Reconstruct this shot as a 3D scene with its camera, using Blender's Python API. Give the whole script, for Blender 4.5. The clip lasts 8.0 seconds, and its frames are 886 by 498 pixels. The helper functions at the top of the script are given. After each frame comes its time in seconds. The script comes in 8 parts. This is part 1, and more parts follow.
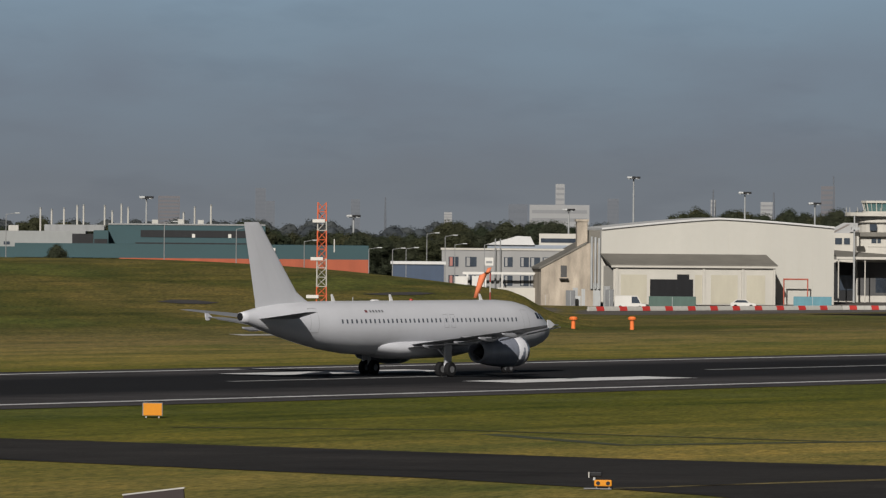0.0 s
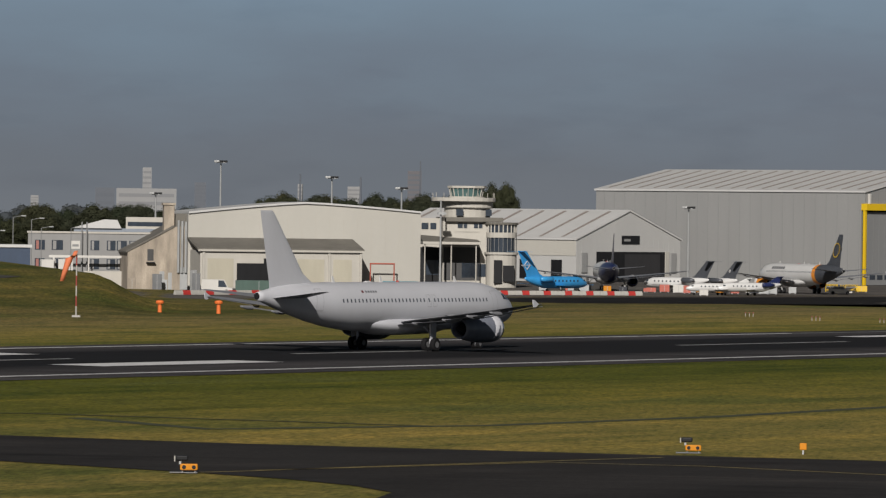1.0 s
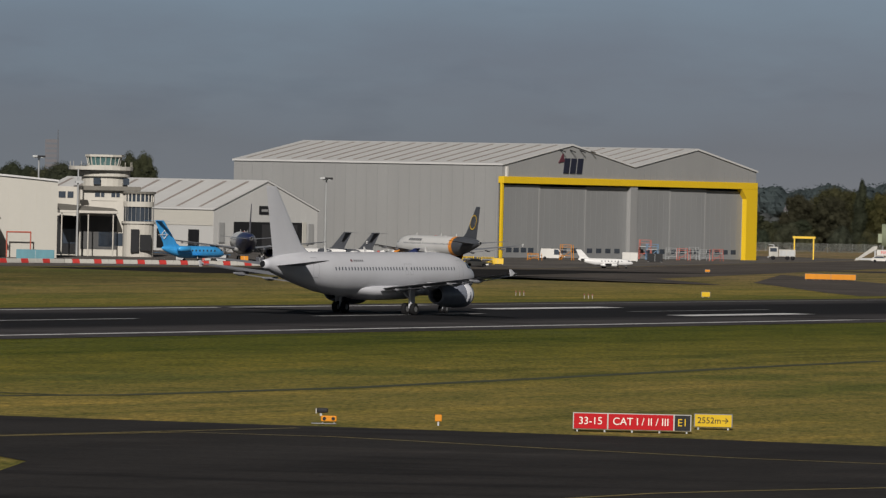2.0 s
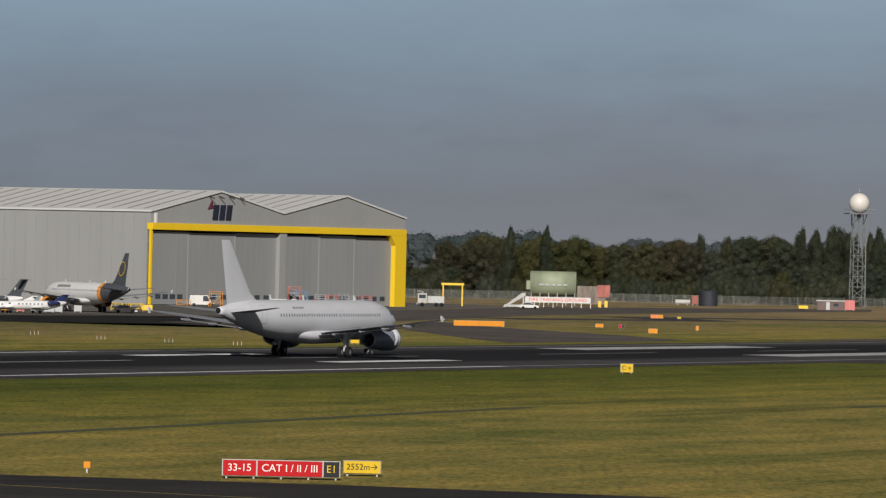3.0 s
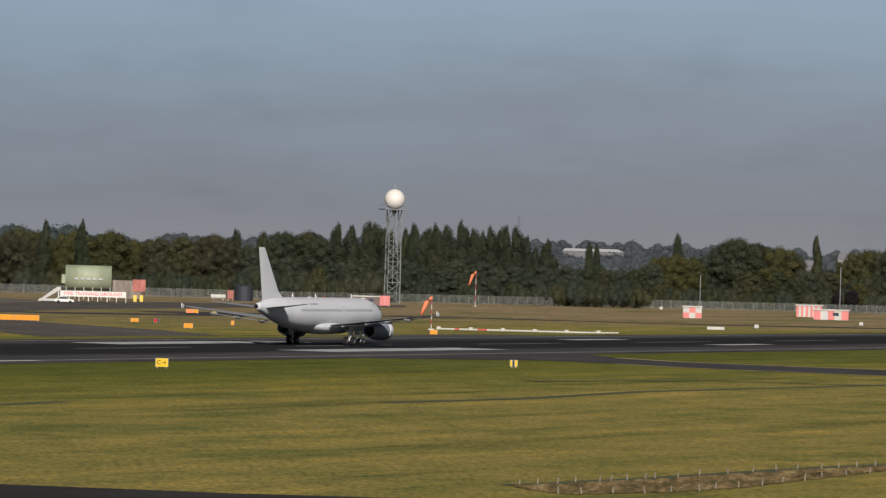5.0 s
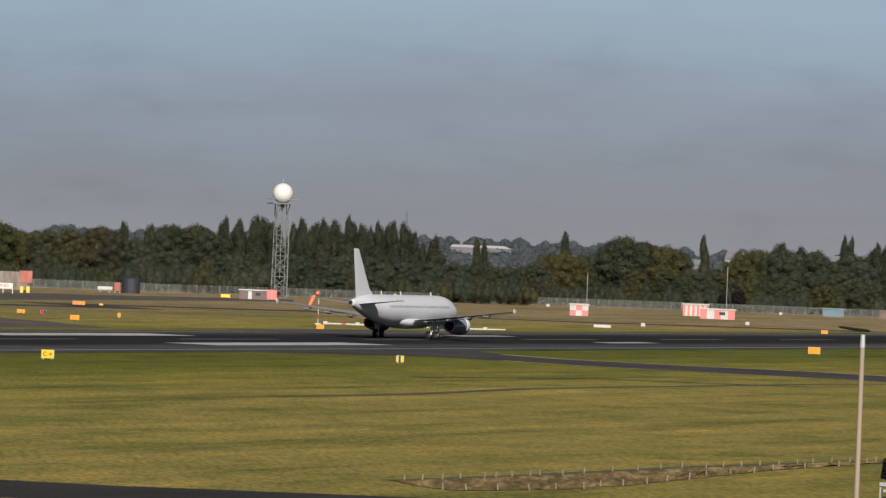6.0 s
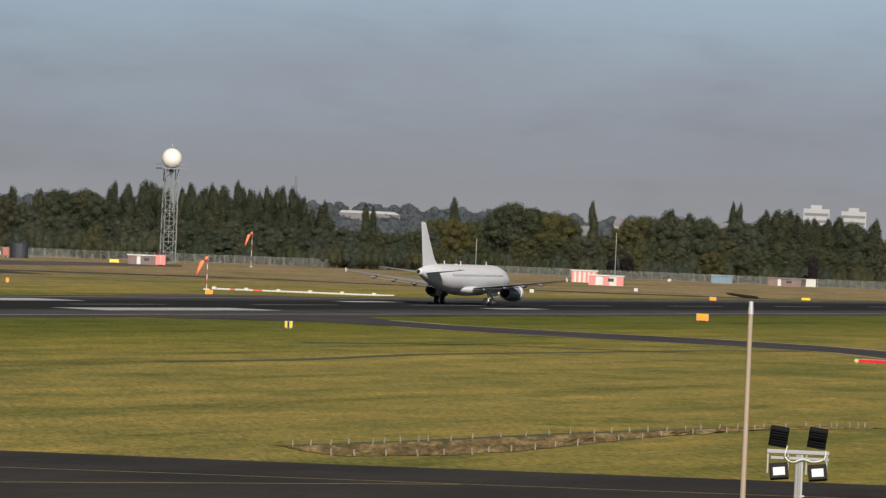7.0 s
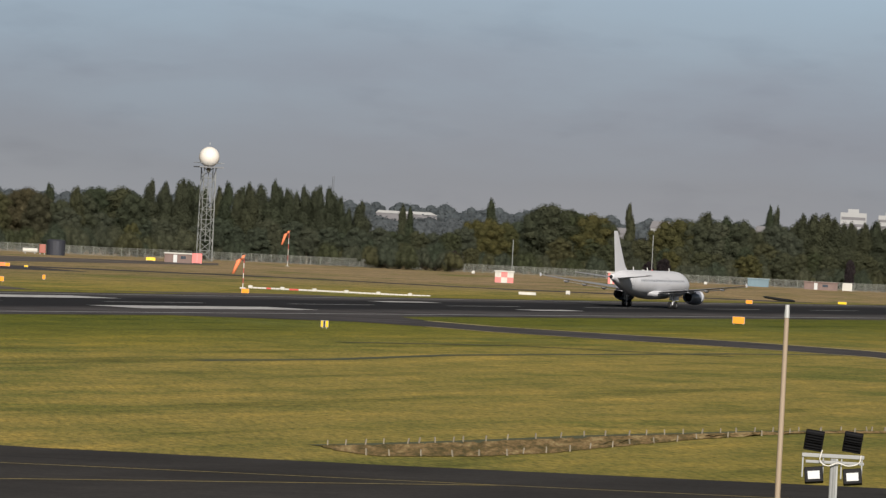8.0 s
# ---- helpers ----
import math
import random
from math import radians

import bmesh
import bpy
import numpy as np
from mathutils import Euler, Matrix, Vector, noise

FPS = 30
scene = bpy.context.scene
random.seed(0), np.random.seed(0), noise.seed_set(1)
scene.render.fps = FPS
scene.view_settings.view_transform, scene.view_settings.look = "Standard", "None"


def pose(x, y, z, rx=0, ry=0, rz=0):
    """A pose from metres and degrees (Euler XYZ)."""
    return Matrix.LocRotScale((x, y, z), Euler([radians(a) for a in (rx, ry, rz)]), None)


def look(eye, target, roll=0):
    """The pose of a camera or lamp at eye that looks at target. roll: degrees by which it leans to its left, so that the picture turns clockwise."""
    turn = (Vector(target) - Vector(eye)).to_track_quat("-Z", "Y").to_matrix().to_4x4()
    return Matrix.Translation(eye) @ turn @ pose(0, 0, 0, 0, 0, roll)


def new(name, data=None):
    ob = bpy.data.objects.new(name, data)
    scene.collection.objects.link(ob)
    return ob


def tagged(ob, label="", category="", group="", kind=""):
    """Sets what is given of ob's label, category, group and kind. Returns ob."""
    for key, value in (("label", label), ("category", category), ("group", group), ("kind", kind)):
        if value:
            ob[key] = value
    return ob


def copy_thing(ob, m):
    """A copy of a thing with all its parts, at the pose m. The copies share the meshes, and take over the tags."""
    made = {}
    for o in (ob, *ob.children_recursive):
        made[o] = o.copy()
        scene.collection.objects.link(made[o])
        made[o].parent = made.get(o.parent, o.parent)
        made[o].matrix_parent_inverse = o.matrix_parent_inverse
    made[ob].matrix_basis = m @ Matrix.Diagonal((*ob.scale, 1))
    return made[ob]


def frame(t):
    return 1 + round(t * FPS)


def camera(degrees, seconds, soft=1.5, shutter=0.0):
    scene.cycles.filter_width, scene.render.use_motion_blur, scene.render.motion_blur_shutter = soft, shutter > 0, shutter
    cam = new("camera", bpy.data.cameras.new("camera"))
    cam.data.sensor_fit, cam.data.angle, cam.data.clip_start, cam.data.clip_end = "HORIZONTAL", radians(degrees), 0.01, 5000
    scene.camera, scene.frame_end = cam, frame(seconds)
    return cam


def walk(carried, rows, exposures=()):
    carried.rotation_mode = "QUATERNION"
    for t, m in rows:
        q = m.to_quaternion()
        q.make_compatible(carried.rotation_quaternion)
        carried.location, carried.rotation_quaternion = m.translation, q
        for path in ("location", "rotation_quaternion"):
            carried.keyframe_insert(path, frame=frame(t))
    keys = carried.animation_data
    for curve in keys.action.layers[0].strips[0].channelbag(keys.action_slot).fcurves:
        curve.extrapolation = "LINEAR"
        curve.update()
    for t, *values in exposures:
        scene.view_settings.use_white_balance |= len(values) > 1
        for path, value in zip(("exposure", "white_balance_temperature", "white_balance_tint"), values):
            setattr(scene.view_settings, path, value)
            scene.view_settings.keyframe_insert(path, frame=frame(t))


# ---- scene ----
EYE_Z = 11.24


def shot(yaw, pitch, roll):
    """Pose of the camera on its tripod: it only turns."""
    return pose(0, 0, EYE_Z, 0, 0, yaw) @ pose(0, 0, 0, 90 + pitch) @ pose(0, 0, 0, 0, 0, -roll)


cam = camera(9.1625, 8.0, soft=1.3)
walk(cam, [
    (0.0, shot(38.593, -0.204, -0.489)),
    (0.5, shot(36.780, -0.281, -0.837)),
    (1.0, shot(34.312, -0.324, -0.756)),
    (1.5, shot(32.167, -0.691, -1.079)),
    (1.7, shot(31.525, -0.709, -1.153)),
    (2.8, shot(27.676, 0.015, -1.45)),
    (3.0, shot(26.926, 0.001, -1.34)),
    (3.5, shot(25.513, -0.089, -1.591)),
    (4.0, shot(24.775, 0.031, -1.90)),
    (4.5, shot(23.383, 0.056, -1.666)),
    (4.7, shot(22.716, 0.056, -1.505)),
    (6.0, shot(20.952, 0.064, -2.335)),
    (6.5, shot(20.334, -0.184, -2.267)),
    (7.0, shot(19.787, -0.242, -2.504)),
    (7.5, shot(20.327, -0.228, -2.739)),
    (8.0, shot(20.166, -0.253, -2.994)),
], exposures=((0.0, 0.03, 6430, 10), (0.5, -0.09, 6430, 11), (1.0, -0.12, 6430, 11), (1.5, -0.19, 6480, 11), (1.8, -0.13, 6480, 11), (2.8, 0.11, 6400, 10), (3.0, 0.17, 6400, 10), (3.5, 0.34, 6400, 10), (4.0, 0.37, 6400, 10), (4.5, 0.35, 6420, 10), (6.0, 0.57, 6500, 10), (6.5, 0.63, 6580, 10), (8.0, 0.69, 6650, 10)))

# ---- light ----
SUN_AZ, SUN_EL = (0.44, -0.898), 28.0
world = bpy.data.worlds.new("world")
scene.world = world
world.use_nodes = True
wn, wl = world.node_tree.nodes, world.node_tree.links
wn.clear()
w_out = wn.new("ShaderNodeOutputWorld")
w_bg = wn.new("ShaderNodeBackground")
sky = wn.new("ShaderNodeTexSky")
sky.sky_type = "NISHITA"
sky.sun_disc = False
sky.sun_elevation = radians(SUN_EL)
sky.sun_rotation = math.atan2(SUN_AZ[0], SUN_AZ[1])
sky.dust_density = 3.0
sky_gain = wn.new("ShaderNodeMix")
sky_gain.data_type, sky_gain.blend_type = "RGBA", "MULTIPLY"
sky_gain.inputs["Factor"].default_value = 1.0
sky_gain.inputs["B"].default_value = (0.0115, 0.0115, 0.0115, 1)
wl.new(sky.outputs["Color"], sky_gain.inputs["A"])
# a bank of grey cloud low over the horizon, thinning upwards
w_co = wn.new("ShaderNodeTexCoord")
w_sep = wn.new("ShaderNodeSeparateXYZ")
wl.new(w_co.outputs["Generated"], w_sep.inputs["Vector"])
bank = wn.new("ShaderNodeValToRGB")
bank.color_ramp.elements[0].position, bank.color_ramp.elements[0].color = 0.0, (0.186, 0.190, 0.203, 1)
bank.color_ramp.elements[1].position, bank.color_ramp.elements[1].color = 1.0, (0.17, 0.23, 0.30, 1)
for pos, col in ((0.05, (0.172, 0.180, 0.197, 1)), (0.15, (0.186, 0.216, 0.253, 1)), (0.28, (0.220, 0.286, 0.350, 1))):
    el = bank.color_ramp.elements.new(pos)
    el.color = col
w_map = wn.new("ShaderNodeMath")
w_map.operation = "MULTIPLY"
w_map.inputs[1].default_value = 6.0
wl.new(w_sep.outputs["Z"], w_map.inputs[0])
w_stretch = wn.new("ShaderNodeMapping")
w_stretch.inputs["Scale"].default_value = (1, 1, 3.4)
wl.new(w_co.outputs["Generated"], w_stretch.inputs["Vector"])
w_noise = wn.new("ShaderNodeTexNoise")
w_noise.inputs["Scale"].default_value = 16.0
w_noise.inputs["Detail"].default_value = 5.0
w_noise.inputs["Roughness"].default_value = 0.55
wl.new(w_stretch.outputs["Vector"], w_noise.inputs["Vector"])
w_add = wn.new("ShaderNodeMath")
w_add.operation = "MULTIPLY_ADD"
w_add.inputs[1].default_value = -0.085
wl.new(w_noise.outputs["Fac"], w_add.inputs[0])
w_bias = wn.new("ShaderNodeMath")
w_bias.operation = "ADD"
w_bias.inputs[1].default_value = 0.0425
wl.new(w_map.outputs["Value"], w_bias.inputs[0])
wl.new(w_bias.outputs["Value"], w_add.inputs[2])
wl.new(w_add.outputs["Value"], bank.inputs["Fac"])
w_high = wn.new("ShaderNodeMapRange")
w_high.inputs["From Min"].default_value, w_high.inputs["From Max"].default_value = 0.06, 0.22
wl.new(w_sep.outputs["Z"], w_high.inputs["Value"])
w_mix = wn.new("ShaderNodeMix")
w_mix.data_type = "RGBA"
wl.new(w_high.outputs["Result"], w_mix.inputs["Factor"])
wl.new(bank.outputs["Color"], w_mix.inputs["A"])
wl.new(sky_gain.outputs["Result"], w_mix.inputs["B"])
# thin wisps of darker cloud
w_wisp = wn.new("ShaderNodeTexNoise")
w_wisp.inputs["Scale"].default_value, w_wisp.inputs["Detail"].default_value = 38.0, 6.0
wl.new(w_stretch.outputs["Vector"], w_wisp.inputs["Vector"])
w_dim = wn.new("ShaderNodeValToRGB")
w_dim.color_ramp.elements[0].position, w_dim.color_ramp.elements[0].color = 0.55, (1, 1, 1, 1)
w_dim.color_ramp.elements[1].position, w_dim.color_ramp.elements[1].color = 0.75, (0.91, 0.91, 0.92, 1)
wl.new(w_wisp.outputs["Fac"], w_dim.inputs["Fac"])
w_tint = wn.new("ShaderNodeMix")
w_tint.data_type, w_tint.blend_type = "RGBA", "MULTIPLY"
w_tint.inputs["Factor"].default_value = 1.0
w_band = wn.new("ShaderNodeValToRGB")
w_band.color_ramp.elements[0].position, w_band.color_ramp.elements[0].color = 0.0, (0, 0, 0, 1)
w_band.color_ramp.elements[1].position, w_band.color_ramp.elements[1].color = 1.0, (0, 0, 0, 1)
for pos, v in ((0.010, 0.0), (0.018, 1.0), (0.027, 1.0), (0.040, 0.0)):
    w_band.color_ramp.elements.new(pos).color = (v, v, v, 1)
wl.new(w_sep.outputs["Z"], w_band.inputs["Fac"])
w_lump = wn.new("ShaderNodeMapRange")
w_lump.inputs["From Min"].default_value, w_lump.inputs["From Max"].default_value = 0.42, 0.62
w_lump.inputs["To Max"].default_value = 0.85
wl.new(w_noise.outputs["Fac"], w_lump.inputs["Value"])
w_fac = wn.new("ShaderNodeMath")
w_fac.operation = "MULTIPLY"
wl.new(w_band.outputs["Color"], w_fac.inputs[0])
wl.new(w_lump.outputs["Result"], w_fac.inputs[1])
w_cloud = wn.new("ShaderNodeMix")
w_cloud.data_type, w_cloud.blend_type = "RGBA", "MULTIPLY"
w_cloud.inputs["B"].default_value = (0.94, 0.912, 0.92, 1)
wl.new(w_fac.outputs["Value"], w_cloud.inputs["Factor"])
wl.new(w_mix.outputs["Result"], w_cloud.inputs["A"])
wl.new(w_cloud.outputs["Result"], w_tint.inputs["A"])
wl.new(w_dim.outputs["Color"], w_tint.inputs["B"])
w_west = wn.new("ShaderNodeMapRange")
w_west.inputs["From Min"].default_value, w_west.inputs["From Max"].default_value = -0.34, -0.56
wl.new(w_sep.outputs["X"], w_west.inputs["Value"])
w_blue = wn.new("ShaderNodeMix")
w_blue.data_type, w_blue.blend_type = "RGBA", "MULTIPLY"
w_blue.inputs["B"].default_value = (0.935, 1.0, 1.03, 1)
wl.new(w_west.outputs["Result"], w_blue.inputs["Factor"])
wl.new(w_tint.outputs["Result"], w_blue.inputs["A"])
wl.new(w_blue.outputs["Result"], w_bg.inputs["Color"])
w_bg.inputs["Strength"].default_value = 1.0
wl.new(w_bg.outputs["Background"], w_out.inputs["Surface"])

sun_data = bpy.data.lights.new("sun", "SUN")
sun_data.energy, sun_data.angle, sun_data.color = 5.0, radians(0.53), (1.0, 0.946, 0.876)
sun = new("sun", sun_data)
_c = math.cos(radians(SUN_EL))
sun.matrix_world = look((SUN_AZ[0] * _c * 500, SUN_AZ[1] * _c * 500, math.sin(radians(SUN_EL)) * 500), (0, 0, 0))


# ---- materials ----
def material(name, rough=0.6, metal=0.0, spec=0.5):
    m = bpy.data.materials.new(name)
    m.use_nodes = True
    b = m.node_tree.nodes["Principled BSDF"]
    b.inputs["Roughness"].default_value, b.inputs["Metallic"].default_value = rough, metal
    b.inputs["Specular IOR Level"].default_value = spec
    return m, m.node_tree.nodes, m.node_tree.links, b


def noise_node(n, l, scale, detail=4.0, stretch=None, rough=0.55, space="Object", turn=0.0):
    co = n.new("ShaderNodeTexCoord")
    mp = n.new("ShaderNodeMapping")
    mp.inputs["Scale"].default_value = stretch or (1, 1, 1)
    src = co.outputs[space]
    if turn:
        rot = n.new("ShaderNodeMapping")
        rot.inputs["Rotation"].default_value = (0, 0, radians(turn))
        l.new(src, rot.inputs["Vector"])
        src = rot.outputs["Vector"]
    l.new(src, mp.inputs["Vector"])
    t = n.new("ShaderNodeTexNoise")
    t.inputs["Scale"].default_value, t.inputs["Detail"].default_value, t.inputs["Roughness"].default_value = scale, detail, rough
    l.new(mp.outputs["Vector"], t.inputs["Vector"])
    return t


def ramp(n, l, fac, stops):
    r = n.new("ShaderNodeValToRGB")
    e = r.color_ramp.elements
    e[0].position, e[0].color = stops[0][0], (*stops[0][1], 1)
    e[1].position, e[1].color = stops[-1][0], (*stops[-1][1], 1)
    for p, c in stops[1:-1]:
        k = e.new(p)
        k.color = (*c, 1)
    l.new(fac, r.inputs["Fac"])
    return r


def mixed(n, l, fac, a, b, blend="MIX"):
    x = n.new("ShaderNodeMix")
    x.data_type, x.blend_type = "RGBA", blend
    for k, v in (("Factor", fac), ("A", a), ("B", b)):
        if isinstance(v, (int, float)):
            x.inputs[k].default_value = v
        elif isinstance(v, tuple):
            x.inputs[k].default_value = (*v, 1)
        else:
            l.new(v, x.inputs[k])
    return x.outputs["Result"]


def plain(name, col, rough=0.6, metal=0.0, vary=0.12, scale=1.2, spec=0.5, bump=0.0, streak=(1, 1, 0.25)):
    """A surface of one colour with fine and broad unevenness."""
    m, n, l, b = material(name, rough, metal, spec)
    f = noise_node(n, l, scale, 5, streak)
    g = noise_node(n, l, scale * 9, 3)
    dark = tuple(c * (1 - vary) for c in col)
    lite = tuple(min(1, c * (1 + vary)) for c in col)
    a = ramp(n, l, f.outputs["Fac"], [(0.3, dark), (0.7, lite)])
    c = mixed(n, l, ramp(n, l, g.outputs["Fac"], [(0.35, (0, 0, 0)), (0.65, (0.35, 0.35, 0.35))]).outputs["Color"], a.outputs["Color"], dark)
    l.new(c, b.inputs["Base Color"])
    if bump:
        k = n.new("ShaderNodeBump")
        k.inputs["Strength"].default_value, k.inputs["Distance"].default_value = bump, 0.05
        l.new(g.outputs["Fac"], k.inputs["Height"])
        l.new(k.outputs["Normal"], b.inputs["Normal"])
    return m


def grass_material(name):
    """Airfield grass: greener strips beside the runway, straw-coloured hay meadow, mowing bands, patches, tufts."""
    m, n, l, b = material(name, 0.9, 0, 0.12)
    co = n.new("ShaderNodeTexCoord")
    sp = n.new("ShaderNodeSeparateXYZ")
    l.new(co.outputs["Object"], sp.inputs["Vector"])
    wob = noise_node(n, l, 0.03, 5, (1, 0.25, 1), 0.6)
    sh = n.new("ShaderNodeMath")
    sh.operation = "MULTIPLY_ADD"
    sh.inputs[1].default_value = 34.0
    l.new(wob.outputs["Fac"], sh.inputs[0])
    l.new(sp.outputs["X"], sh.inputs[2])
    zone = n.new("ShaderNodeMapRange")
    zone.inputs["From Min"].default_value, zone.inputs["From Max"].default_value = -420.0, 0.0
    l.new(sh.outputs["Value"], zone.inputs["Value"])
    green, olive, straw, brown = (0.077, 0.084, 0.011), (0.128, 0.118, 0.021), (0.184, 0.151, 0.043), (0.162, 0.127, 0.062)
    base = ramp(n, l, zone.outputs["Result"], [(0.0, brown), (0.16, straw), (0.30, olive), (0.44, olive), (0.475, green), (0.53, green), (0.575, olive), (0.66, straw), (0.80, straw), (1.0, olive)])
    near_y = n.new("ShaderNodeMapRange")
    near_y.inputs["From Min"].default_value, near_y.inputs["From Max"].default_value = 620.0, 900.0
    l.new(sp.outputs["Y"], near_y.inputs["Value"])
    far_x = n.new("ShaderNodeMapRange")
    far_x.inputs["From Min"].default_value, far_x.inputs["From Max"].default_value = -385.0, -425.0
    l.new(sh.outputs["Value"], far_x.inputs["Value"])
    bank_f = n.new("ShaderNodeMath")
    bank_f.operation = "MULTIPLY_ADD"
    bank_f.inputs[1].default_value = -1.0
    l.new(near_y.outputs["Result"], bank_f.inputs[0])
    l.new(far_x.outputs["Result"], bank_f.inputs[2])
    bank_f.use_clamp = True
    bands = noise_node(n, l, 0.05, 5, (4.0, 0.30, 1), 0.65)
    patch = noise_node(n, l, 0.03, 6, (1.4, 0.6, 1), 0.65)
    tuft = noise_node(n, l, 2.6, 6, (1.0, 0.26, 1), 0.78, turn=-27)
    clump = noise_node(n, l, 0.30, 5, (1.0, 0.45, 1), 0.7, turn=-27)
    stripe = ramp(n, l, bands.outputs["Fac"], [(0.34, (0.56, 0.63, 0.54)), (0.43, (0.85, 0.90, 0.83)), (0.50, (1.0, 1.0, 0.98)), (0.58, (1.08, 1.05, 1)), (0.68, (1.42, 1.30, 1.14))])
    c = mixed(n, l, bank_f.outputs["Value"], base.outputs["Color"], ramp(n, l, patch.outputs["Fac"], [(0.38, (0.038, 0.040, 0.012)), (0.47, (0.082, 0.078, 0.020)), (0.60, (0.124, 0.100, 0.032))]).outputs["Color"])
    c = mixed(n, l, 1.0, c, stripe.outputs["Color"], "MULTIPLY")
    # bare, reddish stubble towards the far fence
    far_y = n.new("ShaderNodeMapRange")
    far_y.inputs["From Min"].default_value, far_y.inputs["From Max"].default_value = 1000.0, 1180.0
    far_y.inputs["To Max"].default_value = 0.85
    l.new(sp.outputs["Y"], far_y.inputs["Value"])
    c = mixed(n, l, far_y.outputs["Result"], c, ramp(n, l, bands.outputs["Fac"], [(0.35, (0.125, 0.108, 0.040)), (0.46, (0.190, 0.140, 0.082)), (0.65, (0.235, 0.170, 0.108))]).outputs["Color"])
    lush = ramp(n, l, patch.outputs["Fac"], [(0.36, (0.85, 0.85, 0.85)), (0.46, (0, 0, 0))])
    c = mixed(n, l, lush.outputs["Color"], c, (0.094, 0.102, 0.024))
    fine = ramp(n, l, tuft.outputs["Fac"], [(0.33, (0.40, 0.44, 0.40)), (0.5, (1, 1, 1)), (0.67, (1.62, 1.54, 1.44))])
    blotch = noise_node(n, l, 0.085, 6, (1.5, 0.55, 1), 0.62, turn=-8)
    blot = ramp(n, l, blotch.outputs["Fac"], [(0.32, (0.74, 0.81, 0.74)), (0.44, (0.95, 0.97, 0.95)), (0.55, (1.02, 1.01, 1.0)), (0.68, (1.14, 1.10, 1.06))])
    c = mixed(n, l, 1.0, c, blot.outputs["Color"], "MULTIPLY")
    mid = ramp(n, l, clump.outputs["Fac"], [(0.34, (0.74, 0.80, 0.74)), (0.5, (1, 1, 1)), (0.66, (1.2, 1.14, 1.06))])
    c = mixed(n, l, 1.0, c, mid.outputs["Color"], "MULTIPLY")
    l.new(mixed(n, l, 1.0, c, fine.outputs["Color"], "MULTIPLY"), b.inputs["Base Color"])
    k = n.new("ShaderNodeBump")
    k.inputs["Strength"].default_value, k.inputs["Distance"].default_value = 0.7, 0.15
    l.new(tuft.outputs["Fac"], k.inputs["Height"])
    l.new(k.outputs["Normal"], b.inputs["Normal"])
    return m


def asphalt_material(name, col, tyre=None):
    """Worn asphalt; tyre=(x, half width): black rubber along a wheel path."""
    m, n, l, b = material(name, 0.9, 0, 0.1)
    broad = noise_node(n, l, 0.07, 7, (2.0, 0.6, 1), 0.72)
    grit = noise_node(n, l, 4.0, 4, (1, 0.5, 1), 0.6)
    c0 = ramp(n, l, broad.outputs["Fac"], [(0.36, tuple(v * 0.55 for v in col)), (0.64, tuple(v * 1.45 for v in col))]).outputs["Color"]
    c0 = mixed(n, l, 0.5, c0, ramp(n, l, grit.outputs["Fac"], [(0.35, tuple(v * 0.6 for v in col)), (0.65, tuple(v * 1.4 for v in col))]).outputs["Color"])
    stain = noise_node(n, l, 0.16, 6, (1.0, 0.16, 1), 0.7, turn=62)
    c0 = mixed(n, l, 1.0, c0, ramp(n, l, stain.outputs["Fac"], [(0.36, (0.55, 0.55, 0.56)), (0.46, (0.95, 0.95, 0.95)), (0.56, (1.0, 1.0, 1.0)), (0.68, (1.45, 1.42, 1.38))]).outputs["Color"], "MULTIPLY")
    if tyre:
        co = n.new("ShaderNodeTexCoord")
        sp = n.new("ShaderNodeSeparateXYZ")
        l.new(co.outputs["Object"], sp.inputs["Vector"])
        d = n.new("ShaderNodeMath")
        d.operation = "ADD"
        d.inputs[1].default_value = -tyre[0]
        l.new(sp.outputs["X"], d.inputs[0])
        a = n.new("ShaderNodeMath")
        a.operation = "ABSOLUTE"
        l.new(d.outputs["Value"], a.inputs[0])
        wob = noise_node(n, l, 0.12, 4, (4, 0.12, 1), 0.6)
        wb = n.new("ShaderNodeMath")
        wb.operation = "MULTIPLY_ADD"
        wb.inputs[1].default_value = 7.0
        l.new(wob.outputs["Fac"], wb.inputs[0])
        l.new(a.outputs["Value"], wb.inputs[2])
        f = n.new("ShaderNodeMapRange")
        f.inputs["From Min"].default_value, f.inputs["From Max"].default_value = tyre[1], tyre[1] + 7
        f.inputs["To Min"].default_value, f.inputs["To Max"].default_value = 0.93, 0.0
        l.new(wb.outputs["Value"], f.inputs["Value"])
        c0 = mixed(n, l, f.outputs["Result"], c0, (0.009, 0.009, 0.010))
    l.new(c0, b.inputs["Base Color"])
    k = n.new("ShaderNodeBump")
    k.inputs["Strength"].default_value, k.inputs["Distance"].default_value = 0.3, 0.02
    l.new(grit.outputs["Fac"], k.inputs["Height"])
    l.new(k.outputs["Normal"], b.inputs["Normal"])
    return m


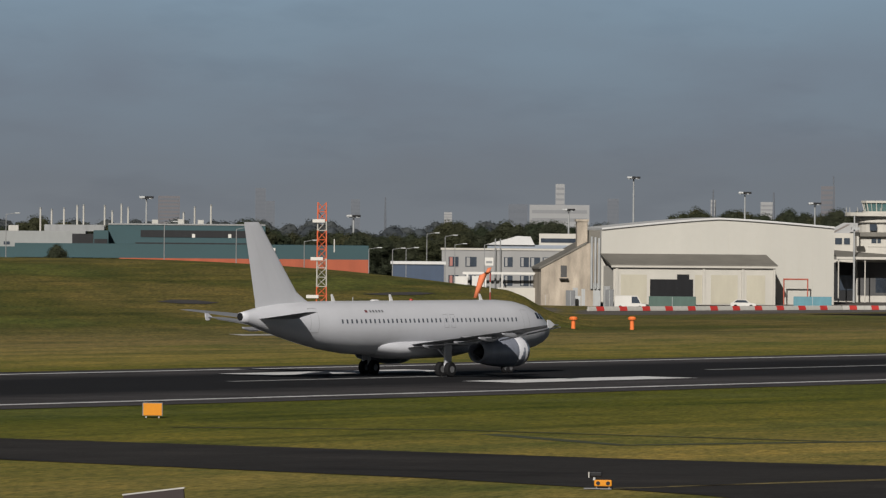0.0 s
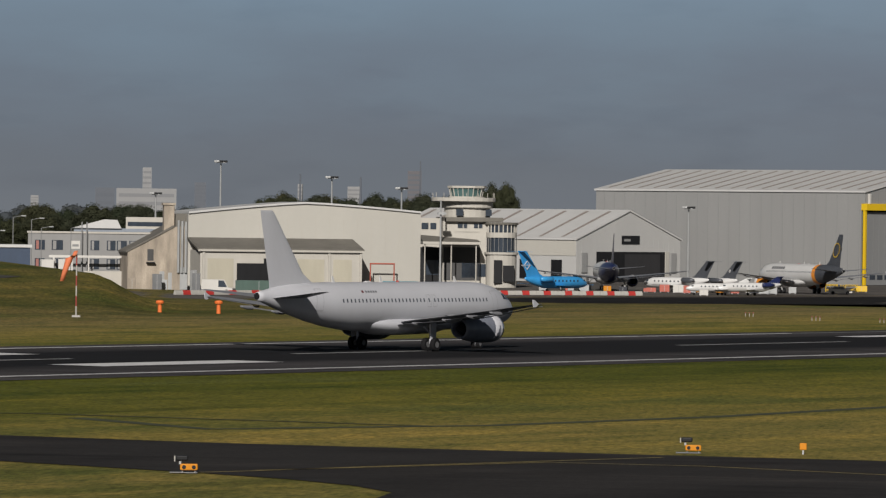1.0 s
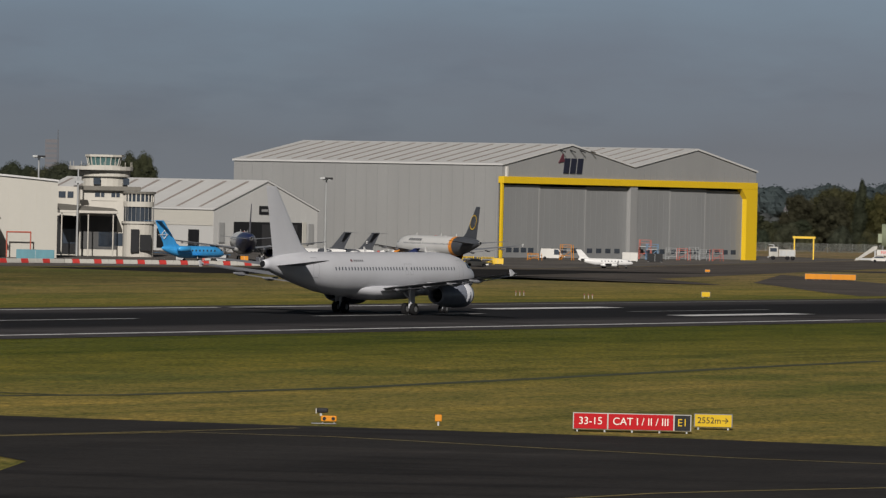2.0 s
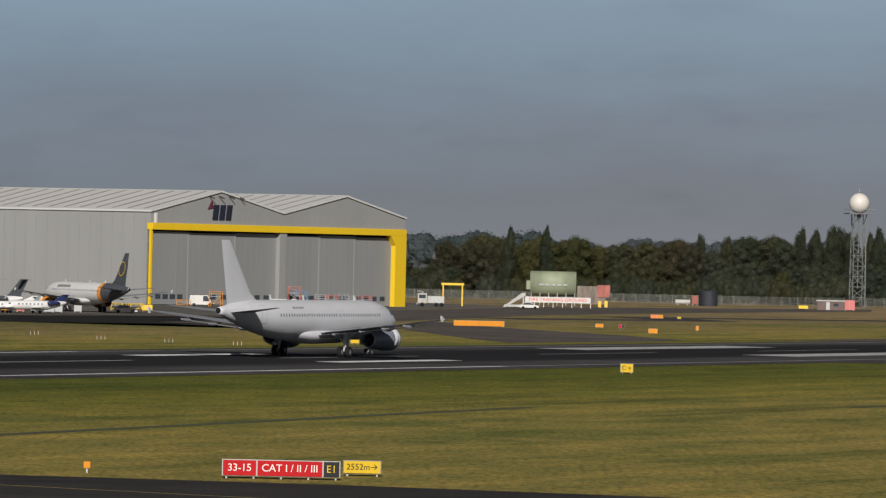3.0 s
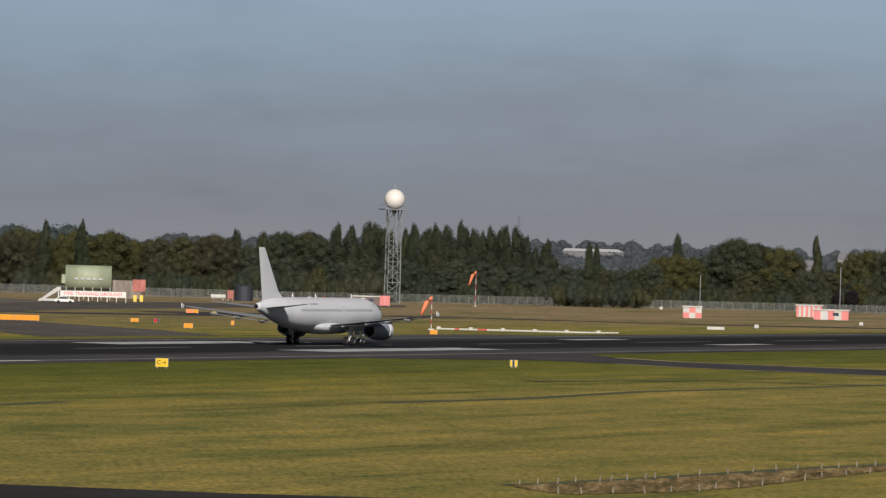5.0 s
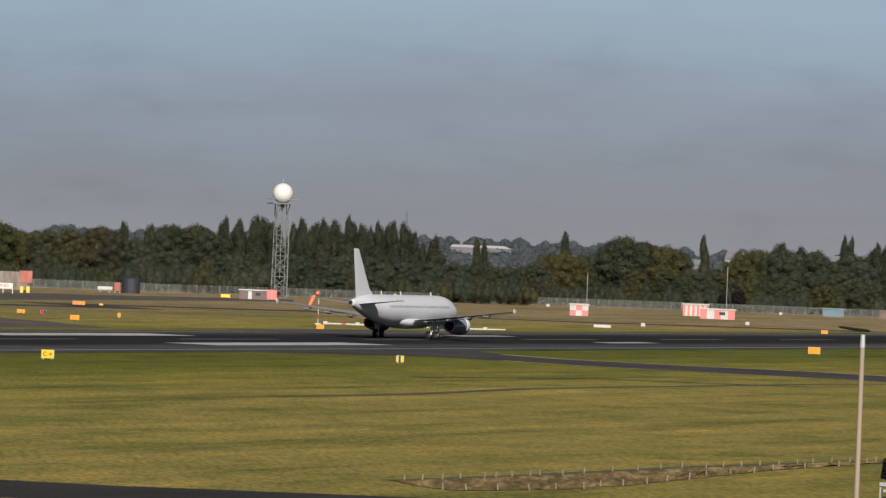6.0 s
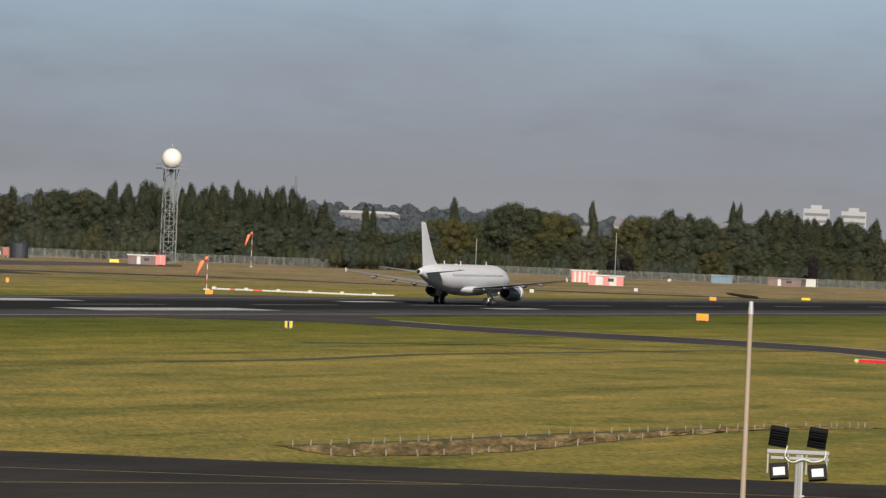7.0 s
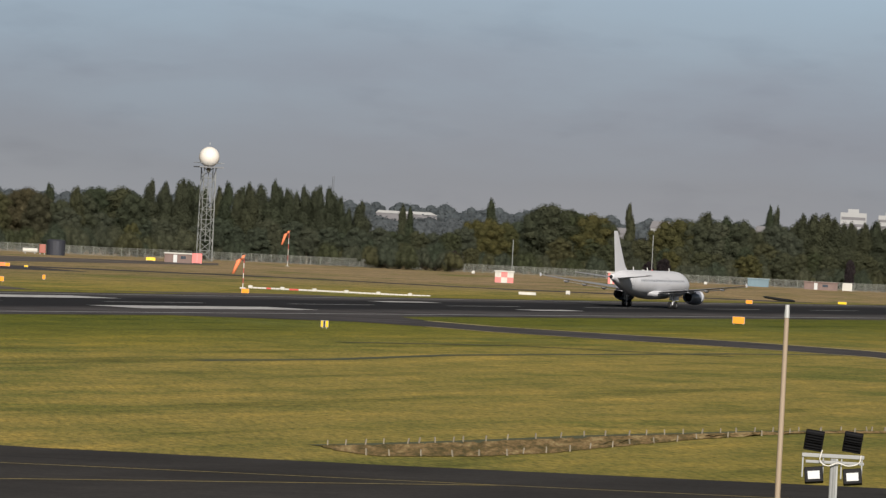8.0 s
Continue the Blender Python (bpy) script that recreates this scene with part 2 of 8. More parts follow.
GRASS = grass_material("grass")
RUNWAY = asphalt_material("runway_asphalt", (0.047, 0.044, 0.045), (-263.0, 15.0))
TAXI = asphalt_material("taxiway_asphalt", (0.026, 0.024, 0.0228))
APRON = asphalt_material("apron", (0.10, 0.092, 0.085))
FAR_ASPHALT = asphalt_material("far_asphalt", (0.074, 0.065, 0.058))
FRESH = asphalt_material("fresh_asphalt", (0.0125, 0.0115, 0.011))
TURN = asphalt_material("grey_asphalt", (0.042, 0.039, 0.040))
EDGE_LINE = plain("worn_edge_line_paint", (0.50, 0.50, 0.50), 0.8, vary=0.3, scale=0.4)
WORN_LINE = plain("rubbered_line_paint", (0.15, 0.15, 0.15), 0.8, vary=0.35, scale=0.4)
DASH_LINE = plain("worn_dash_paint", (0.30, 0.30, 0.30), 0.8, vary=0.35, scale=0.4)
WHITE_LINE = plain("white_line_paint", (0.56, 0.56, 0.56), 0.7, vary=0.18, scale=0.6)
YELLOW_LINE = plain("yellow_line_paint", (0.21, 0.165, 0.055), 0.7, vary=0.25, scale=0.8)
PAINT_GREY = plain("aircraft_light_grey", (0.47, 0.477, 0.505), 0.32, vary=0.04, scale=0.5, spec=0.5)
PAINT_WHITE = plain("aircraft_white", (0.58, 0.58, 0.57), 0.3, vary=0.04, scale=0.5)
WING_GREY = plain("wing_grey", (0.20, 0.205, 0.22), 0.38, vary=0.08, scale=0.9)
WING_DARK = plain("wing_dark_underside", (0.12, 0.125, 0.135), 0.45, vary=0.1)
NACELLE = plain("nacelle_blue_grey", (0.185, 0.20, 0.24), 0.28, vary=0.15, scale=1.5)
BARE_METAL = plain("bare_metal", (0.62, 0.62, 0.63), 0.28, 0.9, vary=0.1)
TYRE = plain("tyre_rubber", (0.012, 0.012, 0.013), 0.85, vary=0.2, spec=0.15)
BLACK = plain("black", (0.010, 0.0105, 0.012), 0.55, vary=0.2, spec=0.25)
CABIN_GLASS = plain("cabin_window_glass", (0.085, 0.095, 0.115), 0.2, vary=0.1, spec=0.6)
GLASS_DARK = plain("dark_window", (0.035, 0.045, 0.06), 0.12, vary=0.2, spec=0.8)
WEATHERED = plain("weathered_white", (0.36, 0.35, 0.32), 0.7, vary=0.15, scale=0.8)
WHITE = plain("white_paint", (0.49, 0.478, 0.448), 0.6, vary=0.07, scale=0.35)
ORANGE = plain("orange_paint", (0.66, 0.15, 0.03), 0.6, vary=0.1)
RED = plain("red_paint", (0.38, 0.03, 0.025), 0.55, vary=0.1)
YELLOW = plain("yellow_paint", (0.62, 0.40, 0.02), 0.55, vary=0.06, scale=0.4)
AMBER = plain("amber_panel", (0.52, 0.20, 0.012), 0.55, vary=0.06, spec=0.2)
STEEL = plain("galvanised_steel", (0.33, 0.34, 0.34), 0.5, 0.3, vary=0.15)
DULL = plain("dull_steel", (0.20, 0.205, 0.205), 0.6, 0.2, vary=0.15)
CONCRETE = plain("concrete", (0.34, 0.33, 0.31), 0.85, vary=0.18, scale=0.6, bump=0.2)


# ---- building helpers ----
def part(name, bm, mat, parent=None, label="", smooth=False):
    """One bmesh as ONE mesh object, under a thing or a part."""
    me = bpy.data.meshes.new(name)
    bmesh.ops.recalc_face_normals(bm, faces=bm.faces[:])
    bm.to_mesh(me)
    bm.free()
    if smooth:
        for p in me.polygons:
            p.use_smooth = True
    me.materials.append(mat)
    ob = new(name, me)
    if parent:
        ob.parent = parent
    return tagged(ob, label)


def share(ob, name, m, parent):
    """Another object on the same mesh."""
    o = new(name, ob.data)
    o.parent = parent
    o.matrix_basis = m
    return o


def thing(name, m, label, category, group="", kind=""):
    ob = new(name)
    ob.matrix_basis = m
    ob.empty_display_size = 0.2
    return tagged(ob, label, category, group, kind)


def box(bm, x0, x1, y0, y1, z0, z1, bevel=0.0):
    vs = [bm.verts.new(p) for p in ((x0, y0, z0), (x1, y0, z0), (x1, y1, z0), (x0, y1, z0), (x0, y0, z1), (x1, y0, z1), (x1, y1, z1), (x0, y1, z1))]
    fs = [bm.faces.new([vs[i] for i in q]) for q in ((3, 2, 1, 0), (4, 5, 6, 7), (0, 1, 5, 4), (1, 2, 6, 5), (2, 3, 7, 6), (3, 0, 4, 7))]
    if bevel:
        es = {e for f in fs for e in f.edges}
        bmesh.ops.bevel(bm, geom=list(es), offset=bevel, segments=2, affect="EDGES", profile=0.5)
    return bm


def boxes(*dims, bevel=0.0):
    bm = bmesh.new()
    for d in dims:
        box(bm, *d, bevel=bevel)
    return bm


def prism(bm, outline, y0, y1):
    """An outline in x and z, pushed out from y0 to y1."""
    a = [bm.verts.new((x, y0, z)) for x, z in outline]
    b = [bm.verts.new((x, y1, z)) for x, z in outline]
    bm.faces.new(a)
    bm.faces.new(b[::-1])
    for i in range(len(a)):
        j = (i + 1) % len(a)
        bm.faces.new((a[j], a[i], b[i], b[j]))
    return bm


def loft(bm, rings, caps=True):
    """Rings of equally many points, skinned."""
    vr = [[bm.verts.new(p) for p in r] for r in rings]
    k = len(vr[0])
    for a, b in zip(vr, vr[1:]):
        for i in range(k):
            j = (i + 1) % k
            bm.faces.new((a[i], a[j], b[j], b[i]))
    if caps:
        bm.faces.new(vr[0][::-1])
        bm.faces.new(vr[-1])
    return bm


def oval(y, cz, hw, hh, n=28, cx=0.0):
    return [(cx + hw * math.cos(2 * math.pi * i / n), y, cz + hh * math.sin(2 * math.pi * i / n)) for i in range(n)]


def tube(bm, a, b, r0, r1=None, n=8):
    """A round rod from a to b."""
    a, b = Vector(a), Vector(b)
    r1 = r0 if r1 is None else r1
    q = (b - a).to_track_quat("Z", "Y")
    rings = []
    for p, r in ((a, r0), (b, r1)):
        rings.append([p + q @ Vector((r * math.cos(2 * math.pi * i / n), r * math.sin(2 * math.pi * i / n), 0)) for i in range(n)])
    return loft(bm, rings)


def frame_on(a, b, z=0.0):
    """Local space with x from a to b along a front, y going back from it, origin at a."""
    ax, ay = b[0] - a[0], b[1] - a[1]
    return pose(a[0], a[1], z, 0, 0, math.degrees(math.atan2(ay, ax))), math.hypot(ax, ay)


def facing(p, z=0.0, turn=0.0):
    """A pose at p whose -y side looks back to the terminal."""
    return pose(p[0], p[1], z, 0, 0, math.degrees(math.atan2(-p[0], p[1])) + turn)


# ---- ground ----
def smooth(a, b, v):
    t = min(1.0, max(0.0, (v - a) / (b - a)))
    return t * t * (3 - 2 * t)


def gz(x, y):
    """Height of the ground: level airfield, lower apron beyond the runway, a grass mound, far rising land."""
    z = -1.8 * smooth(-292, -345, x)
    d = math.hypot(x, y)
    bank_h = (8.5 - 2.3 * smooth(580, 650, y) - 5.4 * smooth(606, 669, y)) * smooth(11, -5, y + 1.294 * x)
    z += max(0.0, bank_h) * smooth(-412, -524, x) * smooth(-590, -552, x)
    z += (4 + 12 * smooth(30, 22, math.degrees(math.atan2(-x, y)))) * smooth(1750, 3600, d) if d > 1750 else 0
    return z


def sheet(name, mat, xs, ys, lift=0.0, kind="structure", label="", category=""):
    """A draped grid of ground."""
    verts = [(x, y, gz(x, y) + lift) for y in ys for x in xs]
    w = len(xs)
    faces = [(j * w + i, j * w + i + 1, (j + 1) * w + i + 1, (j + 1) * w + i) for j in range(len(ys) - 1) for i in range(w - 1)]
    me = bpy.data.meshes.new(name)
    me.from_pydata(verts, [], faces)
    me.materials.append(mat)
    return tagged(new(name, me), label, category, kind=kind)


def steps(*runs):
    out = []
    for a, b, s in runs:
        k = max(1, round((b - a) / s))
        out += [a + (b - a) * i / k for i in range(k)]
    return out + [runs[-1][1]]


sheet("ground", GRASS, steps((-4600, -1200, 200), (-1200, -620, 40), (-620, -280, 4), (-280, 200, 40), (200, 2500, 300)),
      steps((-800, 100, 100), (100, 560, 8), (560, 720, 4), (720, 1800, 40), (1800, 4600, 100)), 0.0, "structure", "mown green and straw-coloured airfield grass", "grass")


def ribbon(name, mat, pts, width, lift, label="", category="", kind="structure", step=8.0):
    """A flat strip of a given width along a line of points, draped on the ground."""
    dense = []
    for (x0, y0), (x1, y1) in zip(pts, pts[1:]):
        k = max(1, int(math.hypot(x1 - x0, y1 - y0) / step))
        dense += [(x0 + (x1 - x0) * i / k, y0 + (y1 - y0) * i / k) for i in range(k)]
    dense.append(pts[-1])
    bm = bmesh.new()
    rows = []
    for i, (x, y) in enumerate(dense):
        a, b = dense[max(0, i - 1)], dense[min(len(dense) - 1, i + 1)]
        dx, dy = b[0] - a[0], b[1] - a[1]
        r = math.hypot(dx, dy)
        nx, ny = -dy / r, dx / r
        rows.append([bm.verts.new((x + nx * o, y + ny * o, gz(x + nx * o, y + ny * o) + lift)) for o in (-width / 2, -width / 6, width / 6, width / 2)])
    for a, b in zip(rows, rows[1:]):
        for i in range(3):
            bm.faces.new((a[i], a[i + 1], b[i + 1], b[i]))
    return tagged(part(name, bm, mat), label, category, kind=kind)


def area(name, mat, pts, lift, label="", category="", kind="structure"):
    """A flat many-sided piece of paving."""
    bm = bmesh.new()
    f = bm.faces.new([bm.verts.new((x, y, lift)) for x, y in pts])
    bmesh.ops.triangulate(bm, faces=[f])
    for _ in range(6):
        long = [e for e in bm.edges if e.calc_length() > 8]
        if long:
            bmesh.ops.subdivide_edges(bm, edges=long, cuts=1)
            bmesh.ops.triangulate(bm, faces=bm.faces[:])
    for v in bm.verts:
        v.co.z = gz(v.co.x, v.co.y) + lift
    return tagged(part(name, bm, mat), label, category, kind=kind)


# runway 47 m between its edge lines, with paved shoulders
RX0, RX1 = -285.2, -236.8
sheet("runway", RUNWAY, [RX0 - 5, RX0 + 10, -261, RX1 - 10, RX1 + 5.5], steps((40, 2400, 40)), 0.03, "structure", "dark asphalt runway blackened by tyre rubber", "runway")
sheet("runway_edge_line", EDGE_LINE, [RX1 - 0.6, RX1 + 0.6], steps((40, 480, 40)), 0.05, "structure", "white painted runway edge line", "line")
sheet("runway_edge_line", WORN_LINE, [RX1 - 0.6, RX1 + 0.6], steps((480, 2400, 40)), 0.05, "structure", "worn grey runway edge line", "line")
sheet("runway_edge_line", EDGE_LINE, [RX0 - 0.6, RX0 + 0.6], steps((40, 480, 40)), 0.05, "structure", "white painted runway edge line", "line")
sheet("runway_edge_line", WORN_LINE, [RX0 - 0.6, RX0 + 0.6], steps((480, 2400, 40)), 0.05, "structure", "worn grey runway edge line", "line")

# ---- aircraft ----
def wing_section(x, le, te, z, thick, n=9):
    """A closed aerofoil ring at span x, from leading to trailing edge."""
    c = le - te
    up, lo = [], []
    for i in range(n):
        u = 0.5 - 0.5 * math.cos(math.pi * i / (n - 1))
        t = thick * c * (1.48 * math.sqrt(u) - 0.63 * u - 1.76 * u * u + 1.42 * u ** 3 - 0.51 * u ** 4) * 1.0
        up.append((x, le - u * c, z + t * 0.6))
        lo.append((x, le - u * c, z - t * 0.4))
    return up + lo[-2:0:-1]


def upright_section(z, le, te, thick, n=9):
    return [(p[2] - z, p[1], z) for p in [(0, q[1], q[2] * 1.0) for q in wing_section(0, le, te, z, thick, n)]]


def hull_rings(stations, n=32):
    return [oval(y, cz, hw, hh, n) for y, cz, hw, hh in stations]


HULL = ((17.70, 3.25, 0.05, 0.05), (17.58, 3.27, 0.36, 0.34), (17.2, 3.31, 0.72, 0.70), (16.5, 3.39, 1.12, 1.10), (15.5, 3.50, 1.50, 1.50),
        (14.3, 3.63, 1.76, 1.80), (12.8, 3.72, 1.91, 1.99), (11.0, 3.75, 1.975, 2.07), (4.0, 3.75, 1.975, 2.07), (-5.5, 3.75, 1.975, 2.07),
        (-8.0, 3.81, 1.94, 2.01), (-10.5, 3.97, 1.79, 1.85), (-13.0, 4.18, 1.49, 1.59), (-15.5, 4.41, 1.10, 1.24), (-17.5, 4.56, 0.74, 0.88),
        (-19.2, 4.66, 0.42, 0.47), (-19.86, 4.69, 0.30, 0.32))


def hull_side(y, z, out=0.0):
    """The x of the hull's skin at a station and height."""
    for a, b in zip(HULL, HULL[1:]):
        if b[0] <= y <= a[0]:
            t = (a[0] - y) / (a[0] - b[0])
            cz, hw, hh = (a[i] + (b[i] - a[i]) * t for i in (1, 2, 3))
            return (hw + out) * math.sqrt(max(0.0, 1 - ((z - cz) / (hh + out)) ** 2))
    return 0.0


def skin_patch(y0, y1, z0, z1, side, out=0.012, n=4, m=3):
    """A thin piece lying on the hull's skin."""
    bm = bmesh.new()
    g = [[bm.verts.new((side * hull_side(y0 + (y1 - y0) * i / m, z0 + (z1 - z0) * j / n, out), y0 + (y1 - y0) * i / m, z0 + (z1 - z0) * j / n)) for i in range(m + 1)] for j in range(n + 1)]
    for j in range(n):
        for i in range(m):
            bm.faces.new((g[j][i], g[j][i + 1], g[j + 1][i + 1], g[j + 1][i]))
    return bm


def outline_patch(y0, y1, z0, z1, side, w=0.035):
    bm = bmesh.new()
    for a in ((y0, y0 + w, z0, z1), (y1 - w, y1, z0, z1), (y0, y1, z0, z0 + w), (y0, y1, z1 - w, z1)):
        t = skin_patch(*a, side, 0.01, 5, 2)
        me = bpy.data.meshes.new("tmp")
        t.to_mesh(me)
        t.free()
        bm.from_mesh(me)
        bpy.data.meshes.remove(me)
    return bm


HUB_GREY = plain("wheel_hub_grey", (0.16, 0.16, 0.165), 0.5, 0.3)


def wheel_mesh(bm, x, y, z, r, w, n=18):
    rings = []
    for dx, rr in ((-w / 2, r * 0.62), (-w / 2, r * 0.9), (-w * 0.36, r), (w * 0.36, r), (w / 2, r * 0.9), (w / 2, r * 0.62)):
        rings.append([(x + dx, y + rr * math.cos(2 * math.pi * i / n), z + rr * math.sin(2 * math.pi * i / n)) for i in range(n)])
    return loft(bm, rings)


def hub_mesh(bm, x, y, z, r, w, n=12):
    rings = [[(x + dx, y + rr * math.cos(2 * math.pi * i / n), z + rr * math.sin(2 * math.pi * i / n)) for i in range(n)] for dx, rr in ((-w / 2 - 0.01, r * 0.3), (-w / 2 - 0.02, r * 0.45), (w / 2 + 0.02, r * 0.45), (w / 2 + 0.01, r * 0.3))]
    return loft(bm, rings)


FLAG_RED = plain("dull_flag_red", (0.13, 0.03, 0.035), 0.5)


def jetliner(m, label, hull_mat, fin_mat, engine_mat, sc, fences=True, registration=True):
    """A twin-jet narrow-body airliner, 37.6 m long, origin on the ground between its main wheels, nose along y."""
    top = thing("airliner", m, label, "airliner")
    body = part("fuselage", loft(bmesh.new(), hull_rings(HULL)), hull_mat, top, smooth=True)
    # belly fairing
    fair = [(y, cz, hw, hh) for y, cz, hw, hh in ((7.6, 2.6, 0.3, 0.3), (6.6, 2.35, 1.5, 0.75), (4.5, 2.2, 2.05, 0.86), (0.0, 2.15, 2.15, 0.88), (-3.2, 2.2, 2.05, 0.84), (-5.2, 2.45, 1.45, 0.62), (-6.6, 2.75, 0.4, 0.3))]
    part("belly_fairing", loft(bmesh.new(), hull_rings(fair, 20)), hull_mat, top, smooth=True)
    # exhaust of the auxiliary power unit
    part("tail_exhaust", loft(bmesh.new(), [oval(-19.87, 4.69, 0.29, 0.30, 16), oval(-19.95, 4.70, 0.24, 0.25, 16)]), BLACK, top)
    # fin with its dorsal fillet
    secs = [(5.35, -10.9, -18.15, 0.05), (5.9, -12.3, -18.2, 0.075), (6.5, -13.35, -18.35, 0.095), (8.5, -15.05, -18.78, 0.10), (11.55, -17.55, -19.47, 0.10), (11.77, -17.85, -19.5, 0.06)]
    fin = part("fin", loft(bmesh.new(), [upright_section(*s) for s in secs]), fin_mat, top, smooth=False)
    bm = bmesh.new()
    for s in (-1, 1):
        a = [bm.verts.new(p) for p in ((s * 0.30, -16.65, 6.15), (s * 0.30, -16.665, 6.15), (s * 0.105, -18.905, 11.5), (s * 0.105, -18.89, 11.5))]
        bm.faces.new(a)
    part("rudder_joint", bm, PAINT_GREY, fin)
    # tailplane
    for s, nm in ((1, "tailplane"), (-1, "tailplane")):
        rings = [wing_section(s * 0.5, -13.9, -18.35, 4.52, 0.11), wing_section(s * 3.4, -16.15, -18.95, 4.82, 0.10), wing_section(s * 6.15, -18.25, -19.6, 5.12, 0.09), wing_section(s * 6.25, -18.6, -19.6, 5.13, 0.05)]
        part(nm, loft(bmesh.new(), rings), WING_GREY, top)
    # wings
    for s in (1, -1):
        rings = [wing_section(s * 1.2, 5.9, -1.95, 2.35, 0.15), wing_section(s * 3.2, 4.75, -2.0, 2.62, 0.14), wing_section(s * 6.3, 3.1, -2.15, 2.98, 0.12),
                 wing_section(s * 11.5, 0.35, -3.05, 3.58, 0.11), wing_section(s * 16.6, -2.35, -3.95, 4.22, 0.10), wing_section(s * 16.95, -2.9, -4.05, 4.27, 0.06)]
        w = part("wing", loft(bmesh.new(), rings), WING_GREY, top)
        # slats, a little extended
        slat = [wing_section(s * 7.0, 3.25, 2.45, 2.83, 0.25), wing_section(s * 16.3, -1.75, -2.3, 4.05, 0.25)]
        part("slat", loft(bmesh.new(), slat), BARE_METAL, w)
        # flaps at take-off setting
        for x0, t0, z0, x1, t1, z1 in ((2.1, -1.6, 2.28, 6.2, -1.75, 2.66), (6.35, -1.75, 2.68, 12.6, -2.9, 3.42)):
            part("flap", loft(bmesh.new(), [wing_section(s * x0, t0 + 0.25, t0 - 0.95, z0 - 0.05, 0.16), wing_section(s * x1, t1 + 0.2, t1 - 0.75, z1 - 0.06, 0.16)]), WING_GREY, w)
        part("aileron", loft(bmesh.new(), [wing_section(s * 12.8, -2.5, -3.4, 3.66, 0.14), wing_section(s * 16.2, -3.35, -4.0, 4.13, 0.14)]), WING_GREY, w)
        for x, y0, z in ((3.9, -0.2, 2.42), (7.1, -0.4, 2.76), (10.1, -1.2, 3.15), (12.9, -1.9, 3.52)):
            rings = [oval(y0 - 2.7 * u, z - 0.14 * math.sin(math.pi * u), 0.02 + 0.15 * math.sin(math.pi * (0.08 + 0.84 * u)), 0.02 + 0.18 * math.sin(math.pi * (0.08 + 0.84 * u)), 10, s * x) for u in (0, 0.15, 0.4, 0.65, 0.88, 1)]
            part("flap_track_fairing", loft(bmesh.new(), rings), WING_GREY, w, smooth=True)
        if fences:
            rings = [[(s * 17.0 + dx, y, z) for dx, y, z in ((-0.04, y0, z0), (0.04, y0, z0), (0.04, y1, z0), (-0.04, y1, z0))] for z0, y0, y1 in ((4.02, -3.9, -4.2), (4.27, -3.45, -4.3), (4.62, -4.1, -4.35))]
            part("wingtip_fence", loft(bmesh.new(), rings), hull_mat, w)
        # engine with pylon
        ex, ez = s * 5.75, 1.92
        prof = ((6.55, 0.90), (6.72, 1.02), (6.6, 1.12), (6.0, 1.20), (4.6, 1.21), (3.0, 1.08), (1.7, 0.86), (1.35, 0.78), (1.45, 0.70), (2.3, 0.66))
        eng = part("engine", loft(bmesh.new(), [oval(y, ez + (0.03 if y > 6 else 0), r, r, 24, ex) for y, r in prof], caps=False), engine_mat, top, "blue-grey engine nacelle", smooth=True)
        part("inlet_lip", loft(bmesh.new(), [oval(y, ez + 0.03, r, r, 24, ex) for y, r in ((6.45, 0.9), (6.7, 0.98), (6.76, 1.04), (6.7, 1.10), (6.4, 1.17))], caps=False), BARE_METAL, eng, smooth=True)
        part("exhaust_core", loft(bmesh.new(), [oval(2.4, ez, 0.66, 0.66, 16, ex), oval(1.9, ez, 0.45, 0.45, 16, ex), oval(1.1, ez, 0.12, 0.12, 16, ex)]), BLACK, eng, smooth=True)
        part("fan", loft(bmesh.new(), [oval(5.6, ez, 1.0, 1.0, 20, ex), oval(5.62, ez, 0.3, 0.3, 20, ex), oval(6.1, ez, 0.03, 0.03, 20, ex)]), BLACK, eng)
        part("cowl_band", loft(bmesh.new(), [oval(y, ez + 0.02, r, r, 24, ex) for y, r in ((6.38, 1.175), (5.3, 1.225), (5.28, 1.2))], caps=False), hull_mat, eng, "pale inlet cowl", smooth=True)
        bm = bmesh.new()
        loft(bm, [[(ex - w2, y0, z0), (ex + w2, y0, z0), (ex + w2, y1, z0), (ex - w2, y1, z0)] for z0, y0, y1, w2 in ((2.6, 5.4, 1.0, 0.18), (3.12, 4.2, -0.6, 0.16))])
        part("pylon", bm, hull_mat, top)
        # main gear
        gear = part("main_gear_leg", tube(tube(bmesh.new(), (s * 3.8, 0, 2.7), (s * 3.8, 0, 0.62), 0.15, 0.12), (s * 3.8, 0.1, 1.4), (s * 2.6, 0.1, 2.5), 0.07), hull_mat, top)
        part("gear_door", boxes((s * 4.12 - 0.03, s * 4.12 + 0.03, -0.45, 0.35, 1.05, 2.45)), hull_mat, gear)
        for dx in (-0.46, 0.46):
            part("tyre", wheel_mesh(bmesh.new(), s * 3.8 + dx, 0, 0.57, 0.57, 0.42), TYRE, gear, smooth=False)
            part("wheel_hub", hub_mesh(bmesh.new(), s * 3.8 + dx, 0, 0.57, 0.57, 0.42), HUB_GREY, gear)
    # nose gear
    gear = part("nose_gear_leg", tube(bmesh.new(), (0, 12.6, 2.1), (0, 12.64, 0.4), 0.10), hull_mat, top)
    for dx in (-0.27, 0.27):
        part("tyre", wheel_mesh(bmesh.new(), dx, 12.64, 0.39, 0.39, 0.24), TYRE, gear)
        part("wheel_hub", hub_mesh(bmesh.new(), dx, 12.64, 0.39, 0.39, 0.24), HUB_GREY, gear)
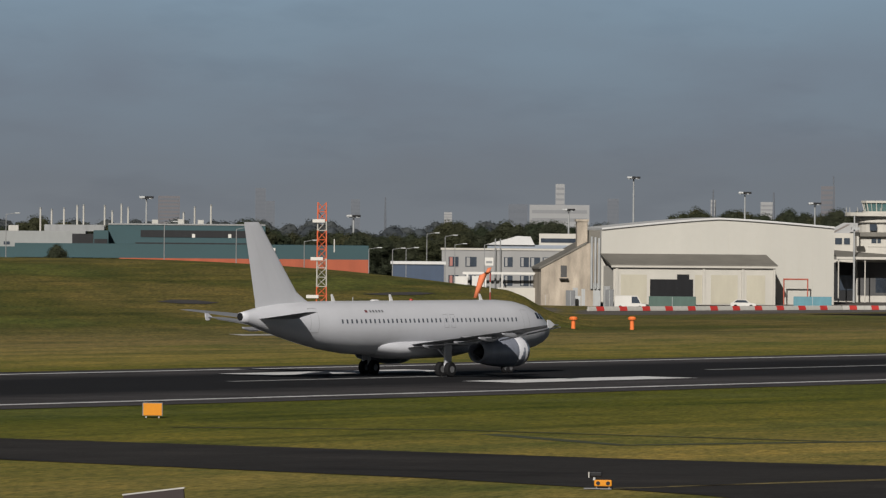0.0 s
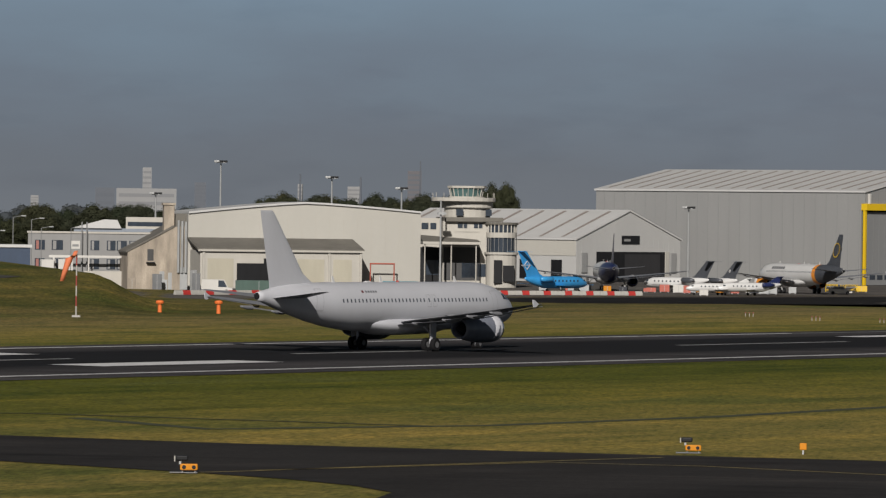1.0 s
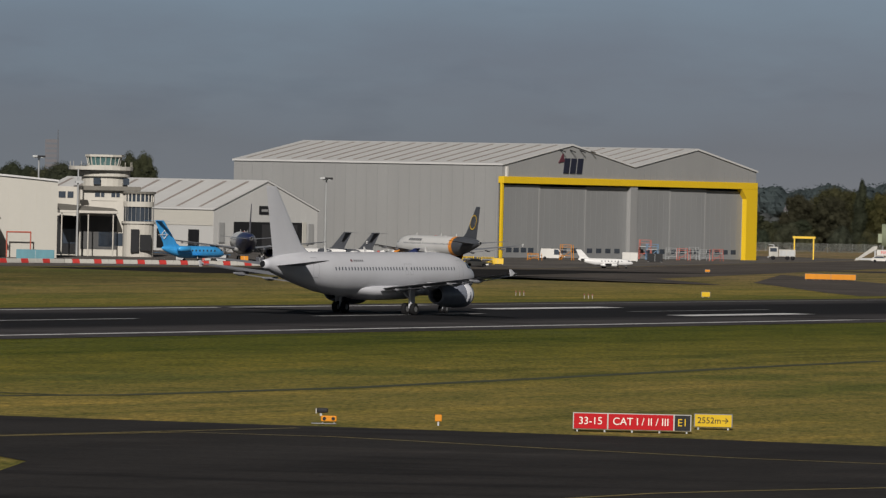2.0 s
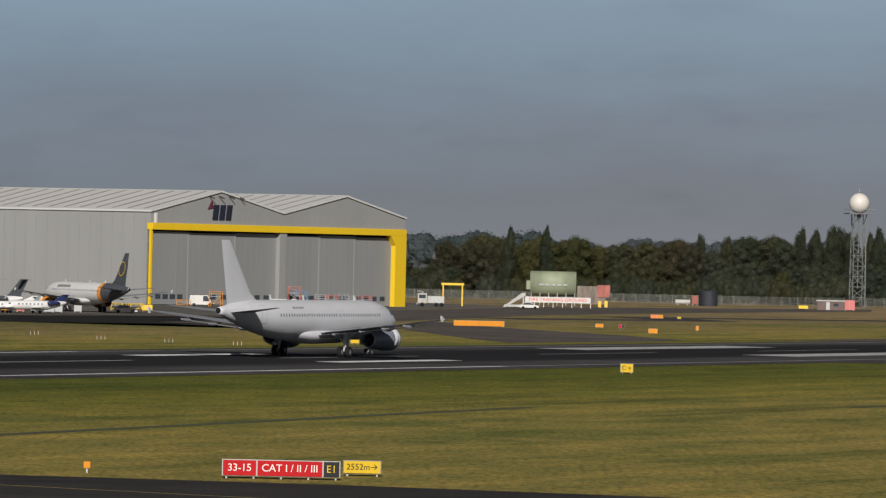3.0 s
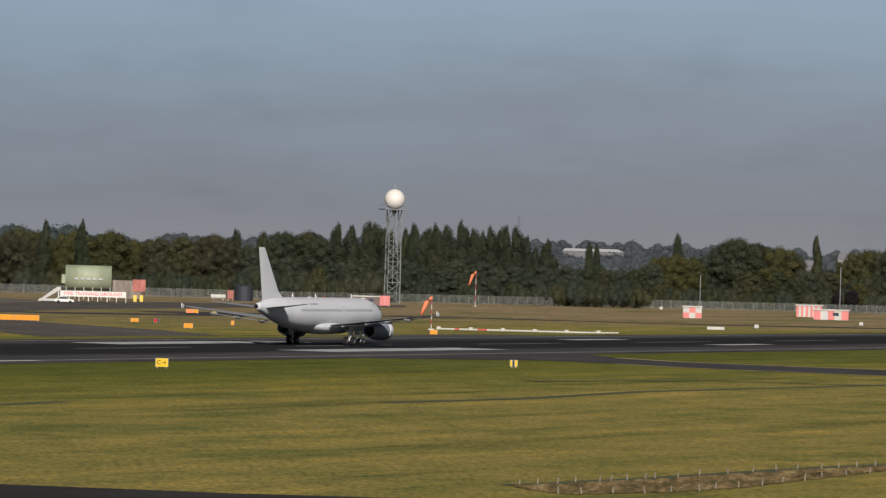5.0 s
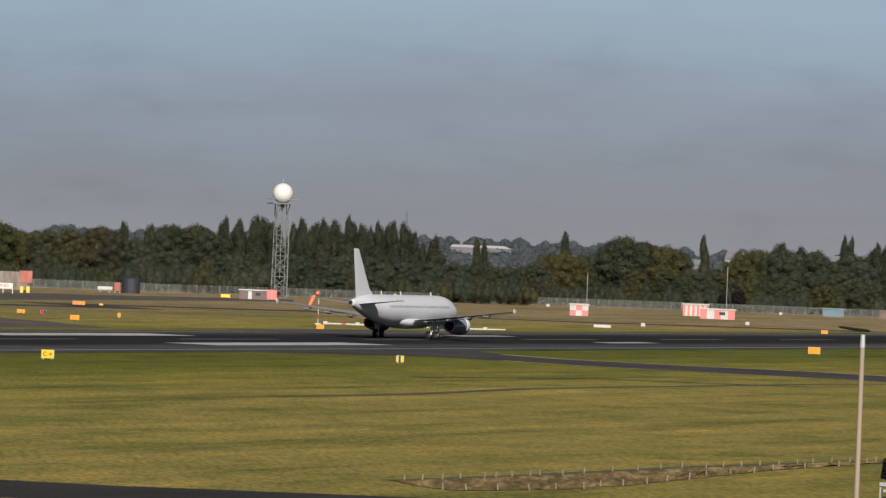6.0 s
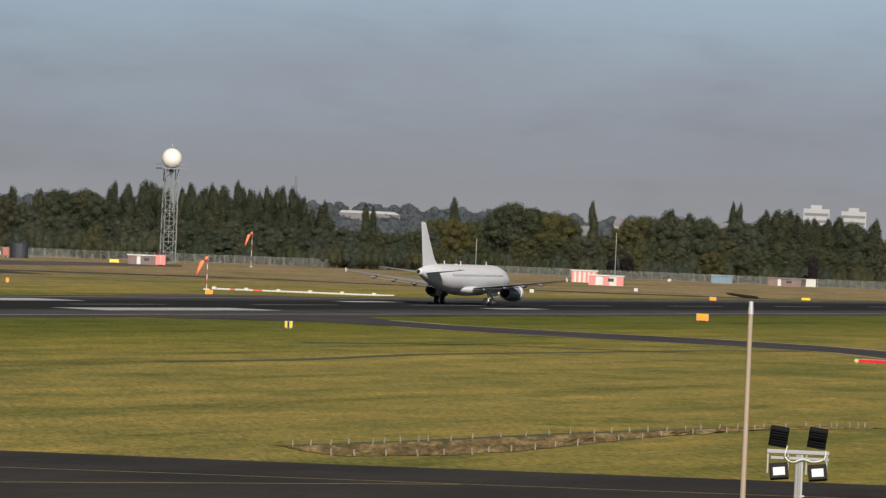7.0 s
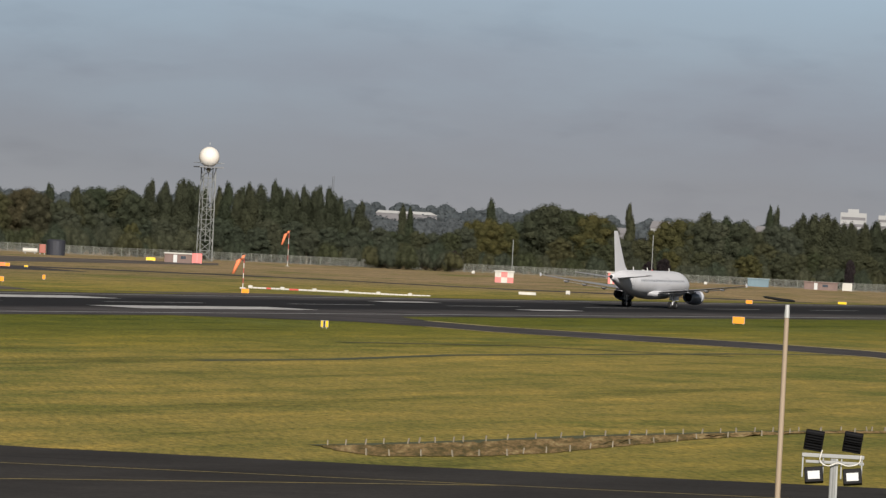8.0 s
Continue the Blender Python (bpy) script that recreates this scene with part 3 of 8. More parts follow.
    for s in (-1, 1):
        part("nose_gear_door", boxes((s * 0.5 - 0.02, s * 0.5 + 0.02, 11.6, 13.4, 1.15, 1.95)), hull_mat, top)
    # cabin windows
    for s in (-1, 1):
        for i in range(41):
            y = 11.3 - i * 0.533
            if i in (15, 16, 17):
                continue
            bm = skin_patch(y - 0.095, y + 0.095, 4.14, 4.45, s, 0.015, 3, 2)
            part("cabin_window", bm, CABIN_GLASS, body)
        for y in (3.30, 2.45):
            part("overwing_exit", outline_patch(y - 0.27, y + 0.27, 3.72, 4.75, s, 0.022), WING_GREY, body)
            part("cabin_window", skin_patch(y - 0.095, y + 0.095, 4.14, 4.45, s, 0.015, 3, 2), CABIN_GLASS, body)
        for y, z0 in ((12.7, 3.2), (-12.9, 3.45)):
            part("cabin_door", outline_patch(y - 0.42, y + 0.42, z0, z0 + 1.85, s, 0.025), WING_GREY, body)
        part("cockpit_window", skin_patch(15.05, 16.05, 4.28, 4.72, s, 0.015, 3, 3), GLASS_DARK, body)
        part("cockpit_window", skin_patch(14.35, 14.95, 4.32, 4.80, s, 0.015, 3, 3), GLASS_DARK, body)
        if registration:
            part("flag_mark", skin_patch(-7.1, -6.8, 4.95, 5.14, s, 0.015, 2, 2), FLAG_RED, body)
            for k in range(5):
                part("registration_bar", skin_patch(-6.55 + k * 0.36, -6.33 + k * 0.36, 4.96, 5.13, s, 0.015, 2, 2), WING_DARK, body)
    # aerials and beacon
    for y, hh in ((9.2, 0.5), (-2.0, 0.5), (-9.0, 0.55)):
        bm = loft(bmesh.new(), [[(-0.03, y + 0.2, 5.78), (0.03, y + 0.2, 5.78), (0.03, y - 0.2, 5.78), (-0.03, y - 0.2, 5.78)], [(-0.015, y - 0.1, 5.8 + hh), (0.015, y - 0.1, 5.8 + hh), (0.015, y - 0.3, 5.8 + hh), (-0.015, y - 0.3, 5.8 + hh)]])
        part("aerial", bm, PAINT_WHITE, top)
    part("aerial_fairing", loft(bmesh.new(), [oval(y, 5.82, w, hh, 10) for y, w, hh in ((-4.6, 0.05, 0.02), (-4.3, 0.18, 0.1), (-3.8, 0.18, 0.1), (-3.4, 0.05, 0.02))]), PAINT_WHITE, top)
    part("beacon", loft(bmesh.new(), [oval(y, 5.84, w, w, 8) for y, w in ((0.55, 0.03), (0.5, 0.11), (0.35, 0.11), (0.3, 0.03))]), RED, top)
    top.scale = (sc, sc, sc)
    return top


airliner = jetliner(pose(-266.0, 329.0, 0.03), "light grey unmarked twin-jet airliner rolling on the runway", PAINT_GREY, PAINT_GREY, NACELLE, 0.9875)

# ---- runway markings, taxiways, apron ----
CL = -262.8
for k in range(24):
    y = 186.2 + k * 59.2
    sheet("centre_line_dash", DASH_LINE if y < 440 else WORN_LINE, [CL - 0.45, CL + 0.45], [y, y + 15, y + 30], 0.05, "structure", "white runway centre line dash", "line")
for y0, y1, inner, wide in ((320.0, 342.5, 9.3, 5.2), (472.0, 498.0, 9.3, 3.2), (573.5, 628.0, 9.6, 7.0), (720.0, 742.0, 9.3, 3.2)):
    for s in (-1, 1):
        xs = sorted((CL + s * inner, CL + s * (inner + wide)))
        sheet("touchdown_mark", WHITE_LINE if y0 < 560 else DASH_LINE, xs, [y0, (y0 + y1) / 2, y1], 0.055, "structure", "white painted touchdown zone mark", "marking")

area("taxiway", TAXI, [(-330, 190), (-260, 192), (-182, 194), (-156, 194.4), (-144, 192.4), (-138, 190.8), (-133, 188.4), (-128.6, 185), (-125, 178), (-121.3, 166), (-118, 140), (60, 140),
                       (60, 300), (-30, 268), (-74, 247), (-90, 238.6), (-104.5, 232.6), (-122, 230), (-143, 223.6), (-162, 218.5), (-183, 216.2), (-200, 213.5), (-260, 207), (-330, 200)],
     0.025, "dark asphalt taxiway with a grass island", "taxiway")
for pts in ([(-144.5, 190.5), (-143.4, 195.4), (-142.4, 203), (-140.8, 211), (-138.8, 222)], [(-143.6, 196), (-139.5, 213.2), (-132.7, 215.6), (-121, 214.6), (-111.5, 214.3), (-100, 216.2), (-90.5, 221.6), (-80, 227), (-50, 243)],
            [(-102, 150), (-101, 171), (-100, 185.4), (-98.6, 190), (-93, 205), (-80, 227)]):
    ribbon("taxiway_line", YELLOW_LINE, pts, 0.32, 0.04, "worn yellow taxiway guide line", "line", step=3)
TURN_FAR = [(-231.4, 616.0), (-221.5, 600.0), (-210.3, 590.0), (-193.6, 586.4), (-179.0, 586.0), (-162.3, 576.8), (-147.3, 559.9)]
TURN_NEAR = [(-135.3, 514.1), (-153.1, 544.3), (-168.7, 552.3), (-183.0, 554.4), (-199.0, 558.2), (-209.4, 566.2), (-219.1, 570.0)]
area("turnoff", TURN, [(-231.8, TURN_FAR[0][1] + 12)] + TURN_FAR + TURN_NEAR + [(-231.8, TURN_NEAR[-1][1] - 25)], 0.022, "dark asphalt taxiway turning off the runway", "taxiway")
area("link_taxiway", FAR_ASPHALT, [(-290.6, 696), (-290.6, 752), (-329.8, 743.1), (-369.4, 792.7), (-403.7, 826.0), (-451.5, 884.6), (-407.3, 788.1), (-359.6, 719.2), (-315.7, 664.9)],
     0.022, "asphalt link between runway and apron", "taxiway")
area("far_taxiway", FAR_ASPHALT, [(-506.4, 759.0), (-488.4, 738.5), (-461.2, 744.6), (-453.8, 776.2), (-394.7, 755.6), (-431.1, 799.7), (-492.5, 1010.4), (-512.6, 1138.8), (-526.1, 1271.3),
                           (-546.7, 1321.1), (-556.1, 1235.4), (-567.5, 1164.1), (-511.0, 947.9), (-493.7, 874.9), (-506.4, 817.5)],
     0.02, "dark asphalt taxiway along the apron", "taxiway")
area("taxiway_dark_strip", FRESH, [(-501.4, 771.9), (-486.2, 859.5), (-458.9, 878.3), (-463.0, 834.0), (-451.5, 786.4), (-405.5, 776.2), (-438.7, 775.6), (-467.7, 719.9), (-504.0, 724.0)], 0.03, "fresh black asphalt strip along the far taxiway", "taxiway")
ribbon("perimeter_taxiway", TURN, [(-470, 945), (-450.8, 1001.7), (-475.7, 1024.7), (-440.3, 1090.9), (-394.6, 1105.9), (-340, 1180), (-300, 1290)], 17, 0.02, "narrow dark asphalt taxiway beyond the runway", "taxiway")
area("apron", APRON, [(-523.1, 686.1), (-511.6, 685.2), (-508.3, 820.6), (-495.7, 878.3), (-513.2, 951.9), (-570.0, 1166.1), (-640, 1190), (-800, 1100), (-760, 740), (-640, 690)],
     0.015, "pale concrete apron before the hangars", "apron")

VERGE = plain("straw_verge", (0.23, 0.19, 0.085), 0.95, vary=0.4, scale=0.5, streak=(1, 1, 1))
for pts, w in ((TURN_FAR[1:], 2.0), (TURN_NEAR[:-1], 1.2)):
    ribbon("grass_verge", VERGE, pts, w, 0.03, "dry straw-coloured verge along the asphalt", "verge", step=4)
DARK_GRASS = plain("lush_drain_grass", (0.030, 0.037, 0.008), 0.95, vary=0.4, scale=0.6, bump=0.3, streak=(1, 0.4, 1))
for lift, (pts, w) in enumerate((([(-187.5, 239.0), (-173.3, 232.3), (-166.7, 248.9), (-166.0, 271.4), (-168.3, 297.0), (-172.4, 336.5), (-174.2, 357.7)], 1.3),
               ([(-161.2, 386.2), (-160.2, 412.0), (-163.6, 449.0), (-160.3, 521.1), (-154.8, 555.2)], 1.5), ([(-205.2, 232.7), (-192.5, 242.1), (-168.1, 245.5)], 0.7), ([(-182.7, 471.3), (-176.0, 498.8), (-156.4, 508.5)], 1.4))):
    ribbon("drain_line", DARK_GRASS, pts, w * 1.1, 0.016 + 0.005 * lift, "dark lush line of grass over a drain", "grass line", step=4)

# dark patches on the mound
MOUND_DARK = plain("dark_mound_patch", (0.030, 0.027, 0.026), 0.95, vary=0.4, scale=0.4, bump=0.3, streak=(1, 1, 1))
for pts in ([(-462.2, 521.3), (-464.0, 526.4), (-463.4, 530.2), (-460.8, 531.8), (-459.5, 528.0), (-460.1, 523.5)],
            [(-468.2, 569.4), (-469.7, 577.2), (-469.9, 582.9), (-468.8, 586.0), (-467.0, 580.1), (-466.9, 572.5)]):
    area("mound_patch", MOUND_DARK, pts, 0.06, "dark patch on the grass mound", "bare soil")

ribbon("gravel_path", CONCRETE, [(-425.5, 494.0), (-424.5, 503.0), (-427.0, 512.0), (-427.5, 519.0)], 2.4, 0.05, "pale gravel path to the equipment hut", "path", step=2)

# a bare-earth trench with short stakes in the near grass
TRENCH_FAR = [(-99.2, 254.1), (-98.0, 263.7), (-97.3, 272.0), (-96.6, 289.2), (-95.3, 300.7), (-94.1, 312.2), (-91.2, 324.9), (-89.4, 328.2)]
TRENCH_NEAR = [(-98.5, 252.2), (-93.5, 247.1), (-91.0, 254.3), (-90.5, 264.1), (-91.6, 278.8), (-92.5, 294.3), (-92.4, 313.9), (-88.9, 326.2)]


def along(line, t):
    """A point a share t of the way along a line of points."""
    k = min(len(line) - 2, int(t * (len(line) - 1)))
    u = t * (len(line) - 1) - k
    return (line[k][0] + (line[k + 1][0] - line[k][0]) * u, line[k][1] + (line[k + 1][1] - line[k][1]) * u)


def earth_material(name):
    m, n, l, b = material(name, 0.95, 0, 0.1)
    clod = noise_node(n, l, 1.1, 7, (1, 0.12, 1), 0.75, turn=-20)
    c = ramp(n, l, clod.outputs["Fac"], [(0.36, (0.05, 0.045, 0.018)), (0.45, (0.10, 0.075, 0.03)), (0.54, (0.18, 0.12, 0.055)), (0.64, (0.28, 0.22, 0.105))])
    l.new(c.outputs["Color"], b.inputs["Base Color"])
    k = n.new("ShaderNodeBump")
    k.inputs["Strength"].default_value, k.inputs["Distance"].default_value = 0.9, 0.2
    l.new(clod.outputs["Fac"], k.inputs["Height"])
    l.new(k.outputs["Normal"], b.inputs["Normal"])
    return m


EARTH = earth_material("bare_earth")
bm = bmesh.new()
rows = []
for i in range(121):
    (x0, y0), (x1, y1) = along(TRENCH_FAR, i / 120), along(TRENCH_NEAR, i / 120)
    row = []
    for j in range(7):
        u = j / 6
        wob = noise.noise((x0 * 0.9, y0 * 0.9, j * 0.3)) * 0.9
        x, y = x0 + (x1 - x0) * u + wob * 0.35, y0 + (y1 - y0) * u + wob * (0.6 if j in (0, 6) else 0)
        z = 0.03 + (0 if j in (0, 6) else 0.05 * (j % 2) + 0.10 * noise.noise((x * 1.7, y * 1.7, 3.0)))
        row.append(bm.verts.new((x, y, max(0.02, z))))
    rows.append(row)
for a, b in zip(rows, rows[1:]):
    for i in range(6):
        bm.faces.new((a[i], a[i + 1], b[i + 1], b[i]))
tagged(part("bare_trench", bm, EARTH), "brown bare earth trench across the grass", "trench", kind="structure")
ribbon("trench_edge", DARK_GRASS, TRENCH_FAR, 1.6, 0.035, "dark long grass along the trench edge", "grass line", step=3)
STAKE = plain("weathered_stake", (0.15, 0.13, 0.095), 0.9, vary=0.2, scale=3)
first = None
for i in range(52):
    far = i < 32
    x, y = along(TRENCH_FAR if far else TRENCH_NEAR, (i + 0.5) / 32 if far else 0.1 + 0.85 * (i - 31.5) / 20)
    m = pose(x + random.uniform(-0.2, 0.2), y - (0.8 if far else 0), 0.0, random.uniform(-9, 9), random.uniform(-9, 9), random.uniform(0, 90))
    if first is None:
        first = part("stake", loft(bmesh.new(), [[(sx * 0.035, sy * 0.035, z) for sx, sy in ((-1, -1), (1, -1), (1, 1), (-1, 1))] for z in (-0.1, 0.30)] + [[(sx * 0.02, sy * 0.02, 0.34) for sx, sy in ((-1, -1), (1, -1), (1, 1), (-1, 1))]]), STAKE)
        first.matrix_basis = m
        tagged(first, "short pale wooden stake beside the trench", "stake", "stakes along the trench")
    else:
        copy_thing(first, m)


# ---- signs and small airfield lights ----
def lettering(name, text, size, mat, parent, x, z, y=-0.16, stretch=1.0):
    """Raised letters on a board that faces -y."""
    cu = bpy.data.curves.new(name, "FONT")
    cu.body, cu.size, cu.extrude, cu.offset = text, size, 0.01, size * 0.002
    cu.align_x, cu.align_y = "CENTER", "CENTER"
    tmp = bpy.data.objects.new(name, cu)
    scene.collection.objects.link(tmp)
    bpy.context.view_layer.update()
    me = bpy.data.meshes.new_from_object(tmp.evaluated_get(bpy.context.evaluated_depsgraph_get()))
    bpy.data.objects.remove(tmp)
    me.materials.clear()
    me.materials.append(mat)
    ob = new(name, me)
    ob.parent = parent
    ob.matrix_basis = pose(x, y, z, 90) @ Matrix.Diagonal((stretch, 1, 1, 1))
    return ob


CASE_DARK = plain("sign_case_grey", (0.15, 0.15, 0.145), 0.5)
SIGN_FRAME = plain("sign_frame_pale", (0.34, 0.33, 0.31), 0.5)


def sign_board(name, p, z, panels, height, label, turn=0.0, legs=True, case=None):
    """A row of lit panels in a frame on short legs. panels: width, board material, text, ink."""
    top = thing(name, facing(p, z, turn), label, "airfield sign")
    x = 0.0
    for w, mat, text, ink, size in panels:
        part("frame", boxes((x - 0.02, x + w + 0.02, -0.10, 0.10, 0.12, 0.12 + height), bevel=0.02), case or CASE_DARK, top)
        b = part("panel", boxes((x + 0.035, x + w - 0.035, -0.13, -0.101, 0.155, 0.085 + height)), mat, top)
        if text:
            lettering("lettering", text, size, ink, top, x + w / 2, 0.12 + height / 2, -0.135)
        x += w
    if legs:
        k = max(2, int(x / 1.0))
        for i in range(k):
            lx = 0.2 + (x - 0.4) * i / (k - 1)
            part("leg", boxes((lx - 0.04, lx + 0.04, -0.04, 0.04, 0.0, 0.12)), STEEL, top)
    return top


SIGN_RED = plain("sign_red", (0.36, 0.006, 0.010), 0.6, vary=0.05, spec=0.15)
SIGN_YELLOW = plain("sign_yellow", (0.50, 0.33, 0.010), 0.55, vary=0.05, spec=0.2)
INK_WHITE = plain("letter_white", (0.60, 0.58, 0.53), 0.5, vary=0.03)
HOLD = (-129.5, 232.1)
sign_board("holding_sign", HOLD, 0, [(1.66, SIGN_RED, "33-15", INK_WHITE, 0.50), (3.18, SIGN_RED, "CAT I / II / III", INK_WHITE, 0.50), (0.82, BLACK, "E1", SIGN_YELLOW, 0.50)], 0.80, "red runway holding position sign with white lettering", case=SIGN_FRAME)
sign_board("distance_sign", (-127.0, 239.8), 0, [(1.86, SIGN_YELLOW, "2552m\u2192", BLACK, 0.42)], 0.66, "yellow take-off distance sign with black lettering")
sign_board("guidance_sign", (-216.5, 243.1), 0, [(1.15, AMBER, "", BLACK, 0.5)], 0.78, "plain amber guidance sign on short legs")
sign_board("guidance_sign", (-218.6, 467.5), 0, [(1.2, SIGN_YELLOW, "C\u2192", BLACK, 0.55)], 0.85, "yellow guidance sign with a black letter and arrow")
sign_board("guidance_sign", (-206.2, 526.4), 0, [(0.26, SIGN_YELLOW, "", BLACK, 0.5), (0.22, BLACK, "", BLACK, 0.5), (0.32, SIGN_YELLOW, "", BLACK, 0.5)], 0.70, "narrow yellow and black guidance sign")
sign_board("guidance_sign", (-216.7, 702.9), 0, [(1.62, AMBER, "", BLACK, 0.5)], 0.95, "plain amber guidance sign on the grass")
sign_board("guidance_sign", (-288.1, 941.9), -0.2, [(1.2, AMBER, "", BLACK, 0.5)], 0.75, "plain amber guidance sign on the grass")
sign_board("guidance_sign", (-293.2, 1018.6), -0.5, [(1.7, SIGN_YELLOW, "", BLACK, 0.5)], 0.85, "plain yellow guidance sign on the grass")
sign_board("guidance_sign", (-324.9, 614.6), -1.0, [(1.1, SIGN_YELLOW, "", BLACK, 0.5)], 0.65, "plain yellow guidance sign beside the runway")
sign_board("guidance_sign", (-377.2, 817.1), -1.8, [(1.5, AMBER, "", BLACK, 0.5)], 0.8, "plain amber guidance sign on the grass")
sign_board("guidance_sign", (-466.0, 1010.4), -1.8, [(1.5, ORANGE, "", BLACK, 0.5), (1.0, AMBER, "", BLACK, 0.5)], 0.75, "orange guidance sign of two panels")
sign_board("guidance_sign", (-409.2, 864.5), -1.8, [(1.4, AMBER, "", BLACK, 0.5)], 0.65, "plain amber guidance sign on the grass")
sign_board("guidance_sign", (-462.4, 1015.4), -1.8, [(0.8, SIGN_YELLOW, "", BLACK, 0.5)], 0.4, "small yellow guidance sign on the grass")
sign_board("holding_sign", (-406.0, 867.2), -1.8, [(0.55, SIGN_RED, "", BLACK, 0.5), (0.4, BLACK, "", BLACK, 0.5)], 0.65, "small red and black holding sign")
sign_board("guidance_sign", (-422.5, 836.5), -1.8, [(4.4, AMBER, "", BLACK, 0.5), (4.2, AMBER, "", BLACK, 0.5)], 0.95, "long orange guidance sign on the grass")
sign_board("holding_sign", (-138.7, 500.7), 0, [(0.35, SIGN_YELLOW, "", BLACK, 0.4), (3.4, SIGN_RED, "", BLACK, 0.4)], 0.34, "low red holding sign with a yellow end")
sign_board("guidance_sign", (-359.1, 1022.0), -1.8, [(3.4, WEATHERED, "", BLACK, 0.5)], 0.6, "long low white board on the grass", legs=False)
top = thing("holding_sign", facing((-149.6, 166.8), 0, -10), "dark red sign board with a pale top edge", "airfield sign")
part("board", prism(bmesh.new(), [(0, 0.05), (2.55, 0.05), (2.5, 0.68), (0.05, 0.36)], -0.1, 0.1), plain("dark_red_board", (0.016, 0.008, 0.008), 0.7), top)
part("top_edge", prism(bmesh.new(), [(0.0, 0.36), (2.55, 0.685), (2.55, 0.74), (0.0, 0.415)], -0.12, 0.12), CONCRETE, top)
part("leg", boxes((0.3, 0.4, -0.05, 0.05, 0, 0.05), (2.1, 2.2, -0.05, 0.05, 0, 0.05)), STEEL, top)
for i, (p, zz) in enumerate((((-466.8, 884.2), -1.8), ((-390.4, 865.0), -1.8), ((-325.0, 795.2), -1.2))):
    sign_board("marker_board", p, zz, [((0.9, 0.55, 1.2)[i], AMBER, "", BLACK, 0.5)], (0.45, 0.8, 0.8)[i], "small amber marker board on the grass")


def guard_light(p):
    """A pair of runway guard lamps: black hoods over a yellow case on a base plate."""
    top = thing("runway_guard_light", facing(p), "yellow runway guard light with black hoods", "airfield light", "guard lights beside the taxiway")
    part("case", boxes((-0.05, 0.72, -0.18, 0.18, 0.14, 0.42), bevel=0.05), AMBER, top)
    part("base_plate", boxes((-0.5, 0.7, -0.4, 0.4, 0.03, 0.06)), DULL, top)
    for x in (0.12, 0.55):
        part("lens", loft(bmesh.new(), [oval(-0.19, 0.28, 0.09, 0.09, 12, x), oval(-0.16, 0.28, 0.09, 0.09, 12, x)]), BLACK, top)
    for x in (0.05, 0.6):
        part("leg", boxes((x - 0.03, x + 0.03, -0.03, 0.03, 0.03, 0.16)), STEEL, top)
    part("hood", boxes((-0.25, 0.30, -0.15, 0.2, 0.55, 0.78), bevel=0.06), BLACK, top)
    part("side_panel", boxes((-0.31, -0.26, -0.12, 0.12, 0.52, 0.76)), WEATHERED, top)
    part("bracket", boxes((-0.1, 0.0, -0.05, 0.05, 0.4, 0.56)), STEEL, top)


guard_light((-144.5, 191.8))
guard_light((-140.8, 227.4))
top = thing("marker_box", facing((-136.5, 231.2)), "small amber marker box on a short post", "airfield light")
part("box", boxes((-0.17, 0.17, -0.1, 0.1, 0.22, 0.55), bevel=0.03), AMBER, top)
part("post", boxes((-0.04, 0.04, -0.04, 0.04, 0, 0.22)), STEEL, top)


RUST_CAP = plain("rusty_red_cap", (0.20, 0.075, 0.05), 0.7)


def approach_cluster(p, z):
    top = thing("light_cluster", facing(p, z), "row of small white-posted lights with red caps", "airfield light", "light clusters beyond the runway")
    for i in range(3):
        x = (i - 1) * 0.5
        part("post", tube(bmesh.new(), (x, 0, 0), (x, 0, 0.44), 0.045), WEATHERED, top)
        part("lamp_cap", tube(bmesh.new(), (x, 0, 0.42), (x, 0, 0.60), 0.11, 0.09), RUST_CAP, top)


for px in ((-375.5, 621.7), (-355.8, 605.4), (-343.1, 600.5), (-330.8, 596.0)):
    approach_cluster(px, -1.2)


def bollard(p, z):
    top = thing("hydrant_marker", facing(p, z), "orange mushroom-topped marker post in the grass", "marker post", "orange marker posts")
    part("post", tube(bmesh.new(), (0, 0, 0), (0, 0, 1.3), 0.28, 0.26, 12), ORANGE, top)
    part("cap", loft(bmesh.new(), [[(r * math.cos(a * math.pi / 7), r * math.sin(a * math.pi / 7), zz) for a in range(14)] for r, zz in ((0.5, 1.3), (0.56, 1.5), (0.45, 1.68), (0.2, 1.75))]), ORANGE, top)


for p in ((-439.3, 578.0), (-435.5, 585.8)):
    bollard(p, -1.8)


SOCK = plain("orange_sock_fabric", (0.60, 0.17, 0.075), 0.8, vary=0.12, scale=2.0)
SOCK_RED = plain("faded_red_band", (0.26, 0.045, 0.035), 0.6)


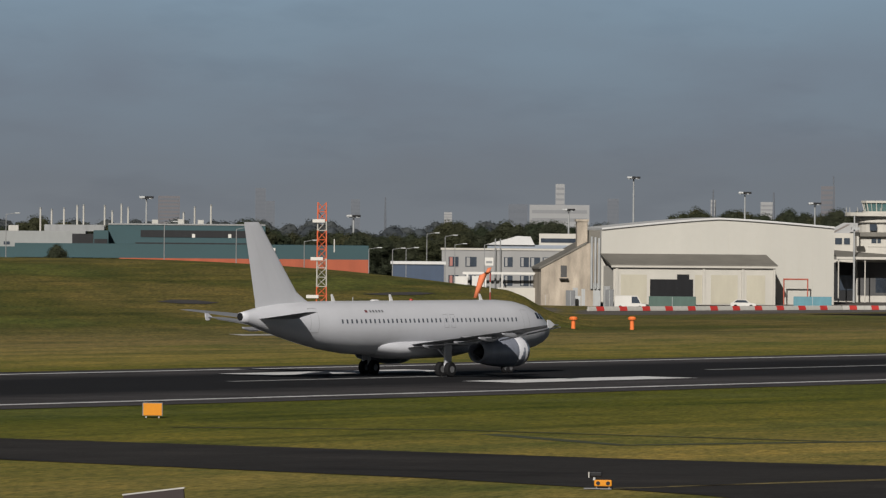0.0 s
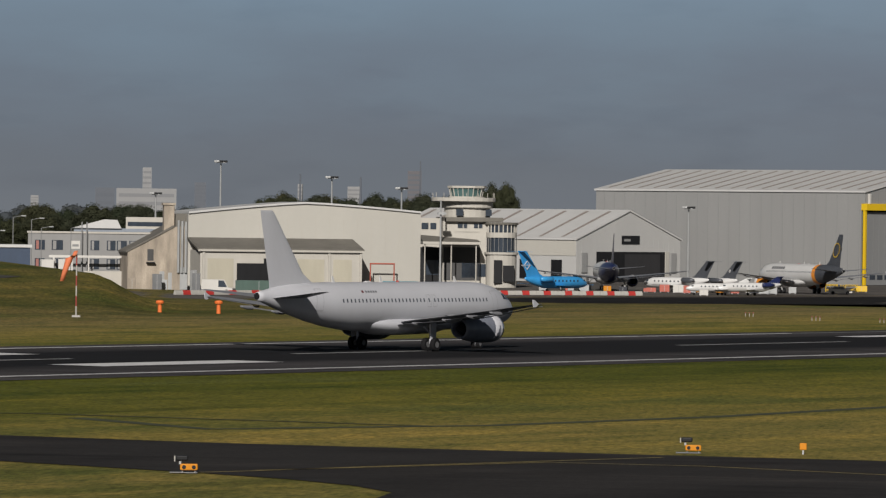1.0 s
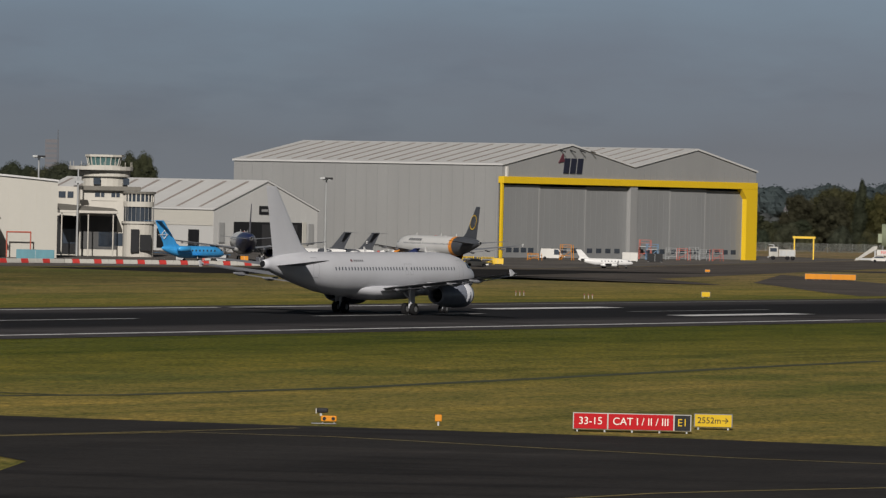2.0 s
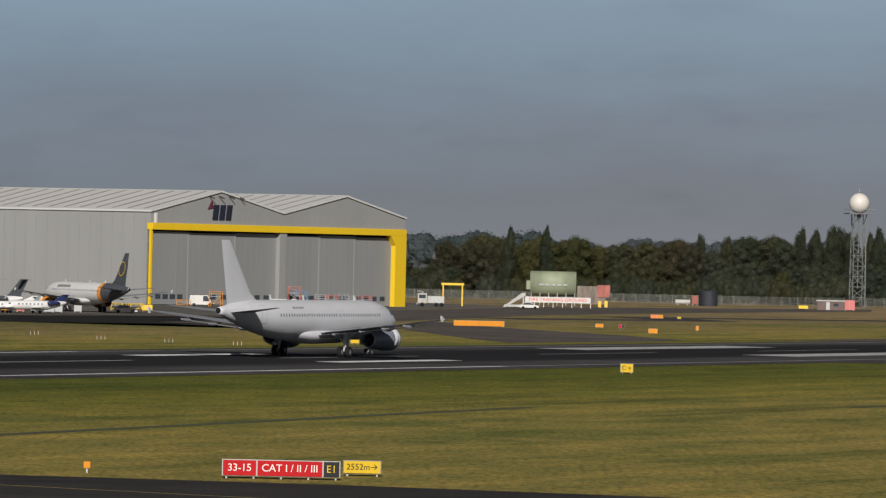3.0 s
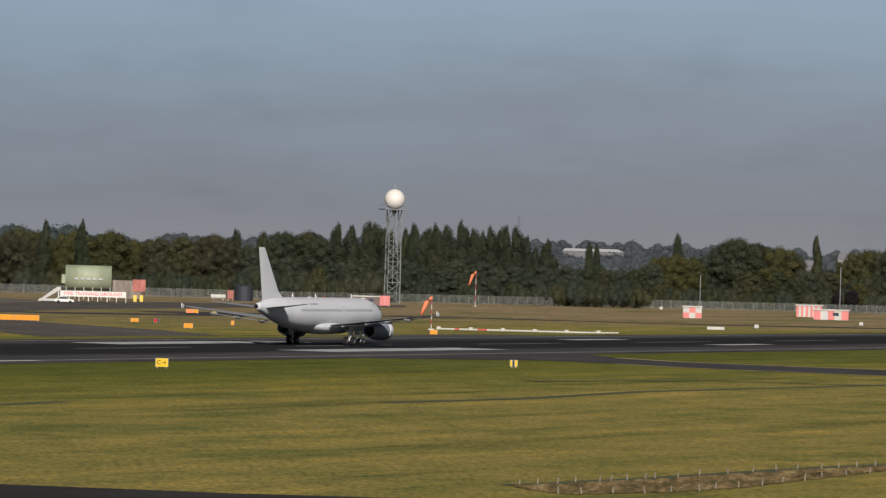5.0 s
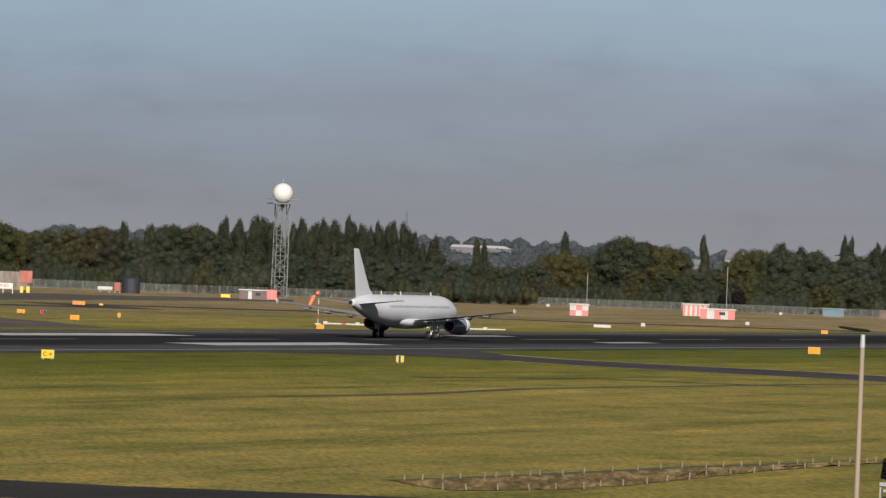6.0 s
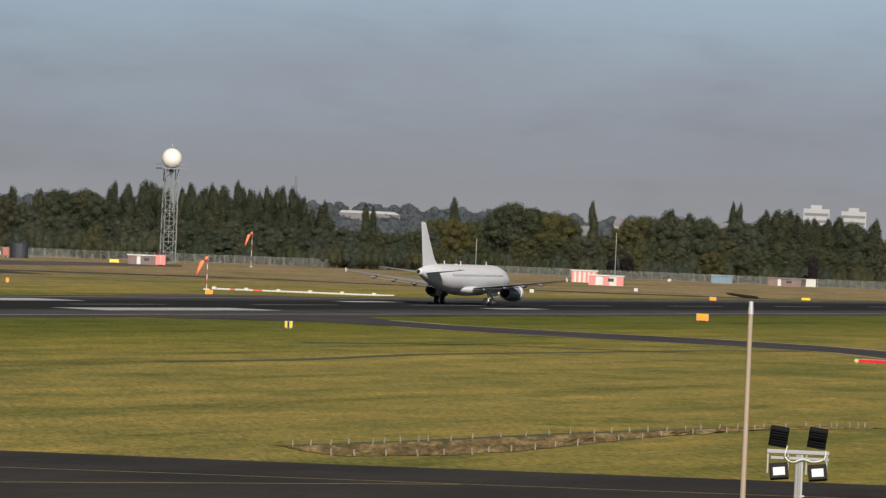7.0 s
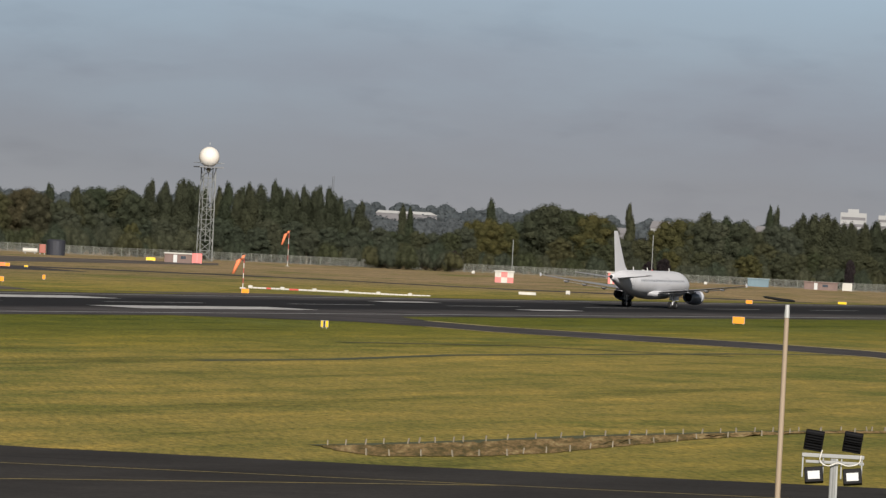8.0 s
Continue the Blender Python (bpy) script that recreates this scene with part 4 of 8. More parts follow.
def windsock(p, z, h, length, label, base=True):
    """A striped pole with an orange sock drooping from a ring."""
    top = thing("windsock", facing(p, z), label, "windsock")
    k = 6
    for i in range(k):
        part("pole_section", tube(bmesh.new(), (0, 0, h * i / k), (0, 0, h * (i + 1) / k), 0.09, 0.09), (WEATHERED, SOCK_RED)[i % 2], top)
    part("ring", tube(bmesh.new(), (-0.1, 0, h), (-0.1, 0, h + 0.12), 0.3, 0.3, 12), STEEL, top)
    pts = [(0, 0.15, 0.46), (-0.5, 0.05, 0.47), (-0.85, -0.35, 0.45), (-1.05, -0.95, 0.40), (-1.3, -length * 0.55, 0.34), (-1.75, -length, 0.24)]
    rings = []
    for x, dz, r in pts:
        rings.append([(x + r * math.cos(2 * math.pi * i / 12) * (1.0 if x < -0.7 else 0.35), r * math.sin(2 * math.pi * i / 12), h + dz + (0 if x < -0.7 else r * math.cos(2 * math.pi * i / 12) * 0.9)) for i in range(12)])
    part("sock", loft(bmesh.new(), rings), SOCK, top, "orange fabric sock hanging down", smooth=True)
    if base:
        part("base", boxes((-0.5, 0.5, -0.5, 0.5, -0.1, 0.12)), CONCRETE, top)


windsock((-405.0, 516.5), -1.0, 7.23, 3.1, "orange windsock drooping from a red and white pole")
windsock((-352.4, 862.8), -1.2, 5.04, 2.7, "orange windsock drooping from a red and white pole")
windsock((-537.7, 1346.6), -1.8, 8.77, 3.2, "far orange windsock on a striped pole")

# white and red edge boards in a long row beyond the runway
BOARD_A, BOARD_B = (-367.2, 901.6), (-339.3, 918.8)
for i in range(40):
    t = i / 40
    p = (BOARD_A[0] + (BOARD_B[0] - BOARD_A[0]) * t, BOARD_A[1] + (BOARD_B[1] - BOARD_A[1]) * t)
    b = part("edge_board", boxes((0, 0.74, -0.05, 0.05, 0.12, 0.36 if i % 7 else 0.6), (0.1, 0.2, -0.05, 0.05, 0, 0.12), (0.5, 0.6, -0.05, 0.05, 0, 0.12)), RED if i in (4, 9, 10) else WEATHERED)
    b.matrix_basis = facing(p, gz(*p))
    tagged(b, "low white painted edge board in a long row", "barrier", "edge boards beyond the runway")

# street lamp and floodlight mast by the terminal
LAMP = (-32.8, 110.2)
top = thing("street_lamp", facing(LAMP), "slim pale steel lamp post with a flat dark head", "street lamp")
part("pole", tube(bmesh.new(), (0, 0, 0), (0, 0, 9.69), 0.075, 0.05, 12), plain("lamp_pole", (0.23, 0.18, 0.13), 0.5, vary=0.1), top)
part("collar", tube(bmesh.new(), (0, 0, 9.68), (0, 0, 9.95), 0.06, 0.045, 12), STEEL, top, "bare metal collar")
bm = loft(bmesh.new(), [[(x, w * c, zz + 0.5 * w * s0) for c, s0 in ((-1, 0), (-0.6, 0.5), (0.6, 0.5), (1, 0), (0.6, -0.35), (-0.6, -0.35))] for x, w, zz in ((0.15, 0.06, 0), (0.1, 0.13, 0), (-0.2, 0.14, 0.02), (-0.45, 0.11, 0.05), (-0.52, 0.04, 0.06))])
bmesh.ops.translate(bm, verts=bm.verts[:], vec=(0, 0, 10.03))
part("lamp_head", bm, BLACK, top, "flat black lamp head")

FLOOD = (-30.9, 107.6)
fz = 6.98
top = thing("floodlight_mast", facing(FLOOD), "steel mast with four black floodlights on a crossbar", "floodlight mast")
FLOOD_BLACK = plain("floodlight_black", (0.006, 0.006, 0.007), 0.6, vary=0.2, spec=0.15)
LED = plain("floodlight_glass", (0.42, 0.43, 0.44), 0.15, vary=0.05)
part("crossbar", boxes((-0.63, 0.63, -0.05, 0.05, fz - 0.04, fz + 0.04), bevel=0.01), DULL, top)
part("crossbar", boxes((-0.55, 0.63, -0.04, 0.04, fz - 0.16, fz - 0.10), bevel=0.01), DULL, top)
for x in (-0.03, 0.06, 0.14):
    part("mast_tube", tube(bmesh.new(), (x, 0, 0), (x * 0.6, 0, fz - 0.05), 0.025 if x > 0.1 else 0.035), (DULL, STEEL)[x > 0.1], top)
for k in range(14):
    part("rung", boxes((-0.05, 0.16, -0.02, 0.02, fz - 0.9 - k * 0.4, fz - 0.87 - k * 0.4)), STEEL, top)
for sx in (-0.40, 0.38):
    up = part("floodlight", boxes((-0.19, 0.19, -0.05, 0.05, -0.22, 0.22), bevel=0.02), FLOOD_BLACK, top)
    up.matrix_basis = pose(sx, -0.06, fz + 0.30, 25, 7, 0)
    for q in range(7):
        share(part("fin", boxes((-0.17, 0.17, -0.09, -0.05, -0.012, 0.012)), FLOOD_BLACK, up), "fin", pose(0, 0, -0.18 + q * 0.06), up)
    dn = part("floodlight", boxes((-0.19, 0.19, -0.06, 0.06, -0.17, 0.17), bevel=0.02), FLOOD_BLACK, top)
    dn.matrix_basis = pose(sx + 0.03, -0.06, fz - 0.40, -28, -6, 0)
    part("glass", boxes((-0.12, 0.12, -0.075, -0.062, -0.12, 0.06)), LED, dn)
    part("yoke", boxes((sx - 0.22, sx - 0.19, -0.04, 0.0, fz - 0.45, fz - 0.05), (sx + 0.19, sx + 0.22, -0.04, 0.0, fz - 0.45, fz - 0.05)), DULL, top)
cable = bmesh.new()
pts = [(-0.22, -0.1, fz + 0.12), (-0.26, -0.11, fz - 0.1), (-0.1, -0.12, fz - 0.2), (0.1, -0.12, fz - 0.13), (0.3, -0.11, fz - 0.18), (0.52, -0.1, fz - 0.12), (0.56, -0.1, fz + 0.05)]
ctrl = [Vector(p) for p in [pts[0]] + pts + [pts[-1]]]
rings = []
for i in range(len(pts) - 1):
    p0, p1, p2, p3 = ctrl[i:i + 4]
    for k in range(5 if i == len(pts) - 2 else 4):
        u = k / 4
        mid = 0.5 * (2 * p1 + (p2 - p0) * u + (2 * p0 - 5 * p1 + 4 * p2 - p3) * u * u + (3 * p1 - p0 - 3 * p2 + p3) * u ** 3)
        way = (p2 - p1).normalized()
        side = way.cross(Vector((0, 1, 0))).normalized()
        rings.append([cable.verts.new(mid + 0.012 * (math.cos(w * math.pi / 3) * side + math.sin(w * math.pi / 3) * side.cross(way))) for w in range(6)])
for r0, r1 in zip(rings, rings[1:]):
    for w in range(6):
        cable.faces.new((r0[w], r0[(w + 1) % 6], r1[(w + 1) % 6], r1[w]))
for end in (rings[0], rings[-1]):
    cable.faces.new(end)
bmesh.ops.recalc_face_normals(cable, faces=cable.faces)
part("cable", cable, WHITE, top, "loose white cable")

# ---- buildings ----
SHEET_WHITE = plain("white_sheet_cladding", (0.395, 0.383, 0.345), 0.65, vary=0.05, scale=0.12, streak=(1, 1, 0.2))
PALE_GABLE = plain("pale_grey_sheet_cladding", (0.40, 0.40, 0.39), 0.5, vary=0.05, scale=0.15, streak=(1, 1, 0.15))
SHEET_GREY = plain("grey_sheet_cladding", (0.235, 0.237, 0.234), 0.5, vary=0.05, scale=0.15, streak=(1, 1, 0.15))
SHEET_MID = plain("grey_door_cladding", (0.200, 0.204, 0.204), 0.5, vary=0.06, scale=0.2, streak=(1, 1, 0.15))
ROOF_PALE = plain("pale_roof_sheet", (0.462, 0.462, 0.454), 0.5, vary=0.05, scale=0.2)
ROOF_DARK = plain("dark_roof_sheet", (0.13, 0.122, 0.105), 0.8, vary=0.2, scale=0.3)
ROOF_LIGHT = plain("brown_rooflight", (0.25, 0.22, 0.20), 0.5, vary=0.1)
RENDER_WHITE = plain("white_render", (0.41, 0.392, 0.35), 0.8, vary=0.08, scale=0.3)
BEIGE = plain("stained_beige_render", (0.32, 0.275, 0.22), 0.9, vary=0.42, scale=0.55)
PANEL_BEIGE = plain("beige_shutter", (0.386, 0.361, 0.286), 0.6, vary=0.08, scale=0.5)
TEAL = plain("teal_cladding", (0.008, 0.043, 0.051), 0.6, vary=0.12, scale=0.15, streak=(0.3, 0.3, 1))
BRICK = plain("orange_brick", (0.286, 0.071, 0.034), 0.85, vary=0.18, scale=0.5)
OFFICE = plain("pale_office_panels", (0.218, 0.218, 0.214), 0.7, vary=0.08, scale=0.3)
# dark grey that stands for shade, below a canopy and inside a window
SHADE_GREY = plain("shade_grey", (0.06, 0.06, 0.06), 0.8, vary=0.2)
BRIGHT_YELLOW = plain("hangar_yellow", (0.63, 0.415, 0.009), 0.5, vary=0.04, scale=0.2)


def house(name, a, b, z0, label, category="building"):
    m, length = frame_on(a, b, z0)
    return thing(name, m, label, category), length


def ribs(parent, x0, x1, z0, z1, y, step, mat, name="cladding_rib", w=0.08, deep=0.05):
    """Upright sheet joints as shallow ribs."""
    first = None
    x = x0 + step
    while x < x1 - 0.1:
        if first is None:
            first = part(name, boxes((-w / 2, w / 2, y - deep, y, z0, z1)), mat, parent)
            first.matrix_basis = pose(x, 0, 0)
        else:
            share(first, name, pose(x, 0, 0), parent)
        x += step


# white hangar with a lean-to
WA, WB = (-595.1, 791.2), (-567.0, 823.7)
top, L = house("white_hangar", WA, WB, -1.8, "large white hangar with a shallow curved roof", "hangar")
zl, zp, zr = 11.4 + 1.8, 13.41 + 1.8, 11.97 + 1.8
arch = []
for i in range(13):
    u = i / 12
    s = 1 - abs(2 * u - 1) ** 1.25
    arch.append((L * u, (zl + (zr - zl) * u) + (zp - (zl + zr) / 2) * s))
part("wall", prism(bmesh.new(), [(0, 0), (L, 0)] + arch[::-1], 0.3, 18), SHEET_WHITE, top)
bm = bmesh.new()
prism(bm, [(x - 0.001 * i, z + 0.02) for i, (x, z) in enumerate(arch)] + [(x, z + 0.35) for x, z in arch[::-1]], -0.1, 18.4)
part("roof", bm, ROOF_PALE, top)
ribs(top, 0, L, 0.5, min(zl, zr) - 0.4, 0.3, 2.6, RENDER_WHITE, w=0.05, deep=0.03)
f0, f1 = 0.0, 0.699
# lean-to, its roof falling to the front
ze, zb = 5.0 + 1.8, 6.87 + 1.8
bm = bmesh.new()
x0, x1 = 0.4, L * f1
loft(bm, [[(x, 0.3, zb), (x, -8.6, ze), (x, -8.6, ze + 0.3), (x, 0.3, zb + 0.3)] for x in (x0 - 0.6, x1 + 0.3)])
part("lean_to_roof", bm, ROOF_DARK, top, "brown mossy lean-to roof")
part("lean_to_wall", boxes((x0, x1, -8.2, 0.29, 0, ze - 0.05)), RENDER_WHITE, top)
# the black sheet paints the unlit inside of an open door on the wall
for k, (p0, p1, zt, mat) in enumerate(((0.045, 0.205, 0.78, PANEL_BEIGE), (0.225, 0.49, 0.66, BLACK), (0.60, 0.765, 0.78, PANEL_BEIGE), (0.82, 0.935, 0.78, PANEL_BEIGE))):
    part("shutter" if mat is PANEL_BEIGE else "doorway_shade", boxes((x0 + (x1 - x0) * p0, x0 + (x1 - x0) * p1, -8.26 - 0.01 * k, -8.19, 0.2, ze * zt)), mat, top)
# second black sheet, carrying that painted darkness higher up
part("raised_doorway_shade", boxes((x0 + (x1 - x0) * 0.39, x0 + (x1 - x0) * 0.465, -8.28, -8.262, 0.2, ze * 0.79)), BLACK, top)
part("side_panel", boxes((x0 + (x1 - x0) * 0.50, x0 + (x1 - x0) * 0.545, -8.25, -8.19, 0.2, ze * 0.78)), PANEL_BEIGE, top)
part("fascia", boxes((x0 - 0.5, x1 + 0.2, -8.75, -8.62, ze - 0.25, ze + 0.1)), RENDER_WHITE, top)
for f in (0.02, 0.555, 0.795, 0.99):
    part("pilaster", boxes((x0 + (x1 - x0) * f - 0.2, x0 + (x1 - x0) * f + 0.2, -8.45, -8.2, 0, ze - 0.3)), RENDER_WHITE, top)
xg = L * 0.816
part("red_gantry", tube(tube(tube(bmesh.new(), (xg - 2.2, -3, 0), (xg - 2.2, -3, 4.6), 0.12), (xg + 2.2, -3, 0), (xg + 2.2, -3, 4.6), 0.12), (xg - 2.3, -3, 4.6), (xg + 2.3, -3, 4.6), 0.14), plain("rust_red", (0.35, 0.08, 0.05), 0.7), top)

# beige gabled shed with its chimney beside the white hangar
BA, BB = (-579.3, 752.9), (-571.5, 760.1)
top, L = house("beige_shed", BA, BB, -1.8, "stained beige rendered shed with a tall chimney", "building")
z1, z2 = 4.61 + 1.8, 9.0 + 1.8
part("wall", prism(bmesh.new(), [(0, 0), (L * 0.93, 0), (L * 0.93, z2 + 0.2), (L * 0.75, z2), (0, z1)], 0, 20), BEIGE, top)
part("roof", prism(bmesh.new(), [(-0.3, z1 - 0.05), (L * 0.75, z2 + 0.02), (L * 0.75, z2 + 0.3), (-0.3, z1 + 0.25)], -0.2, 20.2), ROOF_DARK, top)
part("chimney", boxes((L * 0.60, L * 0.77, 2, 4.5, 0, 12.88 + 1.8), bevel=0.05), BEIGE, top)
part("chimney_cap", boxes((L * 0.58, L * 0.79, 1.8, 4.7, 12.79 + 1.8, 13.17 + 1.8)), BEIGE, top)
part("plant_room", boxes((L * 0.78, L * 0.98, 3, 8, 0, 11.29 + 1.8)), ROOF_DARK, top)
for f in (0.82, 0.88, 0.94):
    part("flue", tube(bmesh.new(), (L * f, -0.3, 3), (L * f, -0.3, 11.86 + 1.8 - f * 2), 0.22, 0.22, 10), STEEL, top)
for f0, f1, za, zb in ((0.32, 0.42, 5.0, 7.0), (0.52, 0.6, 0.1, 3.2), (0.66, 0.72, 0.1, 3.0), (0.85, 0.97, 0.1, 4.0)):
    part("window", boxes((L * f0, L * f1, -0.06, 0.02, za, zb)), SHADE_GREY if zb > 5 else STEEL, top)
part("canopy", boxes((L * 0.3, L * 0.44, -0.9, 0, 4.6, 4.8)), BLACK, top)

# old terminal with its control tower
TA, TB = (-589.9, 856.5), (-575.6, 868.6)
top, L = house("old_terminal", TA, TB, -1.8, "white rendered old terminal with a glazed control tower", "control tower")
tz = lambda el: el + 1.8
tu = lambda f: L * f
u = [0.034, 0.247, 0.592, 0.69]
part("west_block", boxes((0, tu(u[1]), 6, 16, 0, tz(11.17))), RENDER_WHITE, top)
part("main_block", boxes((tu(u[1]), tu(u[3]), 2, 18, 0, tz(10.62))), RENDER_WHITE, top)
part("canopy", boxes((0.2, tu(u[2]), -4.5, 2, tz(6.23), tz(6.77)), bevel=0.1), RENDER_WHITE, top)
loftb = loft(bmesh.new(), [[(x, -4.5, z0), (x, 2.1, z0), (x, 2.1, z1), (x, -4.3, z0 + 0.05)] for x, z0, z1 in ((0.2, tz(6.77), tz(7.98)), (tu(u[2]), tz(6.77), tz(7.23)))])
part("canopy_roof", loftb, ROOF_DARK, top)
for f in (u[0], 0.30, 0.55):
    part("canopy_post", tube(bmesh.new(), (tu(f), -4, 0), (tu(f), -4, tz(6.34)), 0.12), RENDER_WHITE, top)
zc = tz(6.23)
# black sheet puts the canopy's shade on the west front as colour
part("front_shade_sheet", boxes((0.3, tu(u[1]) + 0.4, 5.9, 5.99, 0.2, zc - 0.6)), BLACK, top)
for f0, f1, z0, z1 in ((0.10, 0.30, 2.2, 5.0), (0.44, 0.58, 1.8, 4.6), (0.60, 0.72, 2.0, 4.4)):
    part("window", boxes((tu(f0), tu(f1), 1.9 if f0 > 0.25 else 5.8, 2.0 if f0 > 0.25 else 5.9, z0, z1)), GLASS_DARK, top)
# no real glazing: a dark sheet painting canopy shade on the main block
part("canopy_shade_sheet", boxes((tu(u[1]) + 0.2, tu(u[2]) + 0.6, 1.9, 1.99, 1.3, zc - 0.5)), SHADE_GREY, top)
# bowed bay at the end
bay = bmesh.new()
cx, r = tu(0.839), tu(0.994) - tu(0.839)


def bow(z0, z1, grow=0.0, front=-1.0, n=10):
    pts = [(cx - r - grow, 14)] + [(cx - (r + grow) * math.cos(math.pi * i / n), front - (r * 0.9 + grow) * math.sin(math.pi * i / n) + r * 0.9) for i in range(n + 1)] + [(cx + r + grow, 14)]
    b = bmesh.new()
    return loft(b, [[(x, y, z) for x, y in pts] for z in (z0, z1)])


h = [tz(v) for v in (-0.76, 4.44, 4.87, 7.63, 8.59, 10.08, 10.5)]
part("bay_base", bow(0, h[1] - 0.02), RENDER_WHITE, top)
part("bay_slab", bow(h[1], h[2], 0.3), RENDER_WHITE, top)
part("bay_glazing", bow(h[2] + 0.01, h[3] - 0.01, -0.35), GLASS_DARK, top)
part("bay_band", bow(h[3], h[4], 0.0), RENDER_WHITE, top)
part("bay_upper_glazing", bow(h[4] + 0.01, h[5] - 0.01, -0.2), GLASS_DARK, top)
part("bay_roof", bow(h[5], h[6], 0.25), ROOF_DARK, top)
for i in range(11):
    a = math.pi * (i + 0.2) / 10.4
    for z0, z1, g in ((h[2], h[3], 0.05), (h[4], h[5], 0.0)):
        x, y = cx - (r + g - 0.12) * math.cos(a), -1.0 - (r * 0.9 + g - 0.1) * math.sin(a) + r * 0.9
        part("mullion", boxes((x - 0.1 if z0 > h[3] else x - 0.035, x + 0.1 if z0 > h[3] else x + 0.035, y - 0.1, y + 0.1, z0, z1)), RENDER_WHITE if z0 > h[3] else DULL, top)
# solid black blocks take the place of the shade inside two openings
for f0, f1, z0, z1 in ((0.75, 0.83, 0.9, 5.2), (0.84, 0.95, 1.2, 4.2)):
    part("opening_shade_block", boxes((tu(f0), tu(f1), -1.5, -0.6, z0, z1)), BLACK, top)
# tower: roof slab, drum, balcony, cab
zr0, zr1 = tz(10.54), tz(11.39)
part("main_roof", boxes((tu(0.264), tu(0.851), 1.0, 18, zr0, zr1), bevel=0.1), ROOF_DARK, top)
for f0, f1 in ((0.395, 0.445), (0.455, 0.49), (0.56, 0.60), (0.61, 0.645)):
    part("window", boxes((tu(f0), tu(f1), 1.9, 2.0, zr0 - 1.2, zr0 - 0.3)), GLASS_DARK, top)
for f0, f1 in ((0.05, 0.12), (0.14, 0.20)):
    part("window", boxes((tu(f0), tu(f1), 5.9, 6.0, zr0 - 1.5, zr0 - 0.3)), GLASS_DARK, top)
part("string_course", boxes((tu(0.36), tu(0.62), 1.86, 2.0, zr0 - 1.9, zr0 - 1.75)), RENDER_WHITE, top)


def drum(z0, z1, f0, f1, n=24, depth=0.9, mat=None, name="drum", top_grow=0.0):
    xc, rr = tu((f0 + f1) / 2), tu((f1 - f0) / 2)
    rings = []
    for z, g in ((z0, 0), (z1, top_grow)):
        rings.append([(xc + (rr + g) * math.cos(2 * math.pi * i / n), 7 + (rr * depth + g) * math.sin(2 * math.pi * i / n), z) for i in range(n)])
    return part(name, loft(bmesh.new(), rings), mat or RENDER_WHITE, top)


za = [tz(v) for v in (11.38, 13.29, 13.72, 15.1, 15.31, 16.9, 17.33)]
drum(za[0], za[1] - 0.2, 0.285, 0.752)
# dark rings paint the shadow lines below the upper drum and the balcony
drum(za[1] - 0.19, za[1] - 0.05, 0.26, 0.78, mat=ROOF_DARK, name="drum_shadow_line")
drum(za[1] - 0.04, za[2] + 0.55, 0.262, 0.778, name="upper_drum")
drum(za[2] + 0.56, za[2] + 0.68, 0.175, 0.805, mat=ROOF_DARK, name="balcony_soffit")
drum(za[2] + 0.69, za[3], 0.155, 0.805, name="balcony_parapet")
drum(za[3] + 0.01, za[4], 0.333, 0.69, name="cab_sill")
drum(za[4] + 0.01, za[5], 0.351, 0.667, mat=plain("cab_glass", (0.06, 0.12, 0.12), 0.08, spec=0.9), name="cab_glazing", n=10, top_grow=0.35)
drum(za[5] + 0.01, za[6], 0.316, 0.713, name="cab_roof", n=10)
xc, rr = tu(0.509), tu(0.667) - tu(0.509)
for i in range(20):
    a = 2 * math.pi * i / 20
    part("cab_mullion", tube(bmesh.new(), (xc + (rr + 0.03) * math.cos(a), 7 + (rr * 0.9 + 0.03) * math.sin(a), za[4]), (xc + (rr + 0.4) * math.cos(a), 7 + (rr * 0.9 + 0.4) * math.sin(a), za[5]), 0.1 if i % 2 == 0 else 0.06, n=6), RENDER_WHITE, top)
for i in range(9):
    a = math.pi * (1 + i / 8)
    xd, rd = tu(0.48), tu(0.793) - tu(0.48)
    part("rail_post", tube(bmesh.new(), (xd + rd * math.cos(a), 7 + rd * 0.9 * math.sin(a), za[3]), (xd + rd * math.cos(a), 7 + rd * 0.9 * math.sin(a), za[3] + 0.9), 0.05, n=6), RENDER_WHITE, top)
for f0, f1 in ((0.38, 0.45), (0.68, 0.74)):
    part("window", boxes((tu(f0), tu(f1), 7 - 4.7, 7 - 4.2 + (0.9 if f0 > 0.6 else 0), za[0] + 0.3, za[1] - 0.4)), GLASS_DARK, top)
part("aerial_mast", tube(bmesh.new(), (tu(0.184), -5, 0), (tu(0.184), -5, tz(14.49)), 0.22, 0.14, 10), STEEL, top, "grey steel mast before the tower")
part("mast_platform", boxes((tu(0.155), tu(0.235), -5.6, -4.4, tz(11.83), tz(12.26))), STEEL, top)

# grey hangar with a pale gabled roof
FRONT = (0.168, 0.986)
C2 = (-625.0, 965.0)
W2 = 32.5
top, L = house("grey_hangar", C2, (C2[0] + FRONT[0] * W2, C2[1] + FRONT[1] * W2), -1.8, "grey clad hangar with a pale ribbed gable roof", "hangar")
ze2, zp2 = 7.07 + 1.8, 13.04 + 1.8
part("wall", prism(bmesh.new(), [(0, 0), (L, 0), (L, ze2), (L / 2, zp2), (0, ze2)], 0, 58), PALE_GABLE, top)
part("roof", prism(bmesh.new(), [(-0.4, ze2 - 0.1), (L / 2, zp2 + 0.05), (L + 0.4, ze2 - 0.1), (L + 0.4, ze2 + 0.2), (L / 2, zp2 + 0.35), (-0.4, ze2 + 0.2)], -0.3, 58.3), ROOF_PALE, top)
